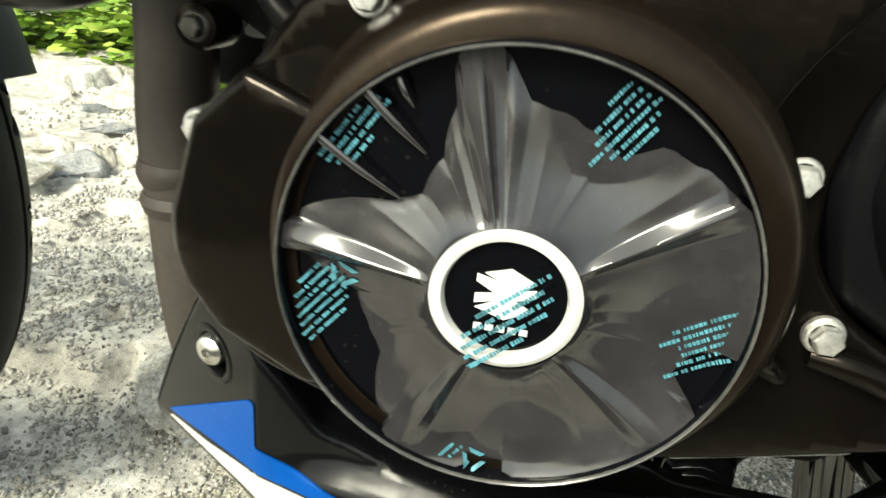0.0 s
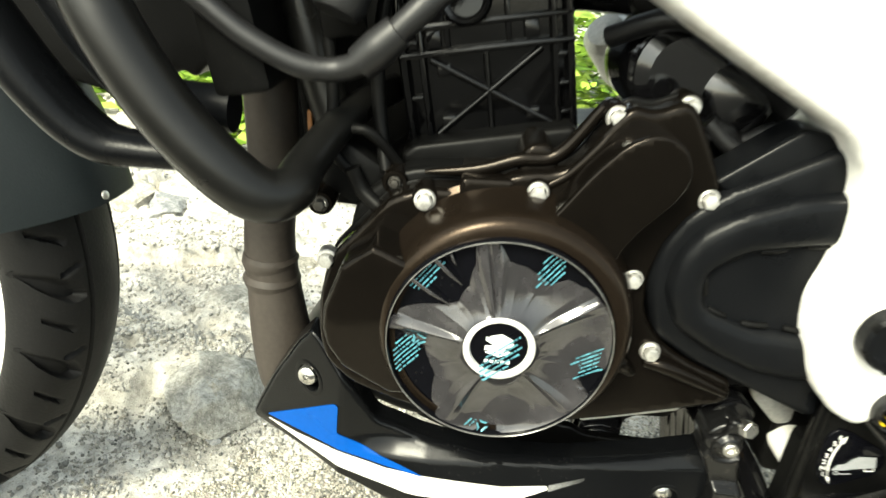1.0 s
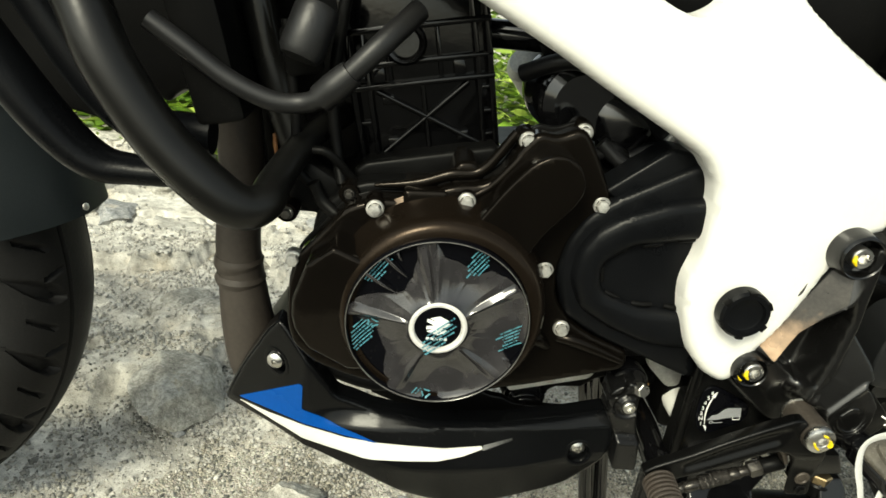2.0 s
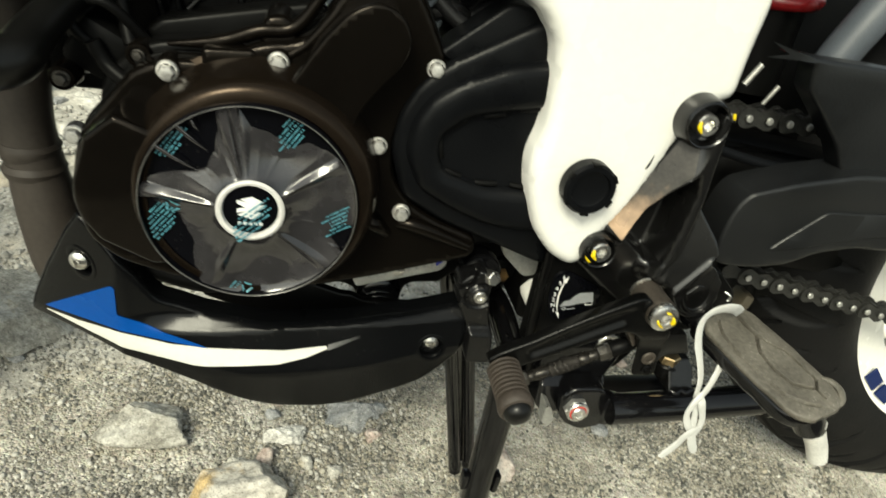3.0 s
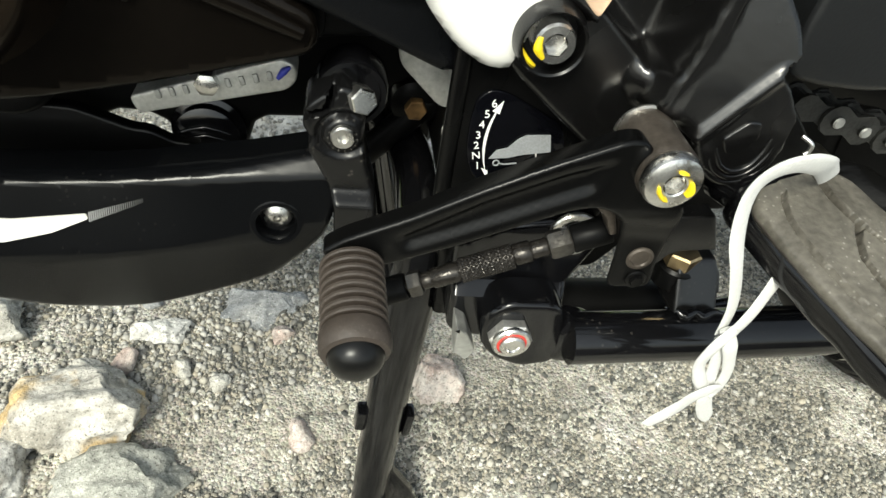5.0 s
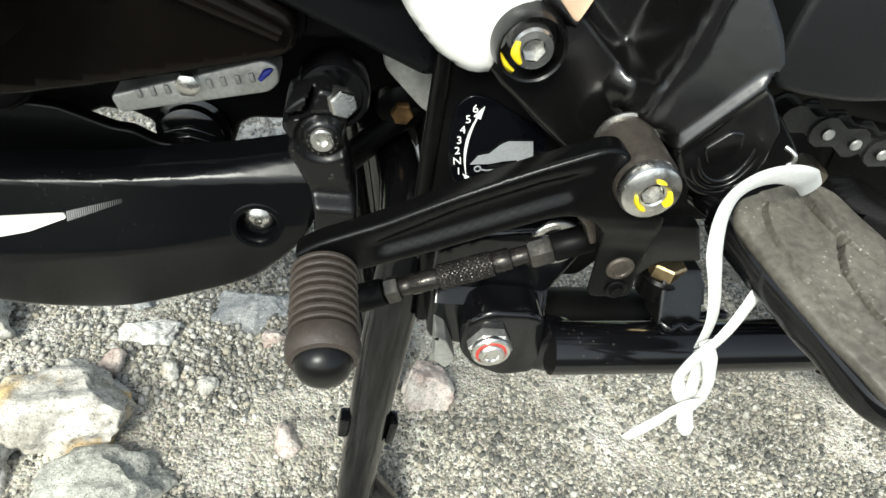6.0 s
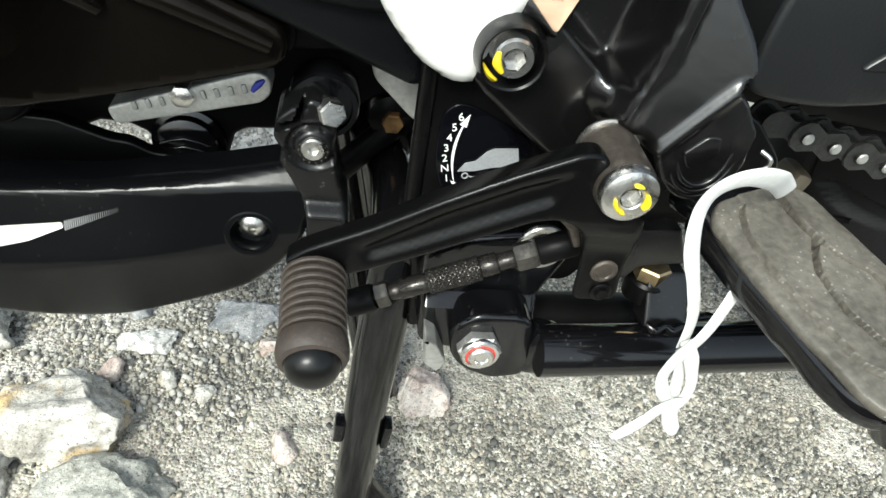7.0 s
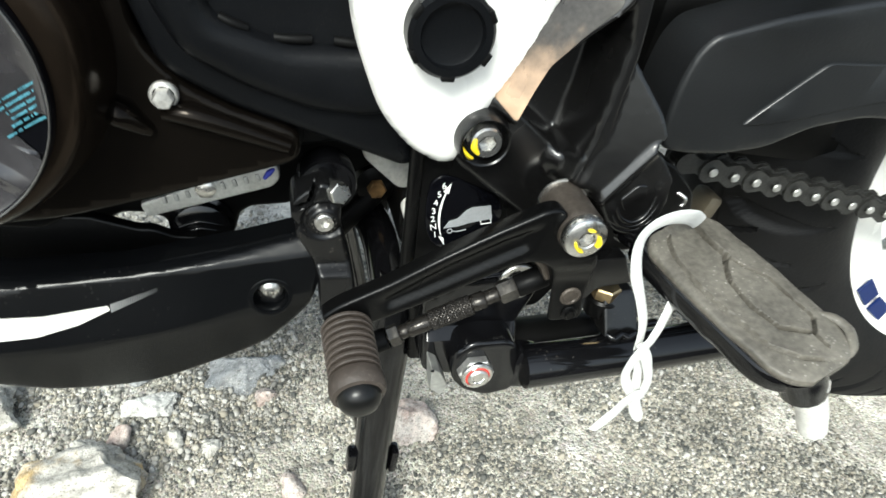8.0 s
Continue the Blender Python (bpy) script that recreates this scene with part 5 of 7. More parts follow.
# gear pattern label: figures, arrow, foot shape
label = part("gear_label", relief(rounded([(0.1995, 0.303), (0.2005, 0.314), (0.2055, 0.3185), (0.213, 0.317), (0.236, 0.306), (0.24, 0.296), (0.236, 0.288), (0.213, 0.2755), (0.205, 0.279), (0.2005, 0.29)], 0.005), lambda x, z: 0.0248 + 0 * x, 0.0262, 0.0006, 0.03), M_GLOSS, bike, "black gear pattern label with white figures")


def figure(text, x, z, size, y, parent, material):
    cu = bpy.data.curves.new("figure", "FONT")
    cu.body, cu.size, cu.align_x, cu.align_y, cu.extrude = text, size, "CENTER", "CENTER", 0.0001
    tmp = new("figure_tmp", cu)
    dg = bpy.context.evaluated_depsgraph_get()
    me = bpy.data.meshes.new_from_object(tmp.evaluated_get(dg))
    bpy.data.objects.remove(tmp)
    me.materials.clear()
    me.materials.append(material)
    ob = part("figure", me, material, parent)
    ob.matrix_basis = pose(x, y, z, 90, -12, 0)
    return ob


for i, c in enumerate(("6", "5", "4", "3", "2", "N", "1")):
    w = i / 6
    figure(c, 0.2072 - 0.0116 * w * (1 - w) - 0.0012 * w, 0.3128 - 0.0277 * w, 0.0046, 0.0243, label, M_LABELW)


def sweep(w):
    """A place on the label's curved arrow, from its upper tip to its lower one."""
    return 0.2104 - 0.0165 * w * (1 - w) + 0.0009 * w, 0.3145 - 0.0355 * w


arrow = [(sweep(w)[0] + k * 0.00055 * math.sin(math.pi * min(1, w * 1.1)), sweep(w)[1]) for k, ws in ((-1, np.linspace(0.1, 0.9, 14)), (1, np.linspace(0.9, 0.1, 14))) for w in ws]
part("arrow", flat_shape([arrow], 0.0243), M_LABELW, label)
for w0, w1 in ((0.0, 0.14), (1.0, 0.86)):
    (tx, tz), (bx, bz) = sweep(w0), sweep(w1)
    part("arrow_head", flat_shape([[(tx, tz), (bx - 0.0015, bz + 0.0004), (bx + 0.0013, bz - 0.0006)]], 0.0242), M_LABELW, label)
part("foot_shape", flat_shape([[(0.2098, 0.289), (0.2122, 0.2932), (0.2162, 0.2945), (0.2198, 0.299), (0.2225, 0.3008), (0.232, 0.3018), (0.234, 0.2942), (0.228, 0.293), (0.223, 0.292), (0.217, 0.29)]], 0.0243), M_LABELG, label)
part("heel_shape", tube([(0.2282, 0.0242, 0.2932), (0.2288, 0.0242, 0.2908), (0.2338, 0.0242, 0.2916), (0.2333, 0.0242, 0.294)], 0.0003, 8, 1), M_LABELW, label)
part("pedal_shape", tube([(0.2132 + 0.0012 * math.cos(a), 0.0242, 0.2872 + 0.0012 * math.sin(a)) for a in np.linspace(0, 6.28, 13)] + [(0.2165, 0.0242, 0.2868), (0.2215, 0.0242, 0.2878)], 0.0003, 8, 2), M_LABELG, label)

# -- footpeg bracket --
BRACKET = [(0.199, 0.352), (0.204, 0.3635), (0.2125, 0.3655), (0.222, 0.385), (0.232, 0.407), (0.239, 0.428), (0.241, 0.446), (0.267, 0.446), (0.269, 0.43), (0.2695, 0.408), (0.2715, 0.386), (0.289, 0.364), (0.293, 0.355), (0.297, 0.347), (0.3035, 0.336), (0.304, 0.32), (0.2985, 0.31), (0.287, 0.3065), (0.274, 0.309), (0.263, 0.303), (0.245, 0.303), (0.225, 0.318), (0.21, 0.33), (0.203, 0.337)]
FACE = [(0.2145, 0.363), (0.227, 0.3545), (0.235, 0.377), (0.247, 0.3915), (0.262, 0.407), (0.267, 0.45), (0.241, 0.45), (0.2335, 0.406), (0.223, 0.383)]
HOLLOW = [(0.232, 0.3555), (0.2525, 0.339), (0.2585, 0.343), (0.263, 0.366), (0.2655, 0.393), (0.263, 0.404), (0.249, 0.3905), (0.2375, 0.377)]
BOSS = [(0.2675, 0.3245), (0.277, 0.3375), (0.287, 0.351), (0.2945, 0.3455), (0.3025, 0.335), (0.3035, 0.322), (0.2985, 0.3105), (0.2865, 0.3065), (0.275, 0.3125)]
SLOT = [(0.278, 0.3255), (0.2815, 0.32), (0.2865, 0.32), (0.2912, 0.327), (0.2895, 0.333), (0.285, 0.333)]


def face_plane(x, z):
    return 0.0035 + 0.85 * np.clip(-(x - 0.2265) * 0.89 + (z - 0.362) * 0.45, -0.0085, 0.0085)


def bracket_height(x, z):
    y = np.full_like(x, 0.011)
    y = y - 0.006 * step_(x + 0.45 * z, 0.405, 0.42)
    f = step_(inside(x, z, FACE), -0.0022, 0.0012)
    y = y * (1 - f) + face_plane(x, z) * f
    rib_ = np.minimum(capsule(x, z, (0.2595, 0.332), (0.2645, 0.352)), np.minimum(capsule(x, z, (0.2645, 0.352), (0.267, 0.39)), capsule(x, z, (0.267, 0.39), (0.267, 0.45))))
    r = 1 - step_(rib_, 0.0022, 0.0075)
    y = y * (1 - r) - 0.004 * r
    foot = 1 - step_(np.hypot(x - 0.257, z - 0.335), 0.003, 0.012)
    y = y - 0.005 * foot * (1 - r)
    h = step_(inside(x, z, HOLLOW), -0.0008, 0.0055)
    y = y * (1 - h) + 0.024 * h
    q = -0.796 * (x - 0.2685) + 0.605 * (z - 0.3235)
    k = 0.605 * (x - 0.2685) + 0.796 * (z - 0.3235)
    web = -0.0092 + 0.3 * np.clip(q, 0, 0.06)
    side_ = step_(k, -0.008, 0.004) * step_(q, -0.001, 0.001) * step_(x - np.interp(z, [0.332, 0.352, 0.39], [0.2595, 0.2645, 0.267]), -0.002, 0.002)
    y = y * (1 - side_) + np.minimum(y, web) * side_
    d = inside(x, z, BOSS)
    b = step_(d, -0.0016, 0.0008)
    y = y * (1 - b) - 0.0092 * b
    y = y - 0.0016 * (1 - step_(capsule(x, z, (0.2685, 0.3235), (0.289, 0.3505)), 0.0004, 0.0034))
    return y


brk = part("footpeg_bracket", relief(rounded(BRACKET, 0.005), bracket_height, 0.036, 0.0022, 0.0011), M_BRACKET, bike, "satin black cast footpeg bracket", 70)
for k, q in enumerate((0.0, 0.0026, 0.0052)):
    part("boss_ridge", tube([(0.2745 + q * 0.7, -0.0078 - 0.0004 * k, 0.3165 + q), (0.28 + 0.3 * q, -0.0086 - 0.0004 * k, 0.3105 + q), (0.2875, -0.0088 - 0.0004 * k, 0.3078 + q), (0.2955 - 0.5 * q, -0.0086 - 0.0004 * k, 0.31 + q), (0.301 - q, -0.0082 - 0.0004 * k, 0.318 + 0.5 * q), (0.3018 - q, -0.008 - 0.0004 * k, 0.327)], [0.0006, 0.0011, 0.0011, 0.0011, 0.0011, 0.0005], 10, 8), M_BRACKET, brk)
part("boss_slot", relief(rounded(SLOT, 0.0015), lambda x, z: -0.0102 + 0 * x, -0.006, 0.0008, 0.01), M_BRACKET, brk)
# thin strip laid on the strut face to carry its reflected sheen
part("worn_strip", relief(rounded([(0.2165, 0.3655), (0.2265, 0.3565), (0.2322, 0.3705), (0.2365, 0.38), (0.2465, 0.393), (0.2575, 0.406), (0.2585, 0.426), (0.2495, 0.426), (0.2385, 0.4045), (0.2242, 0.379)], 0.002), lambda x, z: face_plane(x, z) - 0.0003, 0.012, 0.0003, 0.004), M_SHEEN, brk, "strip with the bracket's reflected sheen in its colour, coppery at its lower end")
for x, z, y, r in ((0.254, 0.438, -0.004, 0.0152), (0.2155, 0.3465, 0.0025, 0.0122)):
    part("bolt_boss", lathe([(r + 0.002, -0.03), (r, -0.006), (r - 0.0008, -0.0012), (r * 0.87, 0.0004), (r * 0.815, -0.0003), (r * 0.775, -0.0095), (0.0, -0.0095)], (x, y, z), n=48), M_BRACKET, brk)
SOCKET = socket_bolt("bracket_bolt", 0.0068, 0.0055, M_STEEL)
for x, z, y in ((0.254, 0.438, 0.002), (0.2152, 0.3475, 0.0055)):
    put("bracket_bolt", SOCKET, face_y((x, y, z)), brk, "bright socket bolt with yellow paint marks")
    part("paint_mark", tube([(x - 0.0054, y - 0.0054, z + 0.0022), (x - 0.0055, y - 0.0056, z - 0.0015), (x - 0.0032, y - 0.0056, z - 0.0046)], [0.0008, 0.0016, 0.0007], 12, 5), M_YELLOW, brk, "yellow paint")
part("paint_mark", tube([(0.2068, 0.0068, 0.3425), (0.2092, 0.0066, 0.3392), (0.2122, 0.0064, 0.3373)], [0.0005, 0.001, 0.0006], 12, 4), M_YELLOW, brk, "yellow paint")
part("paint_mark", block((0.2665, -0.0055, 0.4455), (0.0018, 0.0008, 0.0036), (0, -20, 0), 0.0003), M_YELLOW, brk, "yellow paint")

part("inner_gusset", relief(rounded([(0.262, 0.302), (0.283, 0.31), (0.3, 0.335), (0.325, 0.325), (0.343, 0.308), (0.346, 0.295), (0.333, 0.28), (0.318, 0.272), (0.262, 0.272)], 0.004), lambda x, z: 0.022 + 0 * x, 0.034, 0.002, 0.02), M_LOBE, brk)

# -- gear lever --
LEVER = [(0.1465, 0.2805), (0.1535, 0.2862), (0.174, 0.2965), (0.196, 0.3098), (0.217, 0.3213), (0.237, 0.3312), (0.2425, 0.3318), (0.2475, 0.3275), (0.2505, 0.32), (0.2545, 0.3145), (0.261, 0.3125), (0.2655, 0.308), (0.27, 0.288), (0.2695, 0.279), (0.2715, 0.2645), (0.254, 0.2635), (0.2515, 0.287), (0.2468, 0.298), (0.242, 0.3035), (0.235, 0.3052), (0.227, 0.3035), (0.213, 0.2965), (0.193, 0.2865), (0.168, 0.2755), (0.15, 0.275)]
DISH = [(0.1715, 0.2885), (0.197, 0.3052), (0.221, 0.3178), (0.2355, 0.3235), (0.2325, 0.3118), (0.2255, 0.3085), (0.209, 0.3002), (0.189, 0.29), (0.174, 0.283)]


def lever_height(x, z):
    tab_ = step_(0.306 - z, 0.0, 0.02) * step_(x, 0.236, 0.246)
    return -0.0262 + 0.0062 * tab_ + 0.0024 * step_(inside(x, z, DISH), -0.001, 0.0026)


lever = part("gear_lever", relief(rounded(LEVER, 0.004), lever_height, -0.0185, 0.0016, 0.0018), M_LOBE, bike, "black pressed steel gear lever", 60)
part("lever_fold", relief(rounded([(0.241, 0.3015), (0.248, 0.296), (0.2515, 0.287), (0.249, 0.286), (0.245, 0.294), (0.2385, 0.2995)], 0.001), lambda x, z: -0.0165 + 0 * x, -0.008, 0.001, 0.01), M_DARKSTEEL, lever, "worn brown folded edge")
part("pivot_sleeve", lathe([(0.0102, 0.0), (0.0102, 0.0265), (0.0094, 0.028), (0, 0.028)], (0.2552, -0.0005, 0.3195), (-0.09, -1, 0.07), 36), M_DARKSTEEL, lever, "brownish worn steel sleeve")
part("sleeve_flange", lathe([(0.0114, 0.0), (0.0114, 0.001), (0.0102, 0.0012)], (0.2554, 0.0, 0.3193), (-0.09, -1, 0.07), 36), M_STEEL, lever)
part("pivot_bolt", lathe([(0.009, -0.001), (0.0098, 0.0004), (0.0099, 0.0026), (0.0092, 0.0042), (0.0078, 0.005), (0.0042, 0.0052), (0.0036, 0.0048)], (0.2528, -0.0285, 0.3215), n=40), M_STEEL, lever, "bright button-head pivot bolt")
part("pivot_socket", lathe([(0.0036, 0.0049), (0.0032, 0.0022), (0, 0.002)], (0.2528, -0.0285, 0.3215), n=6), M_STEEL, lever)
for a0, a1, w0 in ((-34, 20, 0.0028), (62, 100, 0.0016), (188, 256, 0.0025)):
    p = [(0.2528 + 0.0052 * math.cos(radians(a0 + (a1 - a0) * d)), -0.0337, 0.3215 + 0.0052 * math.sin(radians(a0 + (a1 - a0) * d))) for d in (0, 0.33, 0.67, 1)]
    part("paint_mark", tube(p, [w0 * 0.6, w0, w0 * 1.1, w0 * 0.7], 12, 4, flat=0.3, up=(0, 0, 1)), M_YELLOW, lever, "yellow paint")

A0, A1 = V((0.157, -0.027, 0.277)), V((0.1585, -0.0625, 0.2712))
axis = (A1 - A0).normalized()
prof = [(0.006, 0.0), (0.0098, 0.0006)]
for k in range(8):
    h = 0.0008 + k * 0.0032
    prof += [(0.0102, h), (0.0107, h + 0.0004), (0.0108, h + 0.0014), (0.0103, h + 0.0018), (0.0066, h + 0.0019), (0.0066, h + 0.0031)]
prof += [(0.0107, 0.0264), (0.0111, 0.0275), (0.0114, 0.0305), (0.0112, 0.0328), (0.0104, 0.0344), (0.0088, 0.0349)]
part("pedal_rubber", lathe(prof, A0, axis, 40), M_PEDAL, lever, "ribbed dusty brown rubber on the gear lever")
part("pedal_end_cap", lathe([(0.0086, 0.033), (0.0087, 0.0354), (0.0082, 0.0375), (0.0068, 0.0396), (0.0044, 0.041), (0.002, 0.0416), (0, 0.0417)], A0, axis, 32), M_GUARD, lever, "black domed end cap")
part("pedal_shaft", lathe([(0.0065, -0.004), (0.0065, 0.002), (0, 0.002)], A0, axis, 20), M_LOBE, lever)
part("lever_ear", relief(rounded([(0.268, 0.2855), (0.2965, 0.2885), (0.3045, 0.2715), (0.2885, 0.2695), (0.285, 0.2675), (0.2815, 0.262), (0.268, 0.262)], 0.0012), lambda x, z: -0.004 + 0 * x, 0.004, 0.001, 0.01), M_BRACKET, lever)
part("tab_rivet", lathe([(0.0052, -0.003), (0.0052, 0.0004), (0.0044, 0.001), (0.0034, 0.001), (0.003, 0.0004), (0, 0.0006)], (0.2618, -0.0202, 0.2795), n=28), M_DARKSTEEL, lever, "flat brownish rivet")
part("tab_screw", lathe([(0.0042, -0.003), (0.0042, 0.0006), (0.0036, 0.001), (0.0026, 0.001)], (0.2638, -0.0202, 0.2692), n=24), M_LOBE, lever)
put("screw_head", hexagon(0.0028, 0.002, M_LOBE, "screw_head"), face_y((0.2638, -0.0205, 0.2692)), lever)

# linkage rod
R0, R1 = V((0.17, -0.006, 0.242)), V((0.25, -0.006, 0.2795))


def along(t):
    return R0 + (R1 - R0) * t


rod = part("link_rod", tube([along(0.0), along(1.0)], 0.0026, 14, 2), M_ROD, bike, "threaded steel link rod of the gear lever")
for a, b, r, n_, m_ in ((0.0, 0.13, 0.0056, 20, M_DULL), (0.14, 0.2, 0.0054, 6, M_RODNUT), (0.2, 0.25, 0.0034, 16, M_ROD), (0.25, 0.38, 0.0041, 16, M_ROD), (0.38, 0.62, 0.0045, 12, M_ROD), (0.62, 0.7, 0.0045, 16, M_ROD), (0.7, 0.78, 0.0036, 16, M_ROD), (0.78, 0.88, 0.0058, 6, M_RODNUT), (0.88, 1.05, 0.0056, 20, M_DULL)):
    part("rod_section", lathe([(0, 0), (r * 0.9, 0), (r, 0.0008), (r, (R1 - R0).length * (b - a) - 0.0008), (r * 0.9, (R1 - R0).length * (b - a)), (0, (R1 - R0).length * (b - a))], along(a), (R1 - R0).normalized(), n_), m_, rod)


def knurl(a, b, r):
    """A sleeve with a crossed diamond pattern cut into it."""
    bm = bmesh.new()
    d = (R1 - R0).normalized()
    u = d.cross(V((0, 1, 0))).normalized()
    w = d.cross(u)
    rows = []
    for i in range(61):
        s = i / 60
        row = []
        for j in range(96):
            th = 2 * math.pi * j / 96
            p = 16 * th / (2 * math.pi)
            q = 11 * s
            cut_ = max(abs((p + q) % 1 - 0.5), abs((p - q) % 1 - 0.5)) * 2
            row.append(bm.verts.new(along(a + (b - a) * s) + (u * math.cos(th) + w * math.sin(th)) * (r - 0.0006 * cut_ ** 2)))
        rows.append(row)
    for p, q in zip(rows, rows[1:]):
        for j in range(96):
            bm.faces.new((p[j], p[(j + 1) % 96], q[(j + 1) % 96], q[j]))
    return bm


part("knurled_sleeve", knurl(0.38, 0.62, 0.0051), M_ROD, rod, "diamond-knurled grip of the rod", 20)
part("rod_washer", lathe([(0.0108, 0), (0.0108, 0.0014), (0.0102, 0.002), (0.0066, 0.002), (0.0066, 0.0)], (0.2465, 0.0065, 0.268), n=32), M_STEEL, rod, "bright steel washer behind the rod end")
part("rod_bolt", lathe([(0.0066, 0.0), (0.0062, 0.004), (0.005, 0.0052), (0, 0.0052)], (0.2465, 0.0065, 0.268), n=24), M_ROD, rod)

# gear shaft arm and clamp
ARM = [(0.1385, 0.2995), (0.1448, 0.3048), (0.151, 0.3088), (0.1575, 0.3068), (0.1612, 0.3), (0.1618, 0.281), (0.1655, 0.266), (0.1682, 0.258), (0.171, 0.231), (0.152, 0.231), (0.151, 0.256), (0.144, 0.271), (0.1392, 0.28), (0.1412, 0.285), (0.1372, 0.29)]


def arm_height(x, z):
    """A clamp split by a slot above, a web that narrows, and a tab bent forward below."""
    y = 0.0345 + 0.1 * np.clip(0.28 - z, 0, 0.02) - 0.0065 * (1 - step_(z, 0.2555, 0.2615))
    slot = np.minimum(capsule(x, z, (0.1372, 0.2945), (0.1462, 0.298)), capsule(x, z, (0.1462, 0.298), (0.1495, 0.309)))
    y = y + 0.007 * (1 - step_(slot, 0.0005, 0.0013))
    seat = np.hypot(x - 0.153, z - 0.288)
    return y + 0.0022 * step_(seat, 0.0072, 0.0085) * (1 - step_(seat, 0.0095, 0.0115)) - 0.0012 * (1 - step_(seat, 0.0065, 0.0075))


arm = part("shift_arm", relief(rounded(ARM, 0.003), arm_height, 0.056, 0.0018, 0.0011, rings=False), M_ARM, bike, "gloss black gear shift arm clamped on its shaft", 60)
put("clamp_bolt", hexagon(0.0054, 0.011, M_STEEL, "clamp_bolt"), face_y((0.1572, 0.041, 0.3025), (0.3, -1, 0.25)), arm, "bright hex bolt")
part("shaft_end", lathe([(0.0048, -0.004), (0.0048, 0.002), (0.0042, 0.0028), (0.0022, 0.0028), (0.0019, 0.0008), (0, 0.0006)], (0.153, 0.0335, 0.2885), n=28), M_STEEL, arm, "splined bright shaft end")
for k in range(14):
    a = 2 * math.pi * k / 14
    part("spline_tooth", block((0.153 + 0.0056 * math.cos(a), 0.0337, 0.2872 + 0.0056 * math.sin(a)), (0.0008, 0.002, 0.0008), (0, -math.degrees(a), 0), 0.0002), M_RODNUT, arm)
part("washer", lathe([(0.0148, -0.01), (0.0148, 0.004), (0.0138, 0.0055), (0.0118, 0.0055), (0.0112, 0.004), (0, 0.004)], (0.156, 0.055, 0.2975), n=40), M_STEEL_BLACK, arm)
part("bracket_bolt", hexagon(0.0056, 0.005, M_RUST, "bracket_bolt"), None, bike).matrix_basis = face_y((0.189, 0.098, 0.268))
part("brass_boss", lathe([(0.012, -0.004), (0.012, 0.004), (0.009, 0.006), (0, 0.006)], (0.189, 0.104, 0.268), n=24), M_DULL, bike)
part("rear_mount_arm", tube([(0.2, 0.105, 0.272), (0.165, 0.1, 0.236), (0.15, 0.1, 0.215)], 0.007, 10), M_DULL, bike)

# -- stands --
stand = part("centre_stand", tube([(0.197, 0.045, 0.245), (0.1915, 0.036, 0.2), (0.187, 0.03, 0.12), (0.1855, 0.03, 0.012), (0.1845, 0.03, -0.028)], [0.0125, 0.0125, 0.0118, 0.0115, 0.0115], 18), M_STEEL_BLACK, bike, "black tubular centre stand leg resting on the ground")
part("stand_foot", block((0.198, 0.03, -0.0275), (0.07, 0.03, 0.006), (0, 0, 0), 0.002), M_STEEL_BLACK, stand)
part("stand_gusset", relief(rounded([(0.19, 0.05), (0.197, 0.048), (0.214, 0.018), (0.231, -0.0265), (0.188, -0.0265)], 0.003), lambda x, z: 0.028 + 0 * x, 0.034, 0.001, 0.02), M_STEEL_BLACK, stand)
part("stand_weld_lug", block((0.1735, 0.03, 0.105), (0.006, 0.01, 0.016), (0, 4, 0), 0.0015), M_STEEL_BLACK, stand)
part("stand_weld_lug", block((0.2005, 0.028, 0.104), (0.005, 0.01, 0.02), (0, 4, 0), 0.0015), M_STEEL_BLACK, stand)
far = part("centre_stand_far_leg", tube([(0.15, 0.135, 0.26), (0.171, 0.13, 0.16), (0.2, 0.126, 0.004)], 0.0065, 14), M_LACQUER, bike, "gloss black channel-shaped far leg of the centre stand")
part("leg_flange", tube([(0.167, 0.142, 0.26), (0.189, 0.137, 0.16), (0.216, 0.133, 0.004)], 0.0065, 14), M_LACQUER, far)
part("leg_web", relief([(0.15, 0.26), (0.167, 0.26), (0.189, 0.16), (0.216, 0.006), (0.2, 0.006), (0.171, 0.16)], lambda x, z: 0.136 + 0 * x, 0.14, 0.001, 0.05), M_LACQUER, far)
part("stand_cross_tube", tube([(0.19, 0.03, 0.235), (0.19, 0.1, 0.24), (0.17, 0.16, 0.245)], 0.011, 14), M_STEEL_BLACK, bike)
pivot = part("side_stand_bracket", relief(rounded([(0.2, 0.262), (0.202, 0.214), (0.216, 0.21), (0.252, 0.208), (0.258, 0.218), (0.25, 0.236), (0.256, 0.25), (0.262, 0.268), (0.25, 0.275), (0.215, 0.27)], 0.005), lambda x, z: 0.0 + 0.006 * step_(z, 0.236, 0.242), 0.026, 0.003, 0.005), M_STEEL_BLACK, bike, "gloss black side stand bracket")
part("pivot_lug", relief(rounded([(0.213, 0.23), (0.215, 0.238), (0.222, 0.2445), (0.241, 0.2445), (0.247, 0.24), (0.251, 0.214), (0.249, 0.2075), (0.235, 0.2045), (0.222, 0.2105), (0.215, 0.219)], 0.004), lambda x, z: -0.012 + 0 * x, 0.004, 0.0022, 0.01), M_STEEL_BLACK, pivot)
put("pivot_nut", hexagon(0.0094, 0.005, M_ZINC, "pivot_nut", 0.0), face_y((0.2256, -0.0118, 0.2272)), pivot, "bright pivot nut with a red paint ring")
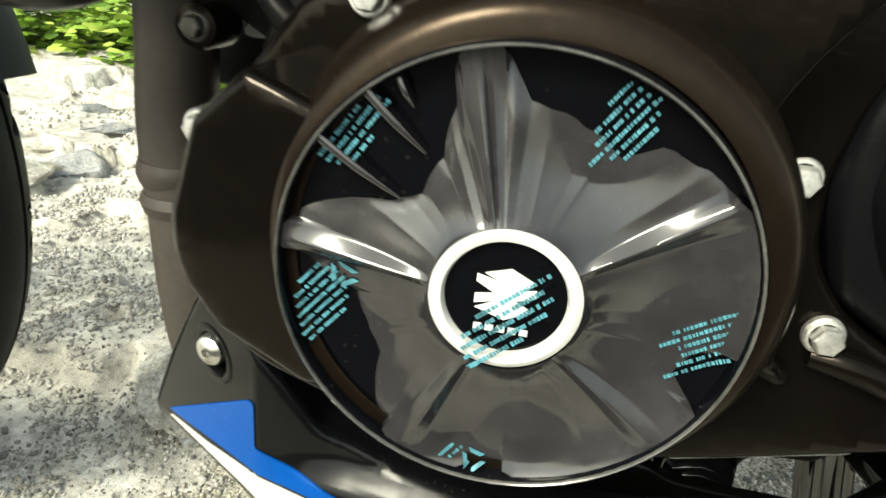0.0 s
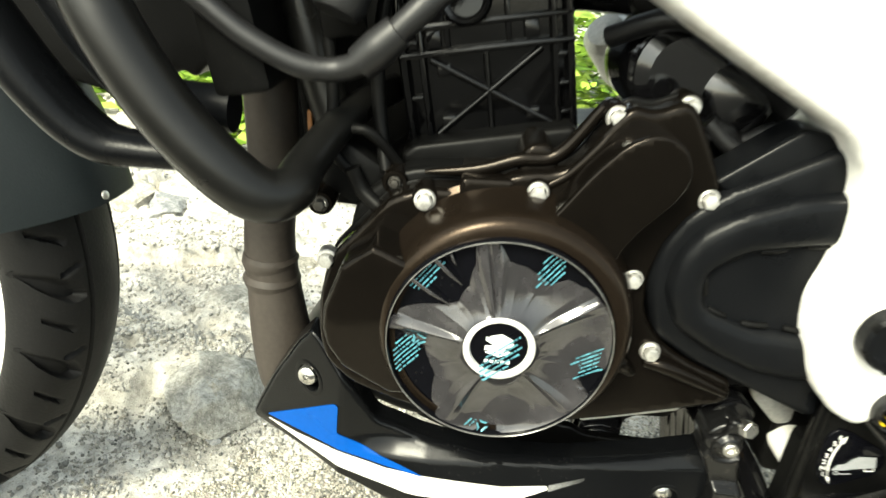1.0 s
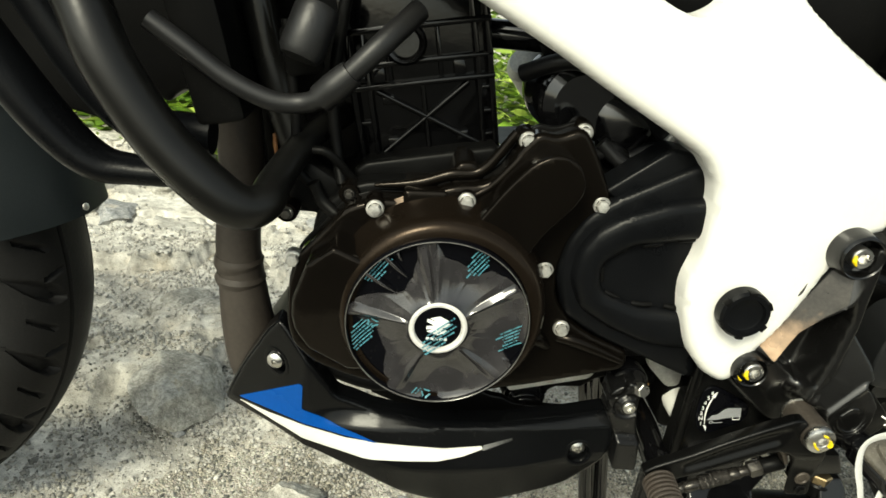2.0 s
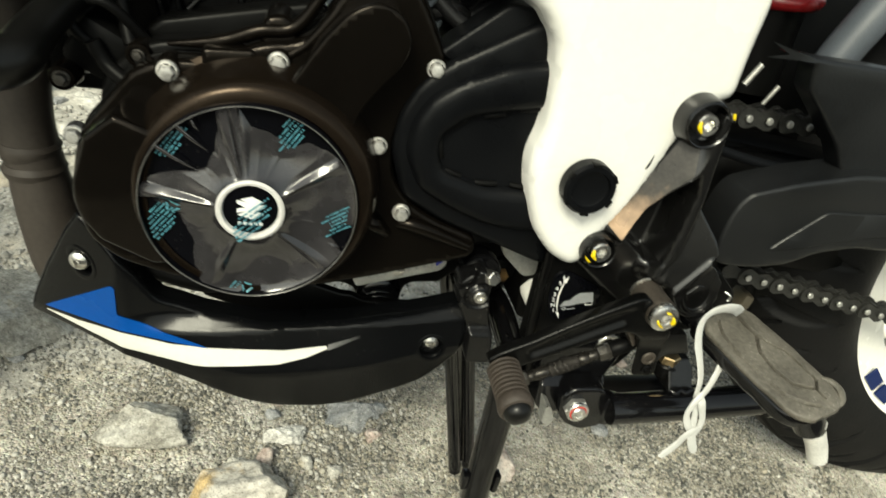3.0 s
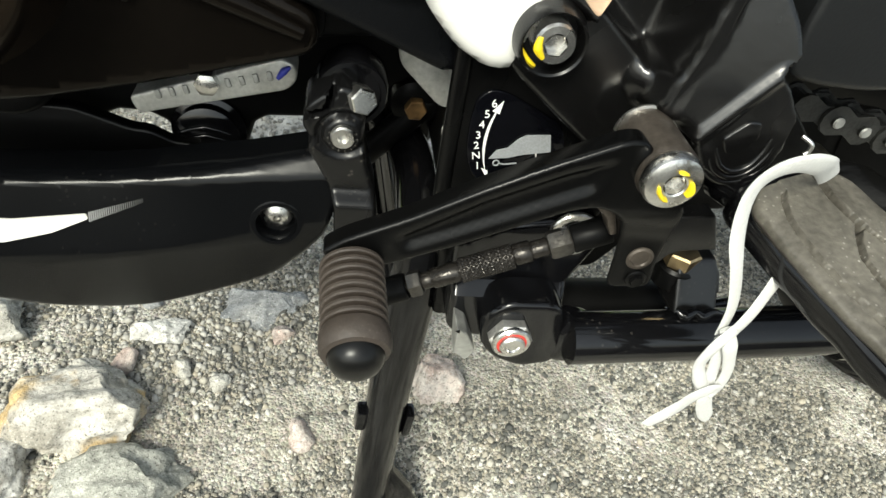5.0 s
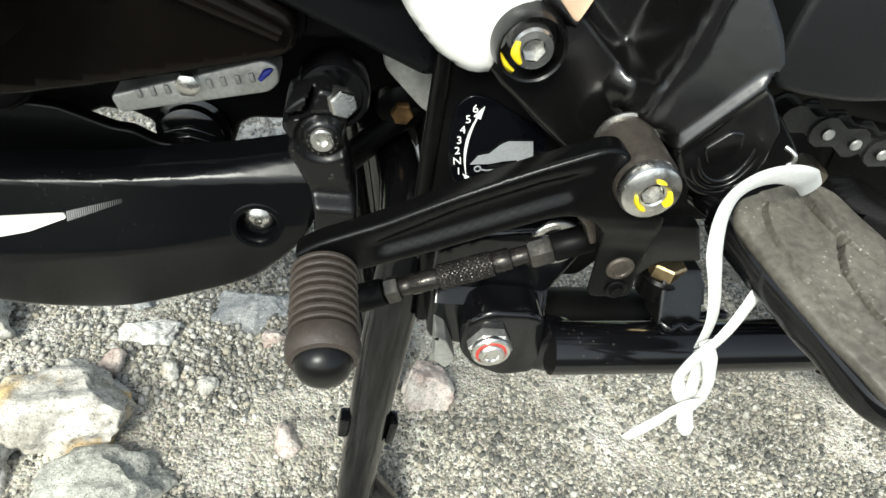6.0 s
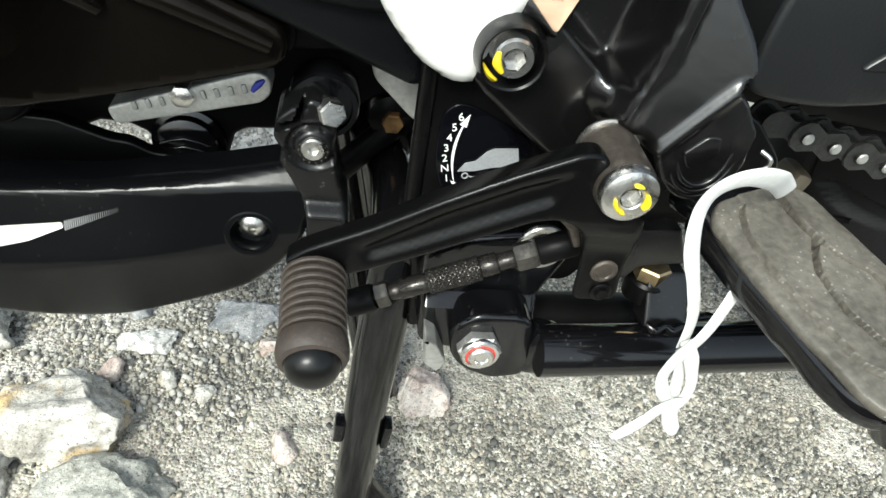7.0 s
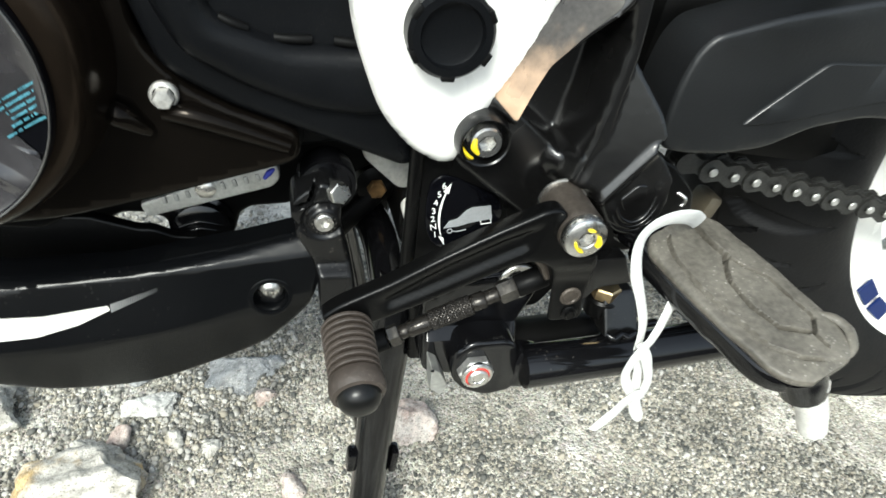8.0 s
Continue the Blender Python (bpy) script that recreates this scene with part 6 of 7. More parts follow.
part("nut_rim", lathe([(0.0082, -0.001), (0.0082, 0.0008), (0.0076, 0.0016), (0.0064, 0.0016), (0.006, 0.0006), (0, 0.0006)], (0.2256, -0.0168, 0.2272), n=36), M_STEEL, pivot)
part("paint_ring", lathe([(0.0062, 0.0), (0.0062, 0.0012), (0.0056, 0.0014), (0, 0.0014)], (0.2256, -0.0168, 0.2272), n=36), M_RED, pivot, "red paint ring")
part("bolt_end", lathe([(0.0054, 0.0), (0.0054, 0.0026), (0.0046, 0.0034), (0.003, 0.0034), (0.0026, 0.0026), (0, 0.0026)], (0.2256, -0.0168, 0.2272), n=32), M_STEEL, pivot)
part("stand_cheek", block((0.2535, -0.006, 0.221), (0.014, 0.012, 0.026), (0, 12, 0), 0.003), M_STEEL_BLACK, pivot)
side = part("side_stand", tube([(0.252, -0.012, 0.225), (0.3, -0.012, 0.2285), (0.36, -0.012, 0.2335), (0.392, -0.012, 0.2362), (0.398, -0.012, 0.237), (0.43, -0.012, 0.241)], [0.0115, 0.0115, 0.0115, 0.0112, 0.0055, 0.004], 18), M_STEEL_BLACK, bike, "gloss black side stand folded back under the footpeg")
part("weld_collar", tube([(0.378, -0.012, 0.2328), (0.384, -0.012, 0.2334), (0.39, -0.012, 0.234)], [0.0125, 0.0128, 0.0122], 18, 2), M_STEEL_BLACK, side)
part("stand_rail", tube([(0.248, 0.03, 0.2), (0.29, 0.03, 0.2028), (0.332, 0.03, 0.2045)], 0.0138, 14), M_DULL, bike)
part("cheek_tip", relief(rounded([(0.203, 0.2295), (0.208, 0.226), (0.2145, 0.2115), (0.213, 0.2035), (0.2055, 0.2085)], 0.001), lambda x, z: -0.006 - 0.25 * (z - 0.2), 0.0, 0.001, 0.02), M_STAMP, pivot)
part("stop_block", relief(rounded([(0.2972, 0.236), (0.317, 0.237), (0.3158, 0.255), (0.313, 0.2605), (0.2975, 0.2595), (0.296, 0.2575)], 0.0015), lambda x, z: -0.0065 + 0.6 * (z - 0.244), 0.022, 0.0016, 0.006), M_BRACKET, bike, "satin black stop block welded on the side stand")
part("block_facet", relief(rounded([(0.3115, 0.2475), (0.3172, 0.247), (0.3158, 0.2555), (0.3115, 0.258)], 0.001), lambda x, z: -0.0069 + 0.6 * (z - 0.244) + 0.12 * (x - 0.309), 0.004, 0.0006, 0.006), M_BRACKET, bike)
part("weld_bead", tube([(0.2965, -0.0105, 0.2425), (0.3, -0.0125, 0.2412), (0.3045, -0.0115, 0.2428), (0.308, -0.0125, 0.2415), (0.3125, -0.0115, 0.243), (0.3175, -0.0115, 0.242)], [0.0012, 0.0024, 0.0016, 0.0024, 0.0018, 0.001], 10, 5), M_STEEL_BLACK, bike)
put("brass_nut", hexagon(0.0081, 0.0066, M_BRASS, "brass_nut"), pose(0.2995, 0.0075, 0.2545, 0, 0, 27), bike, "pale bronze-coloured nut")
part("nut_flange", lathe([(0.0088, -0.006), (0.0092, 0), (0.0092, 0.0035), (0.008, 0.0048), (0, 0.0048)], (0.2995, 0.0075, 0.2495), (0, 0, 1), 24), M_LOBE, bike)
part("stop_rod", tube([(0.31, 0.012, 0.2165), (0.345, 0.02, 0.2165), (0.352, 0.021, 0.2162), (0.355, 0.0215, 0.216)], [0.0034, 0.0034, 0.003, 0.0015], 12), M_STEEL_BLACK, bike)

# -- footpeg --
P0, P1 = V((0.3025, -0.0265, 0.3195)), V((0.3265, -0.0975, 0.309))
pd = (P1 - P0).normalized()
pw = V((0.034, 0.007, 0.003)).normalized()
pw = (pw - pd * pw.dot(pd)).normalized()
pu = pw.cross(pd)
pu = pu if pu.z > 0 else -pu


def peg_body(scale, u0, u1, lift, thick):
    """A long rounded block along the peg, wider in the middle, with softened edges."""
    bm = bmesh.new()
    rings = []
    for s in np.linspace(0, 1, 41):
        half = 0.0178 * (0.84 + 0.18 * math.sin(math.pi * min(1, s * 0.75 + 0.15))) * scale
        half *= math.sqrt(1 - 0.72 * max(0.0, (s - 0.82) / 0.18) ** 2.4) * (1 - 0.1 * max(0.0, 1 - s / 0.06) ** 2)
        c = P0 + (P1 - P0) * (u0 + (u1 - u0) * s) + pu * lift
        h = thick * (1 - 0.25 * s) * (1 - 0.3 * max(0.0, (s - 0.93) / 0.07) ** 2)
        ring = []
        for j in range(32):
            a = 2 * math.pi * j / 32
            cx, cy = math.cos(a), math.sin(a)
            q = c + pw * half * math.copysign(abs(cx) ** 0.55, cx) + pu * h * math.copysign(abs(cy) ** 0.5, cy)
            ring.append(bm.verts.new(q + pu * 0.0007 * noise.noise(q * 90) * s + pw * 0.0011 * noise.noise(q * 70 + V((3, 1, 2))) * s))
        rings.append(ring)
    for a, b in zip(rings, rings[1:]):
        for j in range(32):
            bm.faces.new((a[j], a[(j + 1) % 32], b[(j + 1) % 32], b[j]))
    bm.faces.new(rings[0][::-1])
    bm.faces.new(rings[-1])
    return bm


peg = part("footpeg", peg_body(1.16, -0.13, 1.0, -0.012, 0.0085), M_STEEL_BLACK, bike, "rider's footpeg with a dusty worn rubber pad")
# grooves cut in the pad: places along and across it, half width, depth
PAD_CUTS = (
    (((-0.06, 0.52), (0.1, 0.36), (0.2, 0.36), (0.27, 0.42)), 0.0017, 0.0042),
    (((0.27, 0.42), (0.377, 0.57), (0.483, 0.87), (0.585, 0.87), (0.7, 0.87), (0.784, 0.9), (0.862, 0.446), (0.943, 0.42)), 0.0009, 0.003),
    (((0.26, 0.35), (0.33, -0.02), (0.41, -0.33), (0.591, -0.49), (0.75, -0.29), (0.837, 0.32)), 0.0012, 0.0036),
    (((0.0, -0.62), (0.05, -0.85), (0.143, -1.1), (0.37, -1.24), (0.59, -1.17), (0.8, -1.04), (0.926, -0.53), (0.985, -0.04)), 0.0007, 0.0018),
)


def pad_body():
    """The rubber pad: softened edges, a raised plate and grooves cut into its top."""
    ns, nu, nb = 230, 120, 20
    length = (P1 - P0).length
    s = np.linspace(0, 1, ns)[:, None]
    u = np.concatenate([np.linspace(-1, 1, nu), np.linspace(1, -1, nb + 2)[1:-1]])[None, :]
    up = np.concatenate([np.ones(nu), -np.ones(nb)])[None, :]
    half = 0.0178 * (0.84 + 0.18 * np.sin(math.pi * np.minimum(1, s * 0.75 + 0.15))) * 1.27
    half = half * np.sqrt(1 - 0.72 * np.clip((s - 0.82) / 0.18, 0, 1) ** 2.4) * (1 - 0.25 * np.clip(1 - s / 0.1, 0, 1) ** 2)
    thick = 0.0046 * (1 - 0.25 * s) * (1 - 0.3 * np.clip((s - 0.93) / 0.07, 0, 1) ** 2)
    along_ = (-0.055 + 1.105 * s) + 0 * u
    across = half * u
    level = -0.0035 + up * thick * (1 - np.abs(u) ** 3.6) ** 0.25
    w = across / 0.0145
    edge = np.interp(along_, [-0.1, 0.0, 0.143, 0.37, 0.59, 0.8, 0.926, 0.985, 1.05], [-0.5, -0.66, -1.12, -1.26, -1.19, -1.06, -0.55, 0.0, 0.6])
    level = level + np.where(up > 0, 0.0011 * step_((w - edge) * 0.0145, -0.0004, 0.0009) * (1 - step_(np.abs(u), 0.9, 0.99)), 0)
    for pts_, wide, deep in PAD_CUTS:
        line_ = [(x * length, q * 0.0145) for x, q in pts_]
        d = np.minimum.reduce([capsule(along_ * length, across, a, b) for a, b in zip(line_, line_[1:])])
        level = level - np.where(up > 0, deep * (1 - step_(d, wide * 0.75, wide * 1.08)), 0)
    level = level - np.where(up > 0, 0.0005 * (1 - step_(np.abs(swell(along_ * 4, w * 0.7, 3)), 0.0, 0.9)), 0)
    bm = bmesh.new()
    n = nu + nb
    rows = []
    for i in range(ns):
        row = []
        for j in range(n):
            q = P0 + pd * float(along_[i, j]) * length + pw * float(across[i, j]) + pu * float(level[i, j])
            q += pu * 0.0004 * noise.noise(q * 110) + pw * 0.0009 * noise.noise(q * 70 + V((3, 1, 2))) * float(s[i, 0])
            row.append(bm.verts.new(q))
        rows.append(row)
    for a, b in zip(rows, rows[1:]):
        for j in range(n):
            bm.faces.new((a[j], a[(j + 1) % n], b[(j + 1) % n], b[j]))
    bm.faces.new(rows[0][::-1])
    bm.faces.new(rows[-1])
    return bm


pad = part("peg_rubber", pad_body(), M_RUBBER, peg, "dusty worn rubber pad", 60)
part("pad_flap", tube([P0 + (P1 - P0) * s + pw * 0.0145 * w + pu * k for s, w, k in ((0.76, 1.15, -0.0005), (0.84, 1.42, 0.0008), (0.93, 1.46, 0.0004), (1.0, 1.2, -0.001), (1.03, 0.85, -0.002))], [0.001, 0.0022, 0.0024, 0.0022, 0.001], 10, 6, flat=0.7, up=tuple(pu)), M_RUBBER, pad, "torn flap at the pad's outer end")
part("peg_tip", tube([(0.328, -0.095, 0.295), (0.331, -0.0955, 0.289), (0.34, -0.0955, 0.276), (0.346, -0.0955, 0.265)], [0.0078, 0.0068, 0.0062, 0.006], 8, 3), M_TIP, peg, "bright feeler bolt under the peg tip")
part("tip_boss", tube([(0.322, -0.0925, 0.301), (0.3245, -0.0935, 0.297), (0.3285, -0.0945, 0.29)], [0.0105, 0.0098, 0.009], 18, 3), M_STEEL_BLACK, peg)
part("peg_hinge", tube([(0.296, 0.004, 0.302), (0.301, -0.012, 0.304), (0.307, -0.03, 0.306)], 0.009, 16, 3), M_STEEL_BLACK, peg)
part("split_pin", tube([(0.3015, -0.0155, 0.3325), (0.3042, -0.018, 0.3312), (0.3047, -0.018, 0.3285), (0.3035, -0.018, 0.327)], 0.0008, 8, 4), M_STEEL, peg)

# -- swingarm, chain, rear wheel --
SW = [(0.2965, 0.3455), (0.295, 0.359), (0.2955, 0.374), (0.2985, 0.388), (0.304, 0.3965), (0.334, 0.4065), (0.377, 0.4155), (0.44, 0.417), (0.7, 0.4), (0.7, 0.33), (0.46, 0.36), (0.4, 0.362), (0.373, 0.3565), (0.352, 0.346), (0.329, 0.3425), (0.309, 0.343)]


def swing_height(x, z):
    return 0.02 * step_(x, 0.42, 0.7) - 0.0015 * step_(z, 0.385, 0.405)


part("swingarm_guard", relief(rounded(SW, 0.006), swing_height, 0.03, 0.0025, 0.006), M_SWINGP, bike, "matt black moulded guard over the swingarm")
part("guard_recess", relief(rounded([(0.3315, 0.3575), (0.3395, 0.3655), (0.3645, 0.3885), (0.395, 0.389), (0.5, 0.392), (0.5, 0.372), (0.41, 0.372), (0.3585, 0.3605), (0.3445, 0.3585)], 0.004), lambda x, z: -0.0014 + 0.02 * step_(x, 0.42, 0.7), 0.012, 0.001, 0.02, 0.0026), M_SWINGP, bike)
part("swingarm", block((0.56, 0.07, 0.36), (0.5, 0.03, 0.05), (0, 4, 0), 0.008), M_DULL, bike)
part("chain_rub_strip", tube([(0.285, 0.032, 0.414), (0.32, 0.032, 0.407), (0.36, 0.032, 0.402), (0.42, 0.035, 0.4)], 0.0035, 8), M_PLASTIC, bike)
part("chain_case_panel", relief(rounded([(0.301, 0.4805), (0.3185, 0.4775), (0.3225, 0.461), (0.3395, 0.4465), (0.36, 0.428), (0.37, 0.4135), (0.376, 0.406), (0.44, 0.405), (0.65, 0.395), (0.65, 0.468), (0.366, 0.4795)], 0.004), lambda x, z: 0.011 + 0.02 * step_(x, 0.42, 0.7), 0.028, 0.0028, 0.01), M_SWINGP, bike, "dark grey plastic panel over the chain")
part("subframe_panel", block((0.37, 0.21, 0.575), (0.26, 0.03, 0.19), (0, 0, 0), 0.01), M_DULL, bike)
part("seat_rail", tube([(0.26, 0.05, 0.6), (0.36, 0.06, 0.55), (0.5, 0.07, 0.56)], 0.012, 12), M_DULL, bike)
part("shock_spring", tube([(0.37 + 0.028 * math.cos(t * 0.7), 0.14 + 0.028 * math.sin(t * 0.7), 0.46 + 0.0016 * t) for t in range(20, 46)], 0.006, 8, 2), M_REDSPRING, bike, "red coil spring of the rear shock")
part("shock_body", tube([(0.37, 0.14, 0.43), (0.37, 0.14, 0.6)], 0.024, 14, 2), M_DULL, bike)
part("spring_seat", lathe([(0, 0), (0.04, 0), (0.04, 0.03), (0, 0.03)], (0.37, 0.14, 0.535), (0, 0, 1), 28), M_DULL, bike)
part("rear_dark_panel", block((0.37, 0.15, 0.435), (0.2, 0.03, 0.15), (0, 0, 0), 0.01), M_DULL, bike)
part("swingarm_root", block((0.385, 0.1, 0.352), (0.22, 0.05, 0.1), (0, 6, 0), 0.01), M_DULL, bike)
part("stand_mount", relief(rounded([(0.196, 0.222), (0.196, 0.3), (0.296, 0.3), (0.3, 0.272), (0.293, 0.245), (0.278, 0.222)], 0.005), lambda x, z: 0.036 + 0 * x, 0.05, 0.003, 0.03), M_DULL, bike)
part("gearbox_rear", block((0.191, 0.14, 0.29), (0.026, 0.05, 0.13), (0, 0, 0), 0.01), M_DULL, bike)
part("frame_lug", lathe([(0.0125, -0.03), (0.0125, 0.0), (0.011, 0.003), (0, 0.004)], (0.2125, 0.06, 0.2685), n=32), M_WHITE, bike, "white painted end of the lower frame")
part("tan_bush", block((0.398, 0.075, 0.268), (0.011, 0.02, 0.018), (0, 15, 0), 0.004), M_BUSH, bike, "tan bush behind the chain")
part("paint_mark", block((0.2025, 0.02, 0.262), (0.003, 0.002, 0.003), (0, 0, 0), 0.0008), M_YELLOW, bike, "yellow paint")
for (x0, z0), (x1, z1), r in (((0.32, 0.4475), (0.3285, 0.462), 0.0021), ((0.3385, 0.4325), (0.348, 0.449), 0.0016)):
    part("cable", tube([(x0, 0.07, z0), (x1, 0.071, z1)], r, 8, 2), M_STAMP, bike, "bare metal cable sleeve")
part("inner_fender", tube([(0.379, 0.072, 0.455), (0.386, 0.072, 0.478), (0.4, 0.072, 0.508), (0.43, 0.078, 0.562)], [0.014, 0.0135, 0.0135, 0.016], 18), M_INNER, bike, "plastic inner fender behind the chain panel, sky reflection in its colour")


def chain_plate(w, y0, y1, bm):
    pts = []
    p = 0.015875
    for cx, base in ((0.0, 90), (p, -90)):
        for k in range(7):
            a = radians(base + 30 * k)
            pts.append((cx + w * math.cos(a), w * math.sin(a)))
    out = pts[:7] + [(p * 0.5, -w * 0.62)] + pts[7:] + [(p * 0.5, w * 0.62)]
    r0 = [bm.verts.new((x, y0, z)) for x, z in out]
    r1 = [bm.verts.new((x, y1, z)) for x, z in out]
    bm.faces.new(r0)
    bm.faces.new(r1[::-1])
    for j in range(len(out)):
        k = (j + 1) % len(out)
        bm.faces.new((r0[j], r1[j], r1[k], r0[k]))


def link_mesh(outer):
    bm = bmesh.new()
    if outer:
        chain_plate(0.0074, -0.0085, -0.0068, bm)
        chain_plate(0.0074, 0.0068, 0.0085, bm)
        for x in (0, 0.015875):
            lathe([(0.0027, -0.0098), (0.0027, 0.0102), (0.0021, 0.011), (0, 0.0111)], (x, 0, 0), (0, -1, 0), 12, bm)
    else:
        chain_plate(0.0066, -0.0064, -0.0046, bm)
        chain_plate(0.0066, 0.0046, 0.0064, bm)
        for x in (0, 0.015875):
            lathe([(0.0048, -0.0046), (0.0048, 0.0046)], (x, 0, 0), (0, -1, 0), 12, bm)
    me = finish(bm, "chain_link", M_CHAIN, 30)
    me.materials.append(M_STAMP)
    for f in me.polygons:
        if f.center.y < -0.0086:
            f.material_index = 1
    return me


chain = part("drive_chain", tube([(0.3, 0.058, 0.431), (0.5, 0.06, 0.427)], 0.002, 6, 2), M_CHAIN, bike, "dark oiled drive chain")
LINKS = (link_mesh(True), link_mesh(False))
for (x0, z0), (x1, z1), n_, first in (((0.284, 0.432), (0.6, 0.422), 16, 0), ((0.3484, 0.314), (0.6, 0.2589), 16, 1)):
    ang = math.degrees(math.atan2(z1 - z0, x1 - x0))
    for k in range(n_):
        d = 0.0161 * k
        level = 0.049 if first else 0.056
        put("chain_link", LINKS[(k + first) % 2], pose(x0 + d * math.cos(radians(ang)), level, z0 + d * math.sin(radians(ang)), 0, -ang, 0), chain)
part("front_sprocket", lathe([(0.0, -0.004), (0.036, -0.004), (0.036, 0.004), (0, 0.004)], (0.27, 0.058, 0.37), n=28), M_DARKSTEEL, bike)
part("swingarm_pivot_plate", relief(rounded([(0.24, 0.42), (0.285, 0.43), (0.3, 0.36), (0.34, 0.32), (0.35, 0.27), (0.3, 0.24), (0.2, 0.24), (0.2, 0.33)], 0.01), lambda x, z: 0.075 + 0 * x, 0.19, 0.003, 0.03), M_DULL, bike)


def tyre_mesh(R, half, section, grooves, name, nu=1200, nv=88):
    """A tyre with a curved tread cut by sweeping grooves that end at a line beside the crown."""
    a = np.linspace(0, 2 * math.pi, nu, endpoint=False)[:, None]
    v = np.linspace(-1, 1, nv + 1)[None, :]
    ph = v * math.radians(118)
    w = np.abs(v)
    turn_ = a * grooves / (2 * math.pi) + np.where(v < 0, 0.5, 0.0)
    t = (turn_ - 0.8 * w ** 0.7) % 1
    t = np.minimum(t, 1 - t)
    wide = 0.13 * step_(w, 0.22, 0.36) * (1 - 0.75 * step_(w, 0.45, 0.8)) + 1e-6
    main = (1 - step_(t / wide, 0.55, 1.0)) * step_(w, 0.25, 0.265) * (1 - step_(w, 0.76, 0.8))
    t2 = (turn_ - 0.8 * w ** 0.7 + 0.45) % 1
    t2 = np.minimum(t2, 1 - t2)
    short = (1 - step_(t2, 0.018, 0.034)) * step_(w, 0.34, 0.37) * (1 - step_(w, 0.58, 0.62))
    t3 = (turn_ + 0.5 * w + 0.2) % 1
    t3 = np.minimum(t3, 1 - t3)
    link_ = (1 - step_(t3, 0.018, 0.034)) * step_(w, 0.25, 0.28) * (1 - step_(w, 0.4, 0.43))
    line = step_(w, 0.185, 0.195) * (1 - step_(w, 0.215, 0.225))
    fine_ = ((w > 0.685) & (w < 0.7)) | ((w > 0.82) & (w < 0.835))
    r = R - section * (1 - np.cos(ph)) * 0.62 - np.maximum.reduce([0.009 * main, 0.005 * short, 0.005 * link_, 0.005 * line + 0 * main, 0.001 * fine_ + 0 * main])
    y = np.broadcast_to(half * np.sin(ph), r.shape)
    co = np.stack([r * np.cos(a), y, r * np.sin(a)], -1).reshape(-1, 3)
    i = np.arange(nu)[:, None] * (nv + 1)
    k = (np.arange(1, nu + 1)[:, None] % nu) * (nv + 1)
    j = np.arange(nv)[None, :]
    quads = np.stack([i + j, i + j + 1, k + j + 1, k + j], -1).reshape(-1, 4)
    me = bpy.data.meshes.new(name)
    me.from_pydata(co.tolist(), [], quads.tolist())
    me.materials.append(M_TYRE)
    me.polygons.foreach_set("use_smooth", [True] * len(me.polygons))
    me.set_sharp_from_angle(angle=radians(50))
    return me


def wheel(name, at, R, half, section, rim_material, label, grooves):
    hub_ = part(name, lathe([(0.0, -0.05), (0.03, -0.05), (0.034, -0.04), (0.03, 0.0), (0.034, 0.04), (0.03, 0.05), (0, 0.05)], at, n=28), rim_material, bike, label)
    tyre = part("tyre", tyre_mesh(R, half, section, grooves, "tyre"), None, hub_, "black road tyre with slanting grooves")
    tyre.matrix_basis = Matrix.Translation(at)
    ri = R - section * 0.92
    part("rim", lathe([(ri - 0.036, -half * 0.66), (ri + 0.006, -half * 0.82), (ri + 0.008, -half * 0.74), (ri - 0.008, -half * 0.5), (ri - 0.018, 0), (ri - 0.008, half * 0.5), (ri + 0.008, half * 0.74), (ri + 0.006, half * 0.82), (ri - 0.036, half * 0.66), (ri - 0.04, 0), (ri - 0.036, -half * 0.66)], at, n=72), rim_material, hub_)
    for k in range(10):
        a = 2 * math.pi * k / 10 + 0.2
        d = V((math.cos(a), 0, math.sin(a)))
        part("spoke", tube([V(at) + d * 0.028, V(at) + d * 0.1 + V((0, -0.006, 0)), V(at) + d * (ri - 0.02)], [0.011, 0.009, 0.012], 10, 4), rim_material, hub_)
    return hub_


front = wheel("front_wheel", (-0.5885, 0.165, 0.294), 0.294, 0.05, 0.062, M_RIMWHITE, "white front wheel with a grooved road tyre", 24)
rear = wheel("rear_wheel", (0.738, 0.135, 0.312), 0.312, 0.064, 0.112, M_RIMWHITE, "white rear wheel with a blue rim sticker", 26)
for k, (a0, a1) in enumerate(((222, 229), (231, 238))):
    pl = [(0.738 + r * math.cos(radians(a)), 0.312 + r * math.sin(radians(a))) for r, a in ((0.19, a0), (0.204, a0 + 1), (0.204, a1 + 1), (0.19, a1))]
    part("rim_sticker", flat_shape([pl], 0.085, 0.002), M_NAVY, rear, "dark blue sticker")

# front fender
def fender():
    bm = bmesh.new()
    rows = []
    for i in range(41):
        a = radians(10.8 + i * 3.2)
        row = []
        for j in range(17):
            v = -1 + 2 * j / 16
            r = 0.314 - 0.062 * abs(v) ** 2.6
            lift = radians(0.6) * (1 - abs(v) ** 1.5) * max(0, 1 - i / 5)
            row.append(bm.verts.new((-0.5835 + r * math.cos(a + lift), 0.165 + 0.066 * v, 0.294 + r * math.sin(a + lift))))
        rows.append(row)
    for p, q in zip(rows, rows[1:]):
        for j in range(16):
            bm.faces.new((p[j], p[j + 1], q[j + 1], q[j]))
    bmesh.ops.solidify(bm, geom=bm.faces[:], thickness=0.003)
    return bm


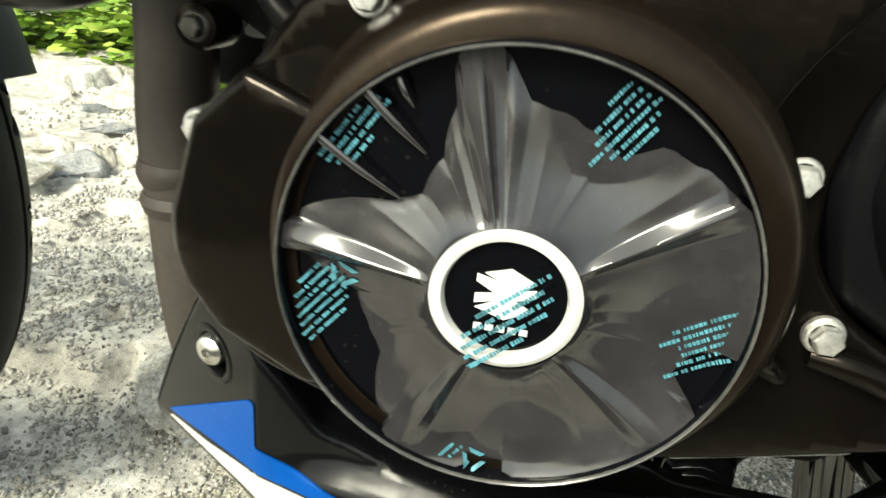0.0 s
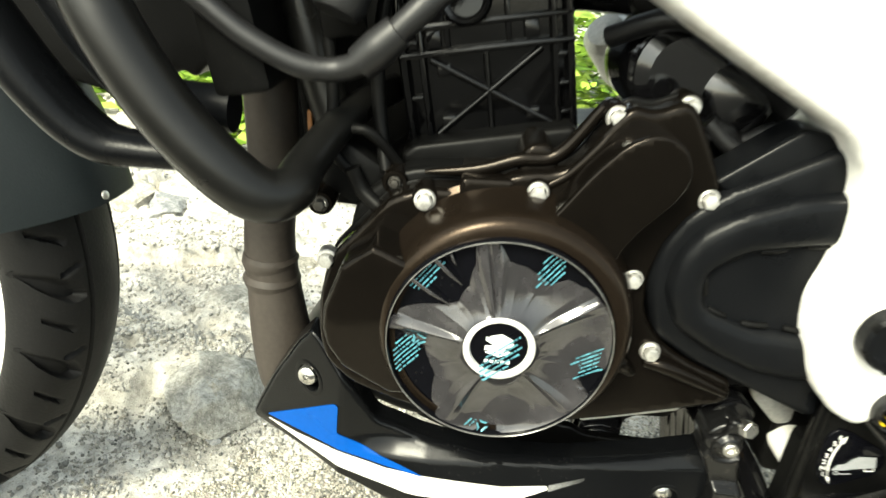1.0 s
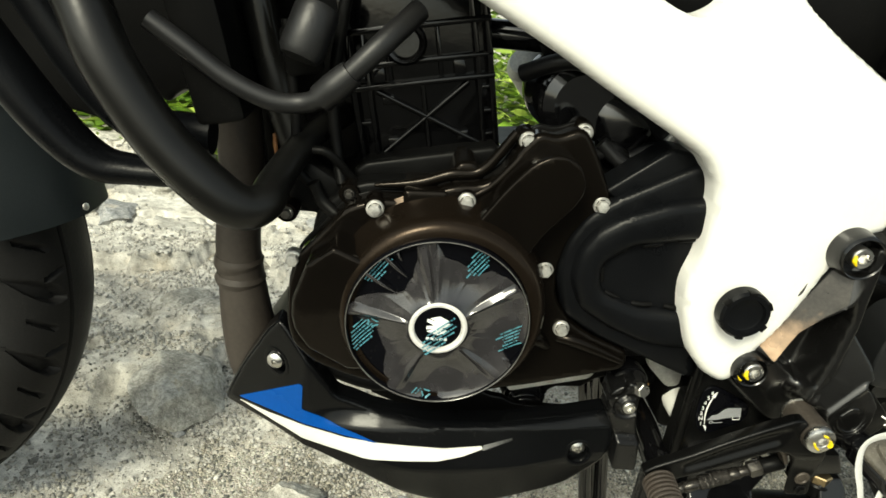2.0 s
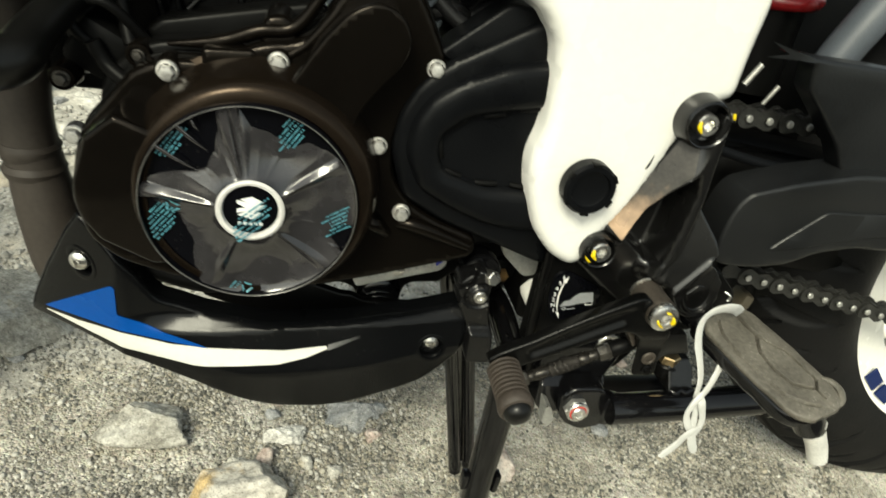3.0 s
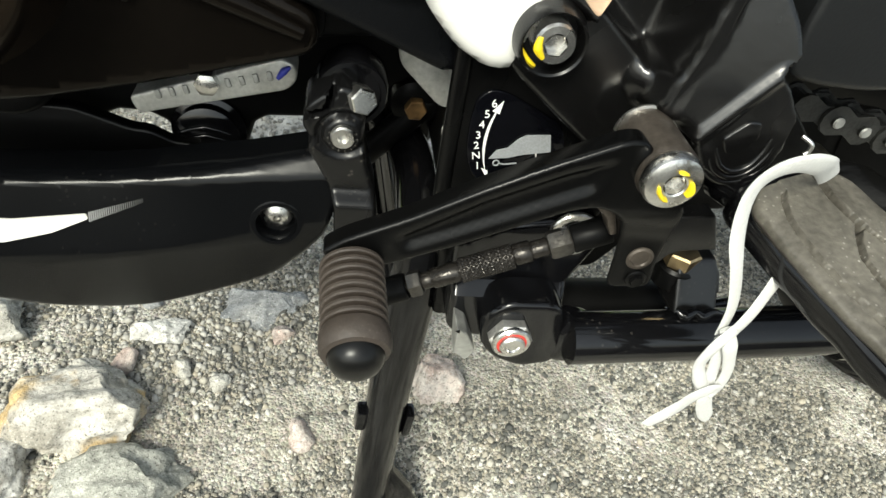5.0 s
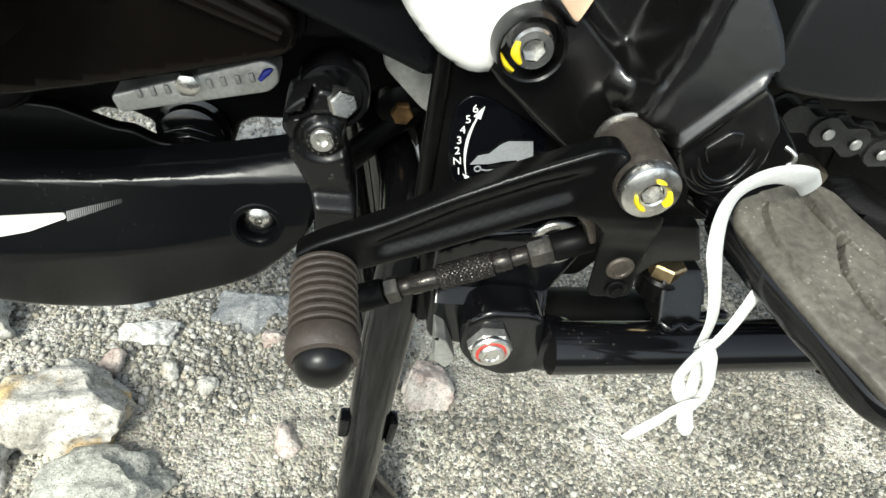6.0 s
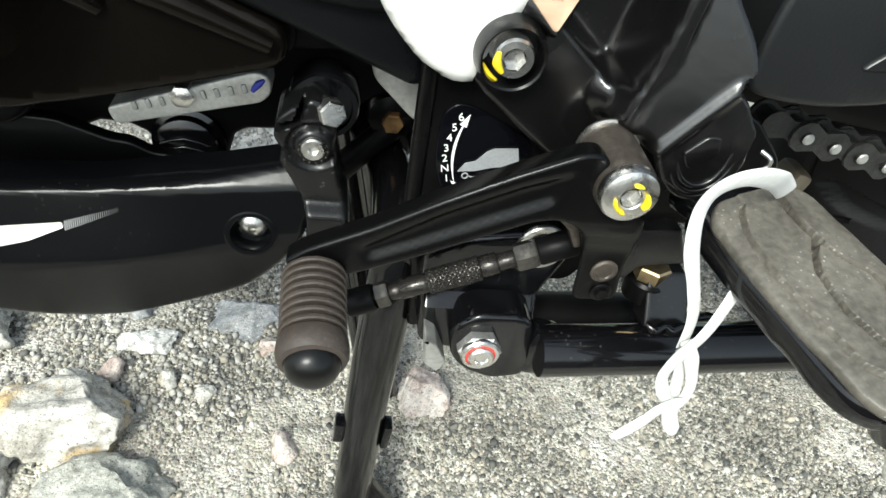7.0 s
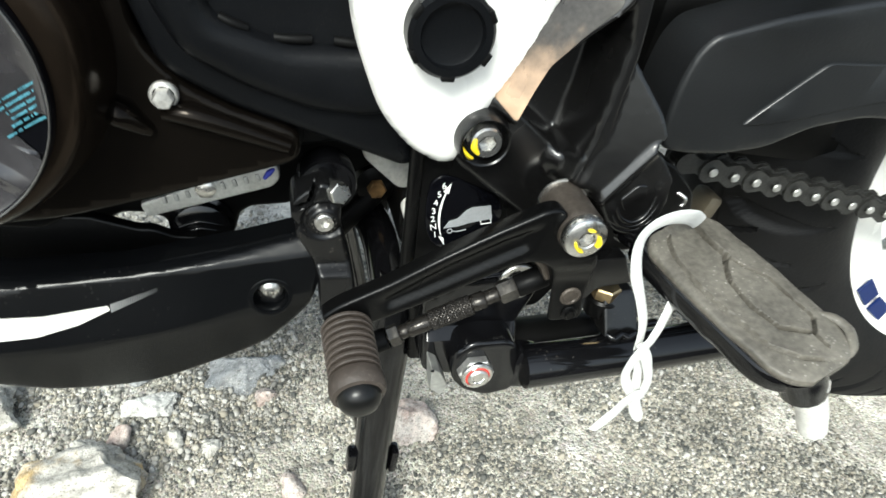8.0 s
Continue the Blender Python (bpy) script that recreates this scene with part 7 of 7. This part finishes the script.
fend = part("front_fender", fender(), M_FENDER, bike, "dark grey plastic front fender")
part("fender_rivet", lathe([(0.003, 0), (0.003, 0.001), (0.0015, 0.002), (0, 0.002)], (-0.2772, 0.1415, 0.3625), (0.95, -0.25, 0.2), 16), M_ZINC, fend)

# -- cloth strip tied to the footpeg --
def strip(pts, w=0.0042, flat=0.22):
    return tube(pts, w, 12, 6, flat=flat, up=(0, 1, 0))


rib = thing("cloth_strip", (0.283, -0.05, 0.3), "white cloth strip tied round the footpeg, ends hanging", "cloth strip")
part("loop", strip([(0.306, -0.03, 0.3265), (0.298, -0.036, 0.3325), (0.288, -0.044, 0.339), (0.277, -0.049, 0.3425), (0.2695, -0.05, 0.3405), (0.2655, -0.05, 0.335), (0.2655, -0.05, 0.327), (0.269, -0.05, 0.3155), (0.2748, -0.0495, 0.304), (0.2805, -0.049, 0.292), (0.2833, -0.049, 0.283), (0.2845, -0.049, 0.272)], [0.0036, 0.0038, 0.004, 0.004, 0.0038, 0.0032, 0.003, 0.0031, 0.0026, 0.0026, 0.0026, 0.0026]), M_RIBBON, rib)
part("loop", strip([(0.3, -0.046, 0.312), (0.2935, -0.0485, 0.301), (0.2912, -0.05, 0.293), (0.289, -0.0515, 0.285), (0.2865, -0.052, 0.277), (0.283, -0.0515, 0.271)], [0.0026, 0.003, 0.0026, 0.0026, 0.0026, 0.0024]), M_RIBBON, rib)
part("knot", strip([(0.286, -0.0525, 0.278), (0.2825, -0.0535, 0.2725), (0.2808, -0.0535, 0.2665), (0.2813, -0.0525, 0.2585), (0.285, -0.0525, 0.2505), (0.289, -0.0525, 0.2445)], [0.0024, 0.0028, 0.0024, 0.0022, 0.0026, 0.002], 0.42), M_RIBBON, rib)
part("knot", strip([(0.2835, -0.0515, 0.277), (0.287, -0.0535, 0.2705), (0.2905, -0.053, 0.2635), (0.2945, -0.052, 0.2545), (0.2955, -0.0515, 0.246), (0.2915, -0.0535, 0.242)], [0.0024, 0.0028, 0.0024, 0.0022, 0.0026, 0.0024], 0.42), M_RIBBON, rib)
part("knot", strip([(0.2845, -0.0505, 0.271), (0.2875, -0.0508, 0.262), (0.2895, -0.0508, 0.254), (0.2915, -0.0515, 0.244)], [0.0022, 0.0022, 0.0024, 0.0024], 0.35), M_RIBBON, rib)
part("tail", strip([(0.2945, -0.0535, 0.246), (0.29, -0.0545, 0.2465), (0.2868, -0.0538, 0.242), (0.286, -0.052, 0.2355), (0.2845, -0.0505, 0.2285), (0.2808, -0.0495, 0.2205), (0.2785, -0.049, 0.216)], [0.0022, 0.0034, 0.0032, 0.0028, 0.0034, 0.0034, 0.0026]), M_RIBBON, rib)
part("tail", strip([(0.288, -0.053, 0.2475), (0.2912, -0.0535, 0.2405), (0.2948, -0.0525, 0.233), (0.299, -0.0515, 0.226), (0.3015, -0.051, 0.2215)], [0.002, 0.003, 0.0032, 0.003, 0.0012]), M_RIBBON, rib)

build_grit()
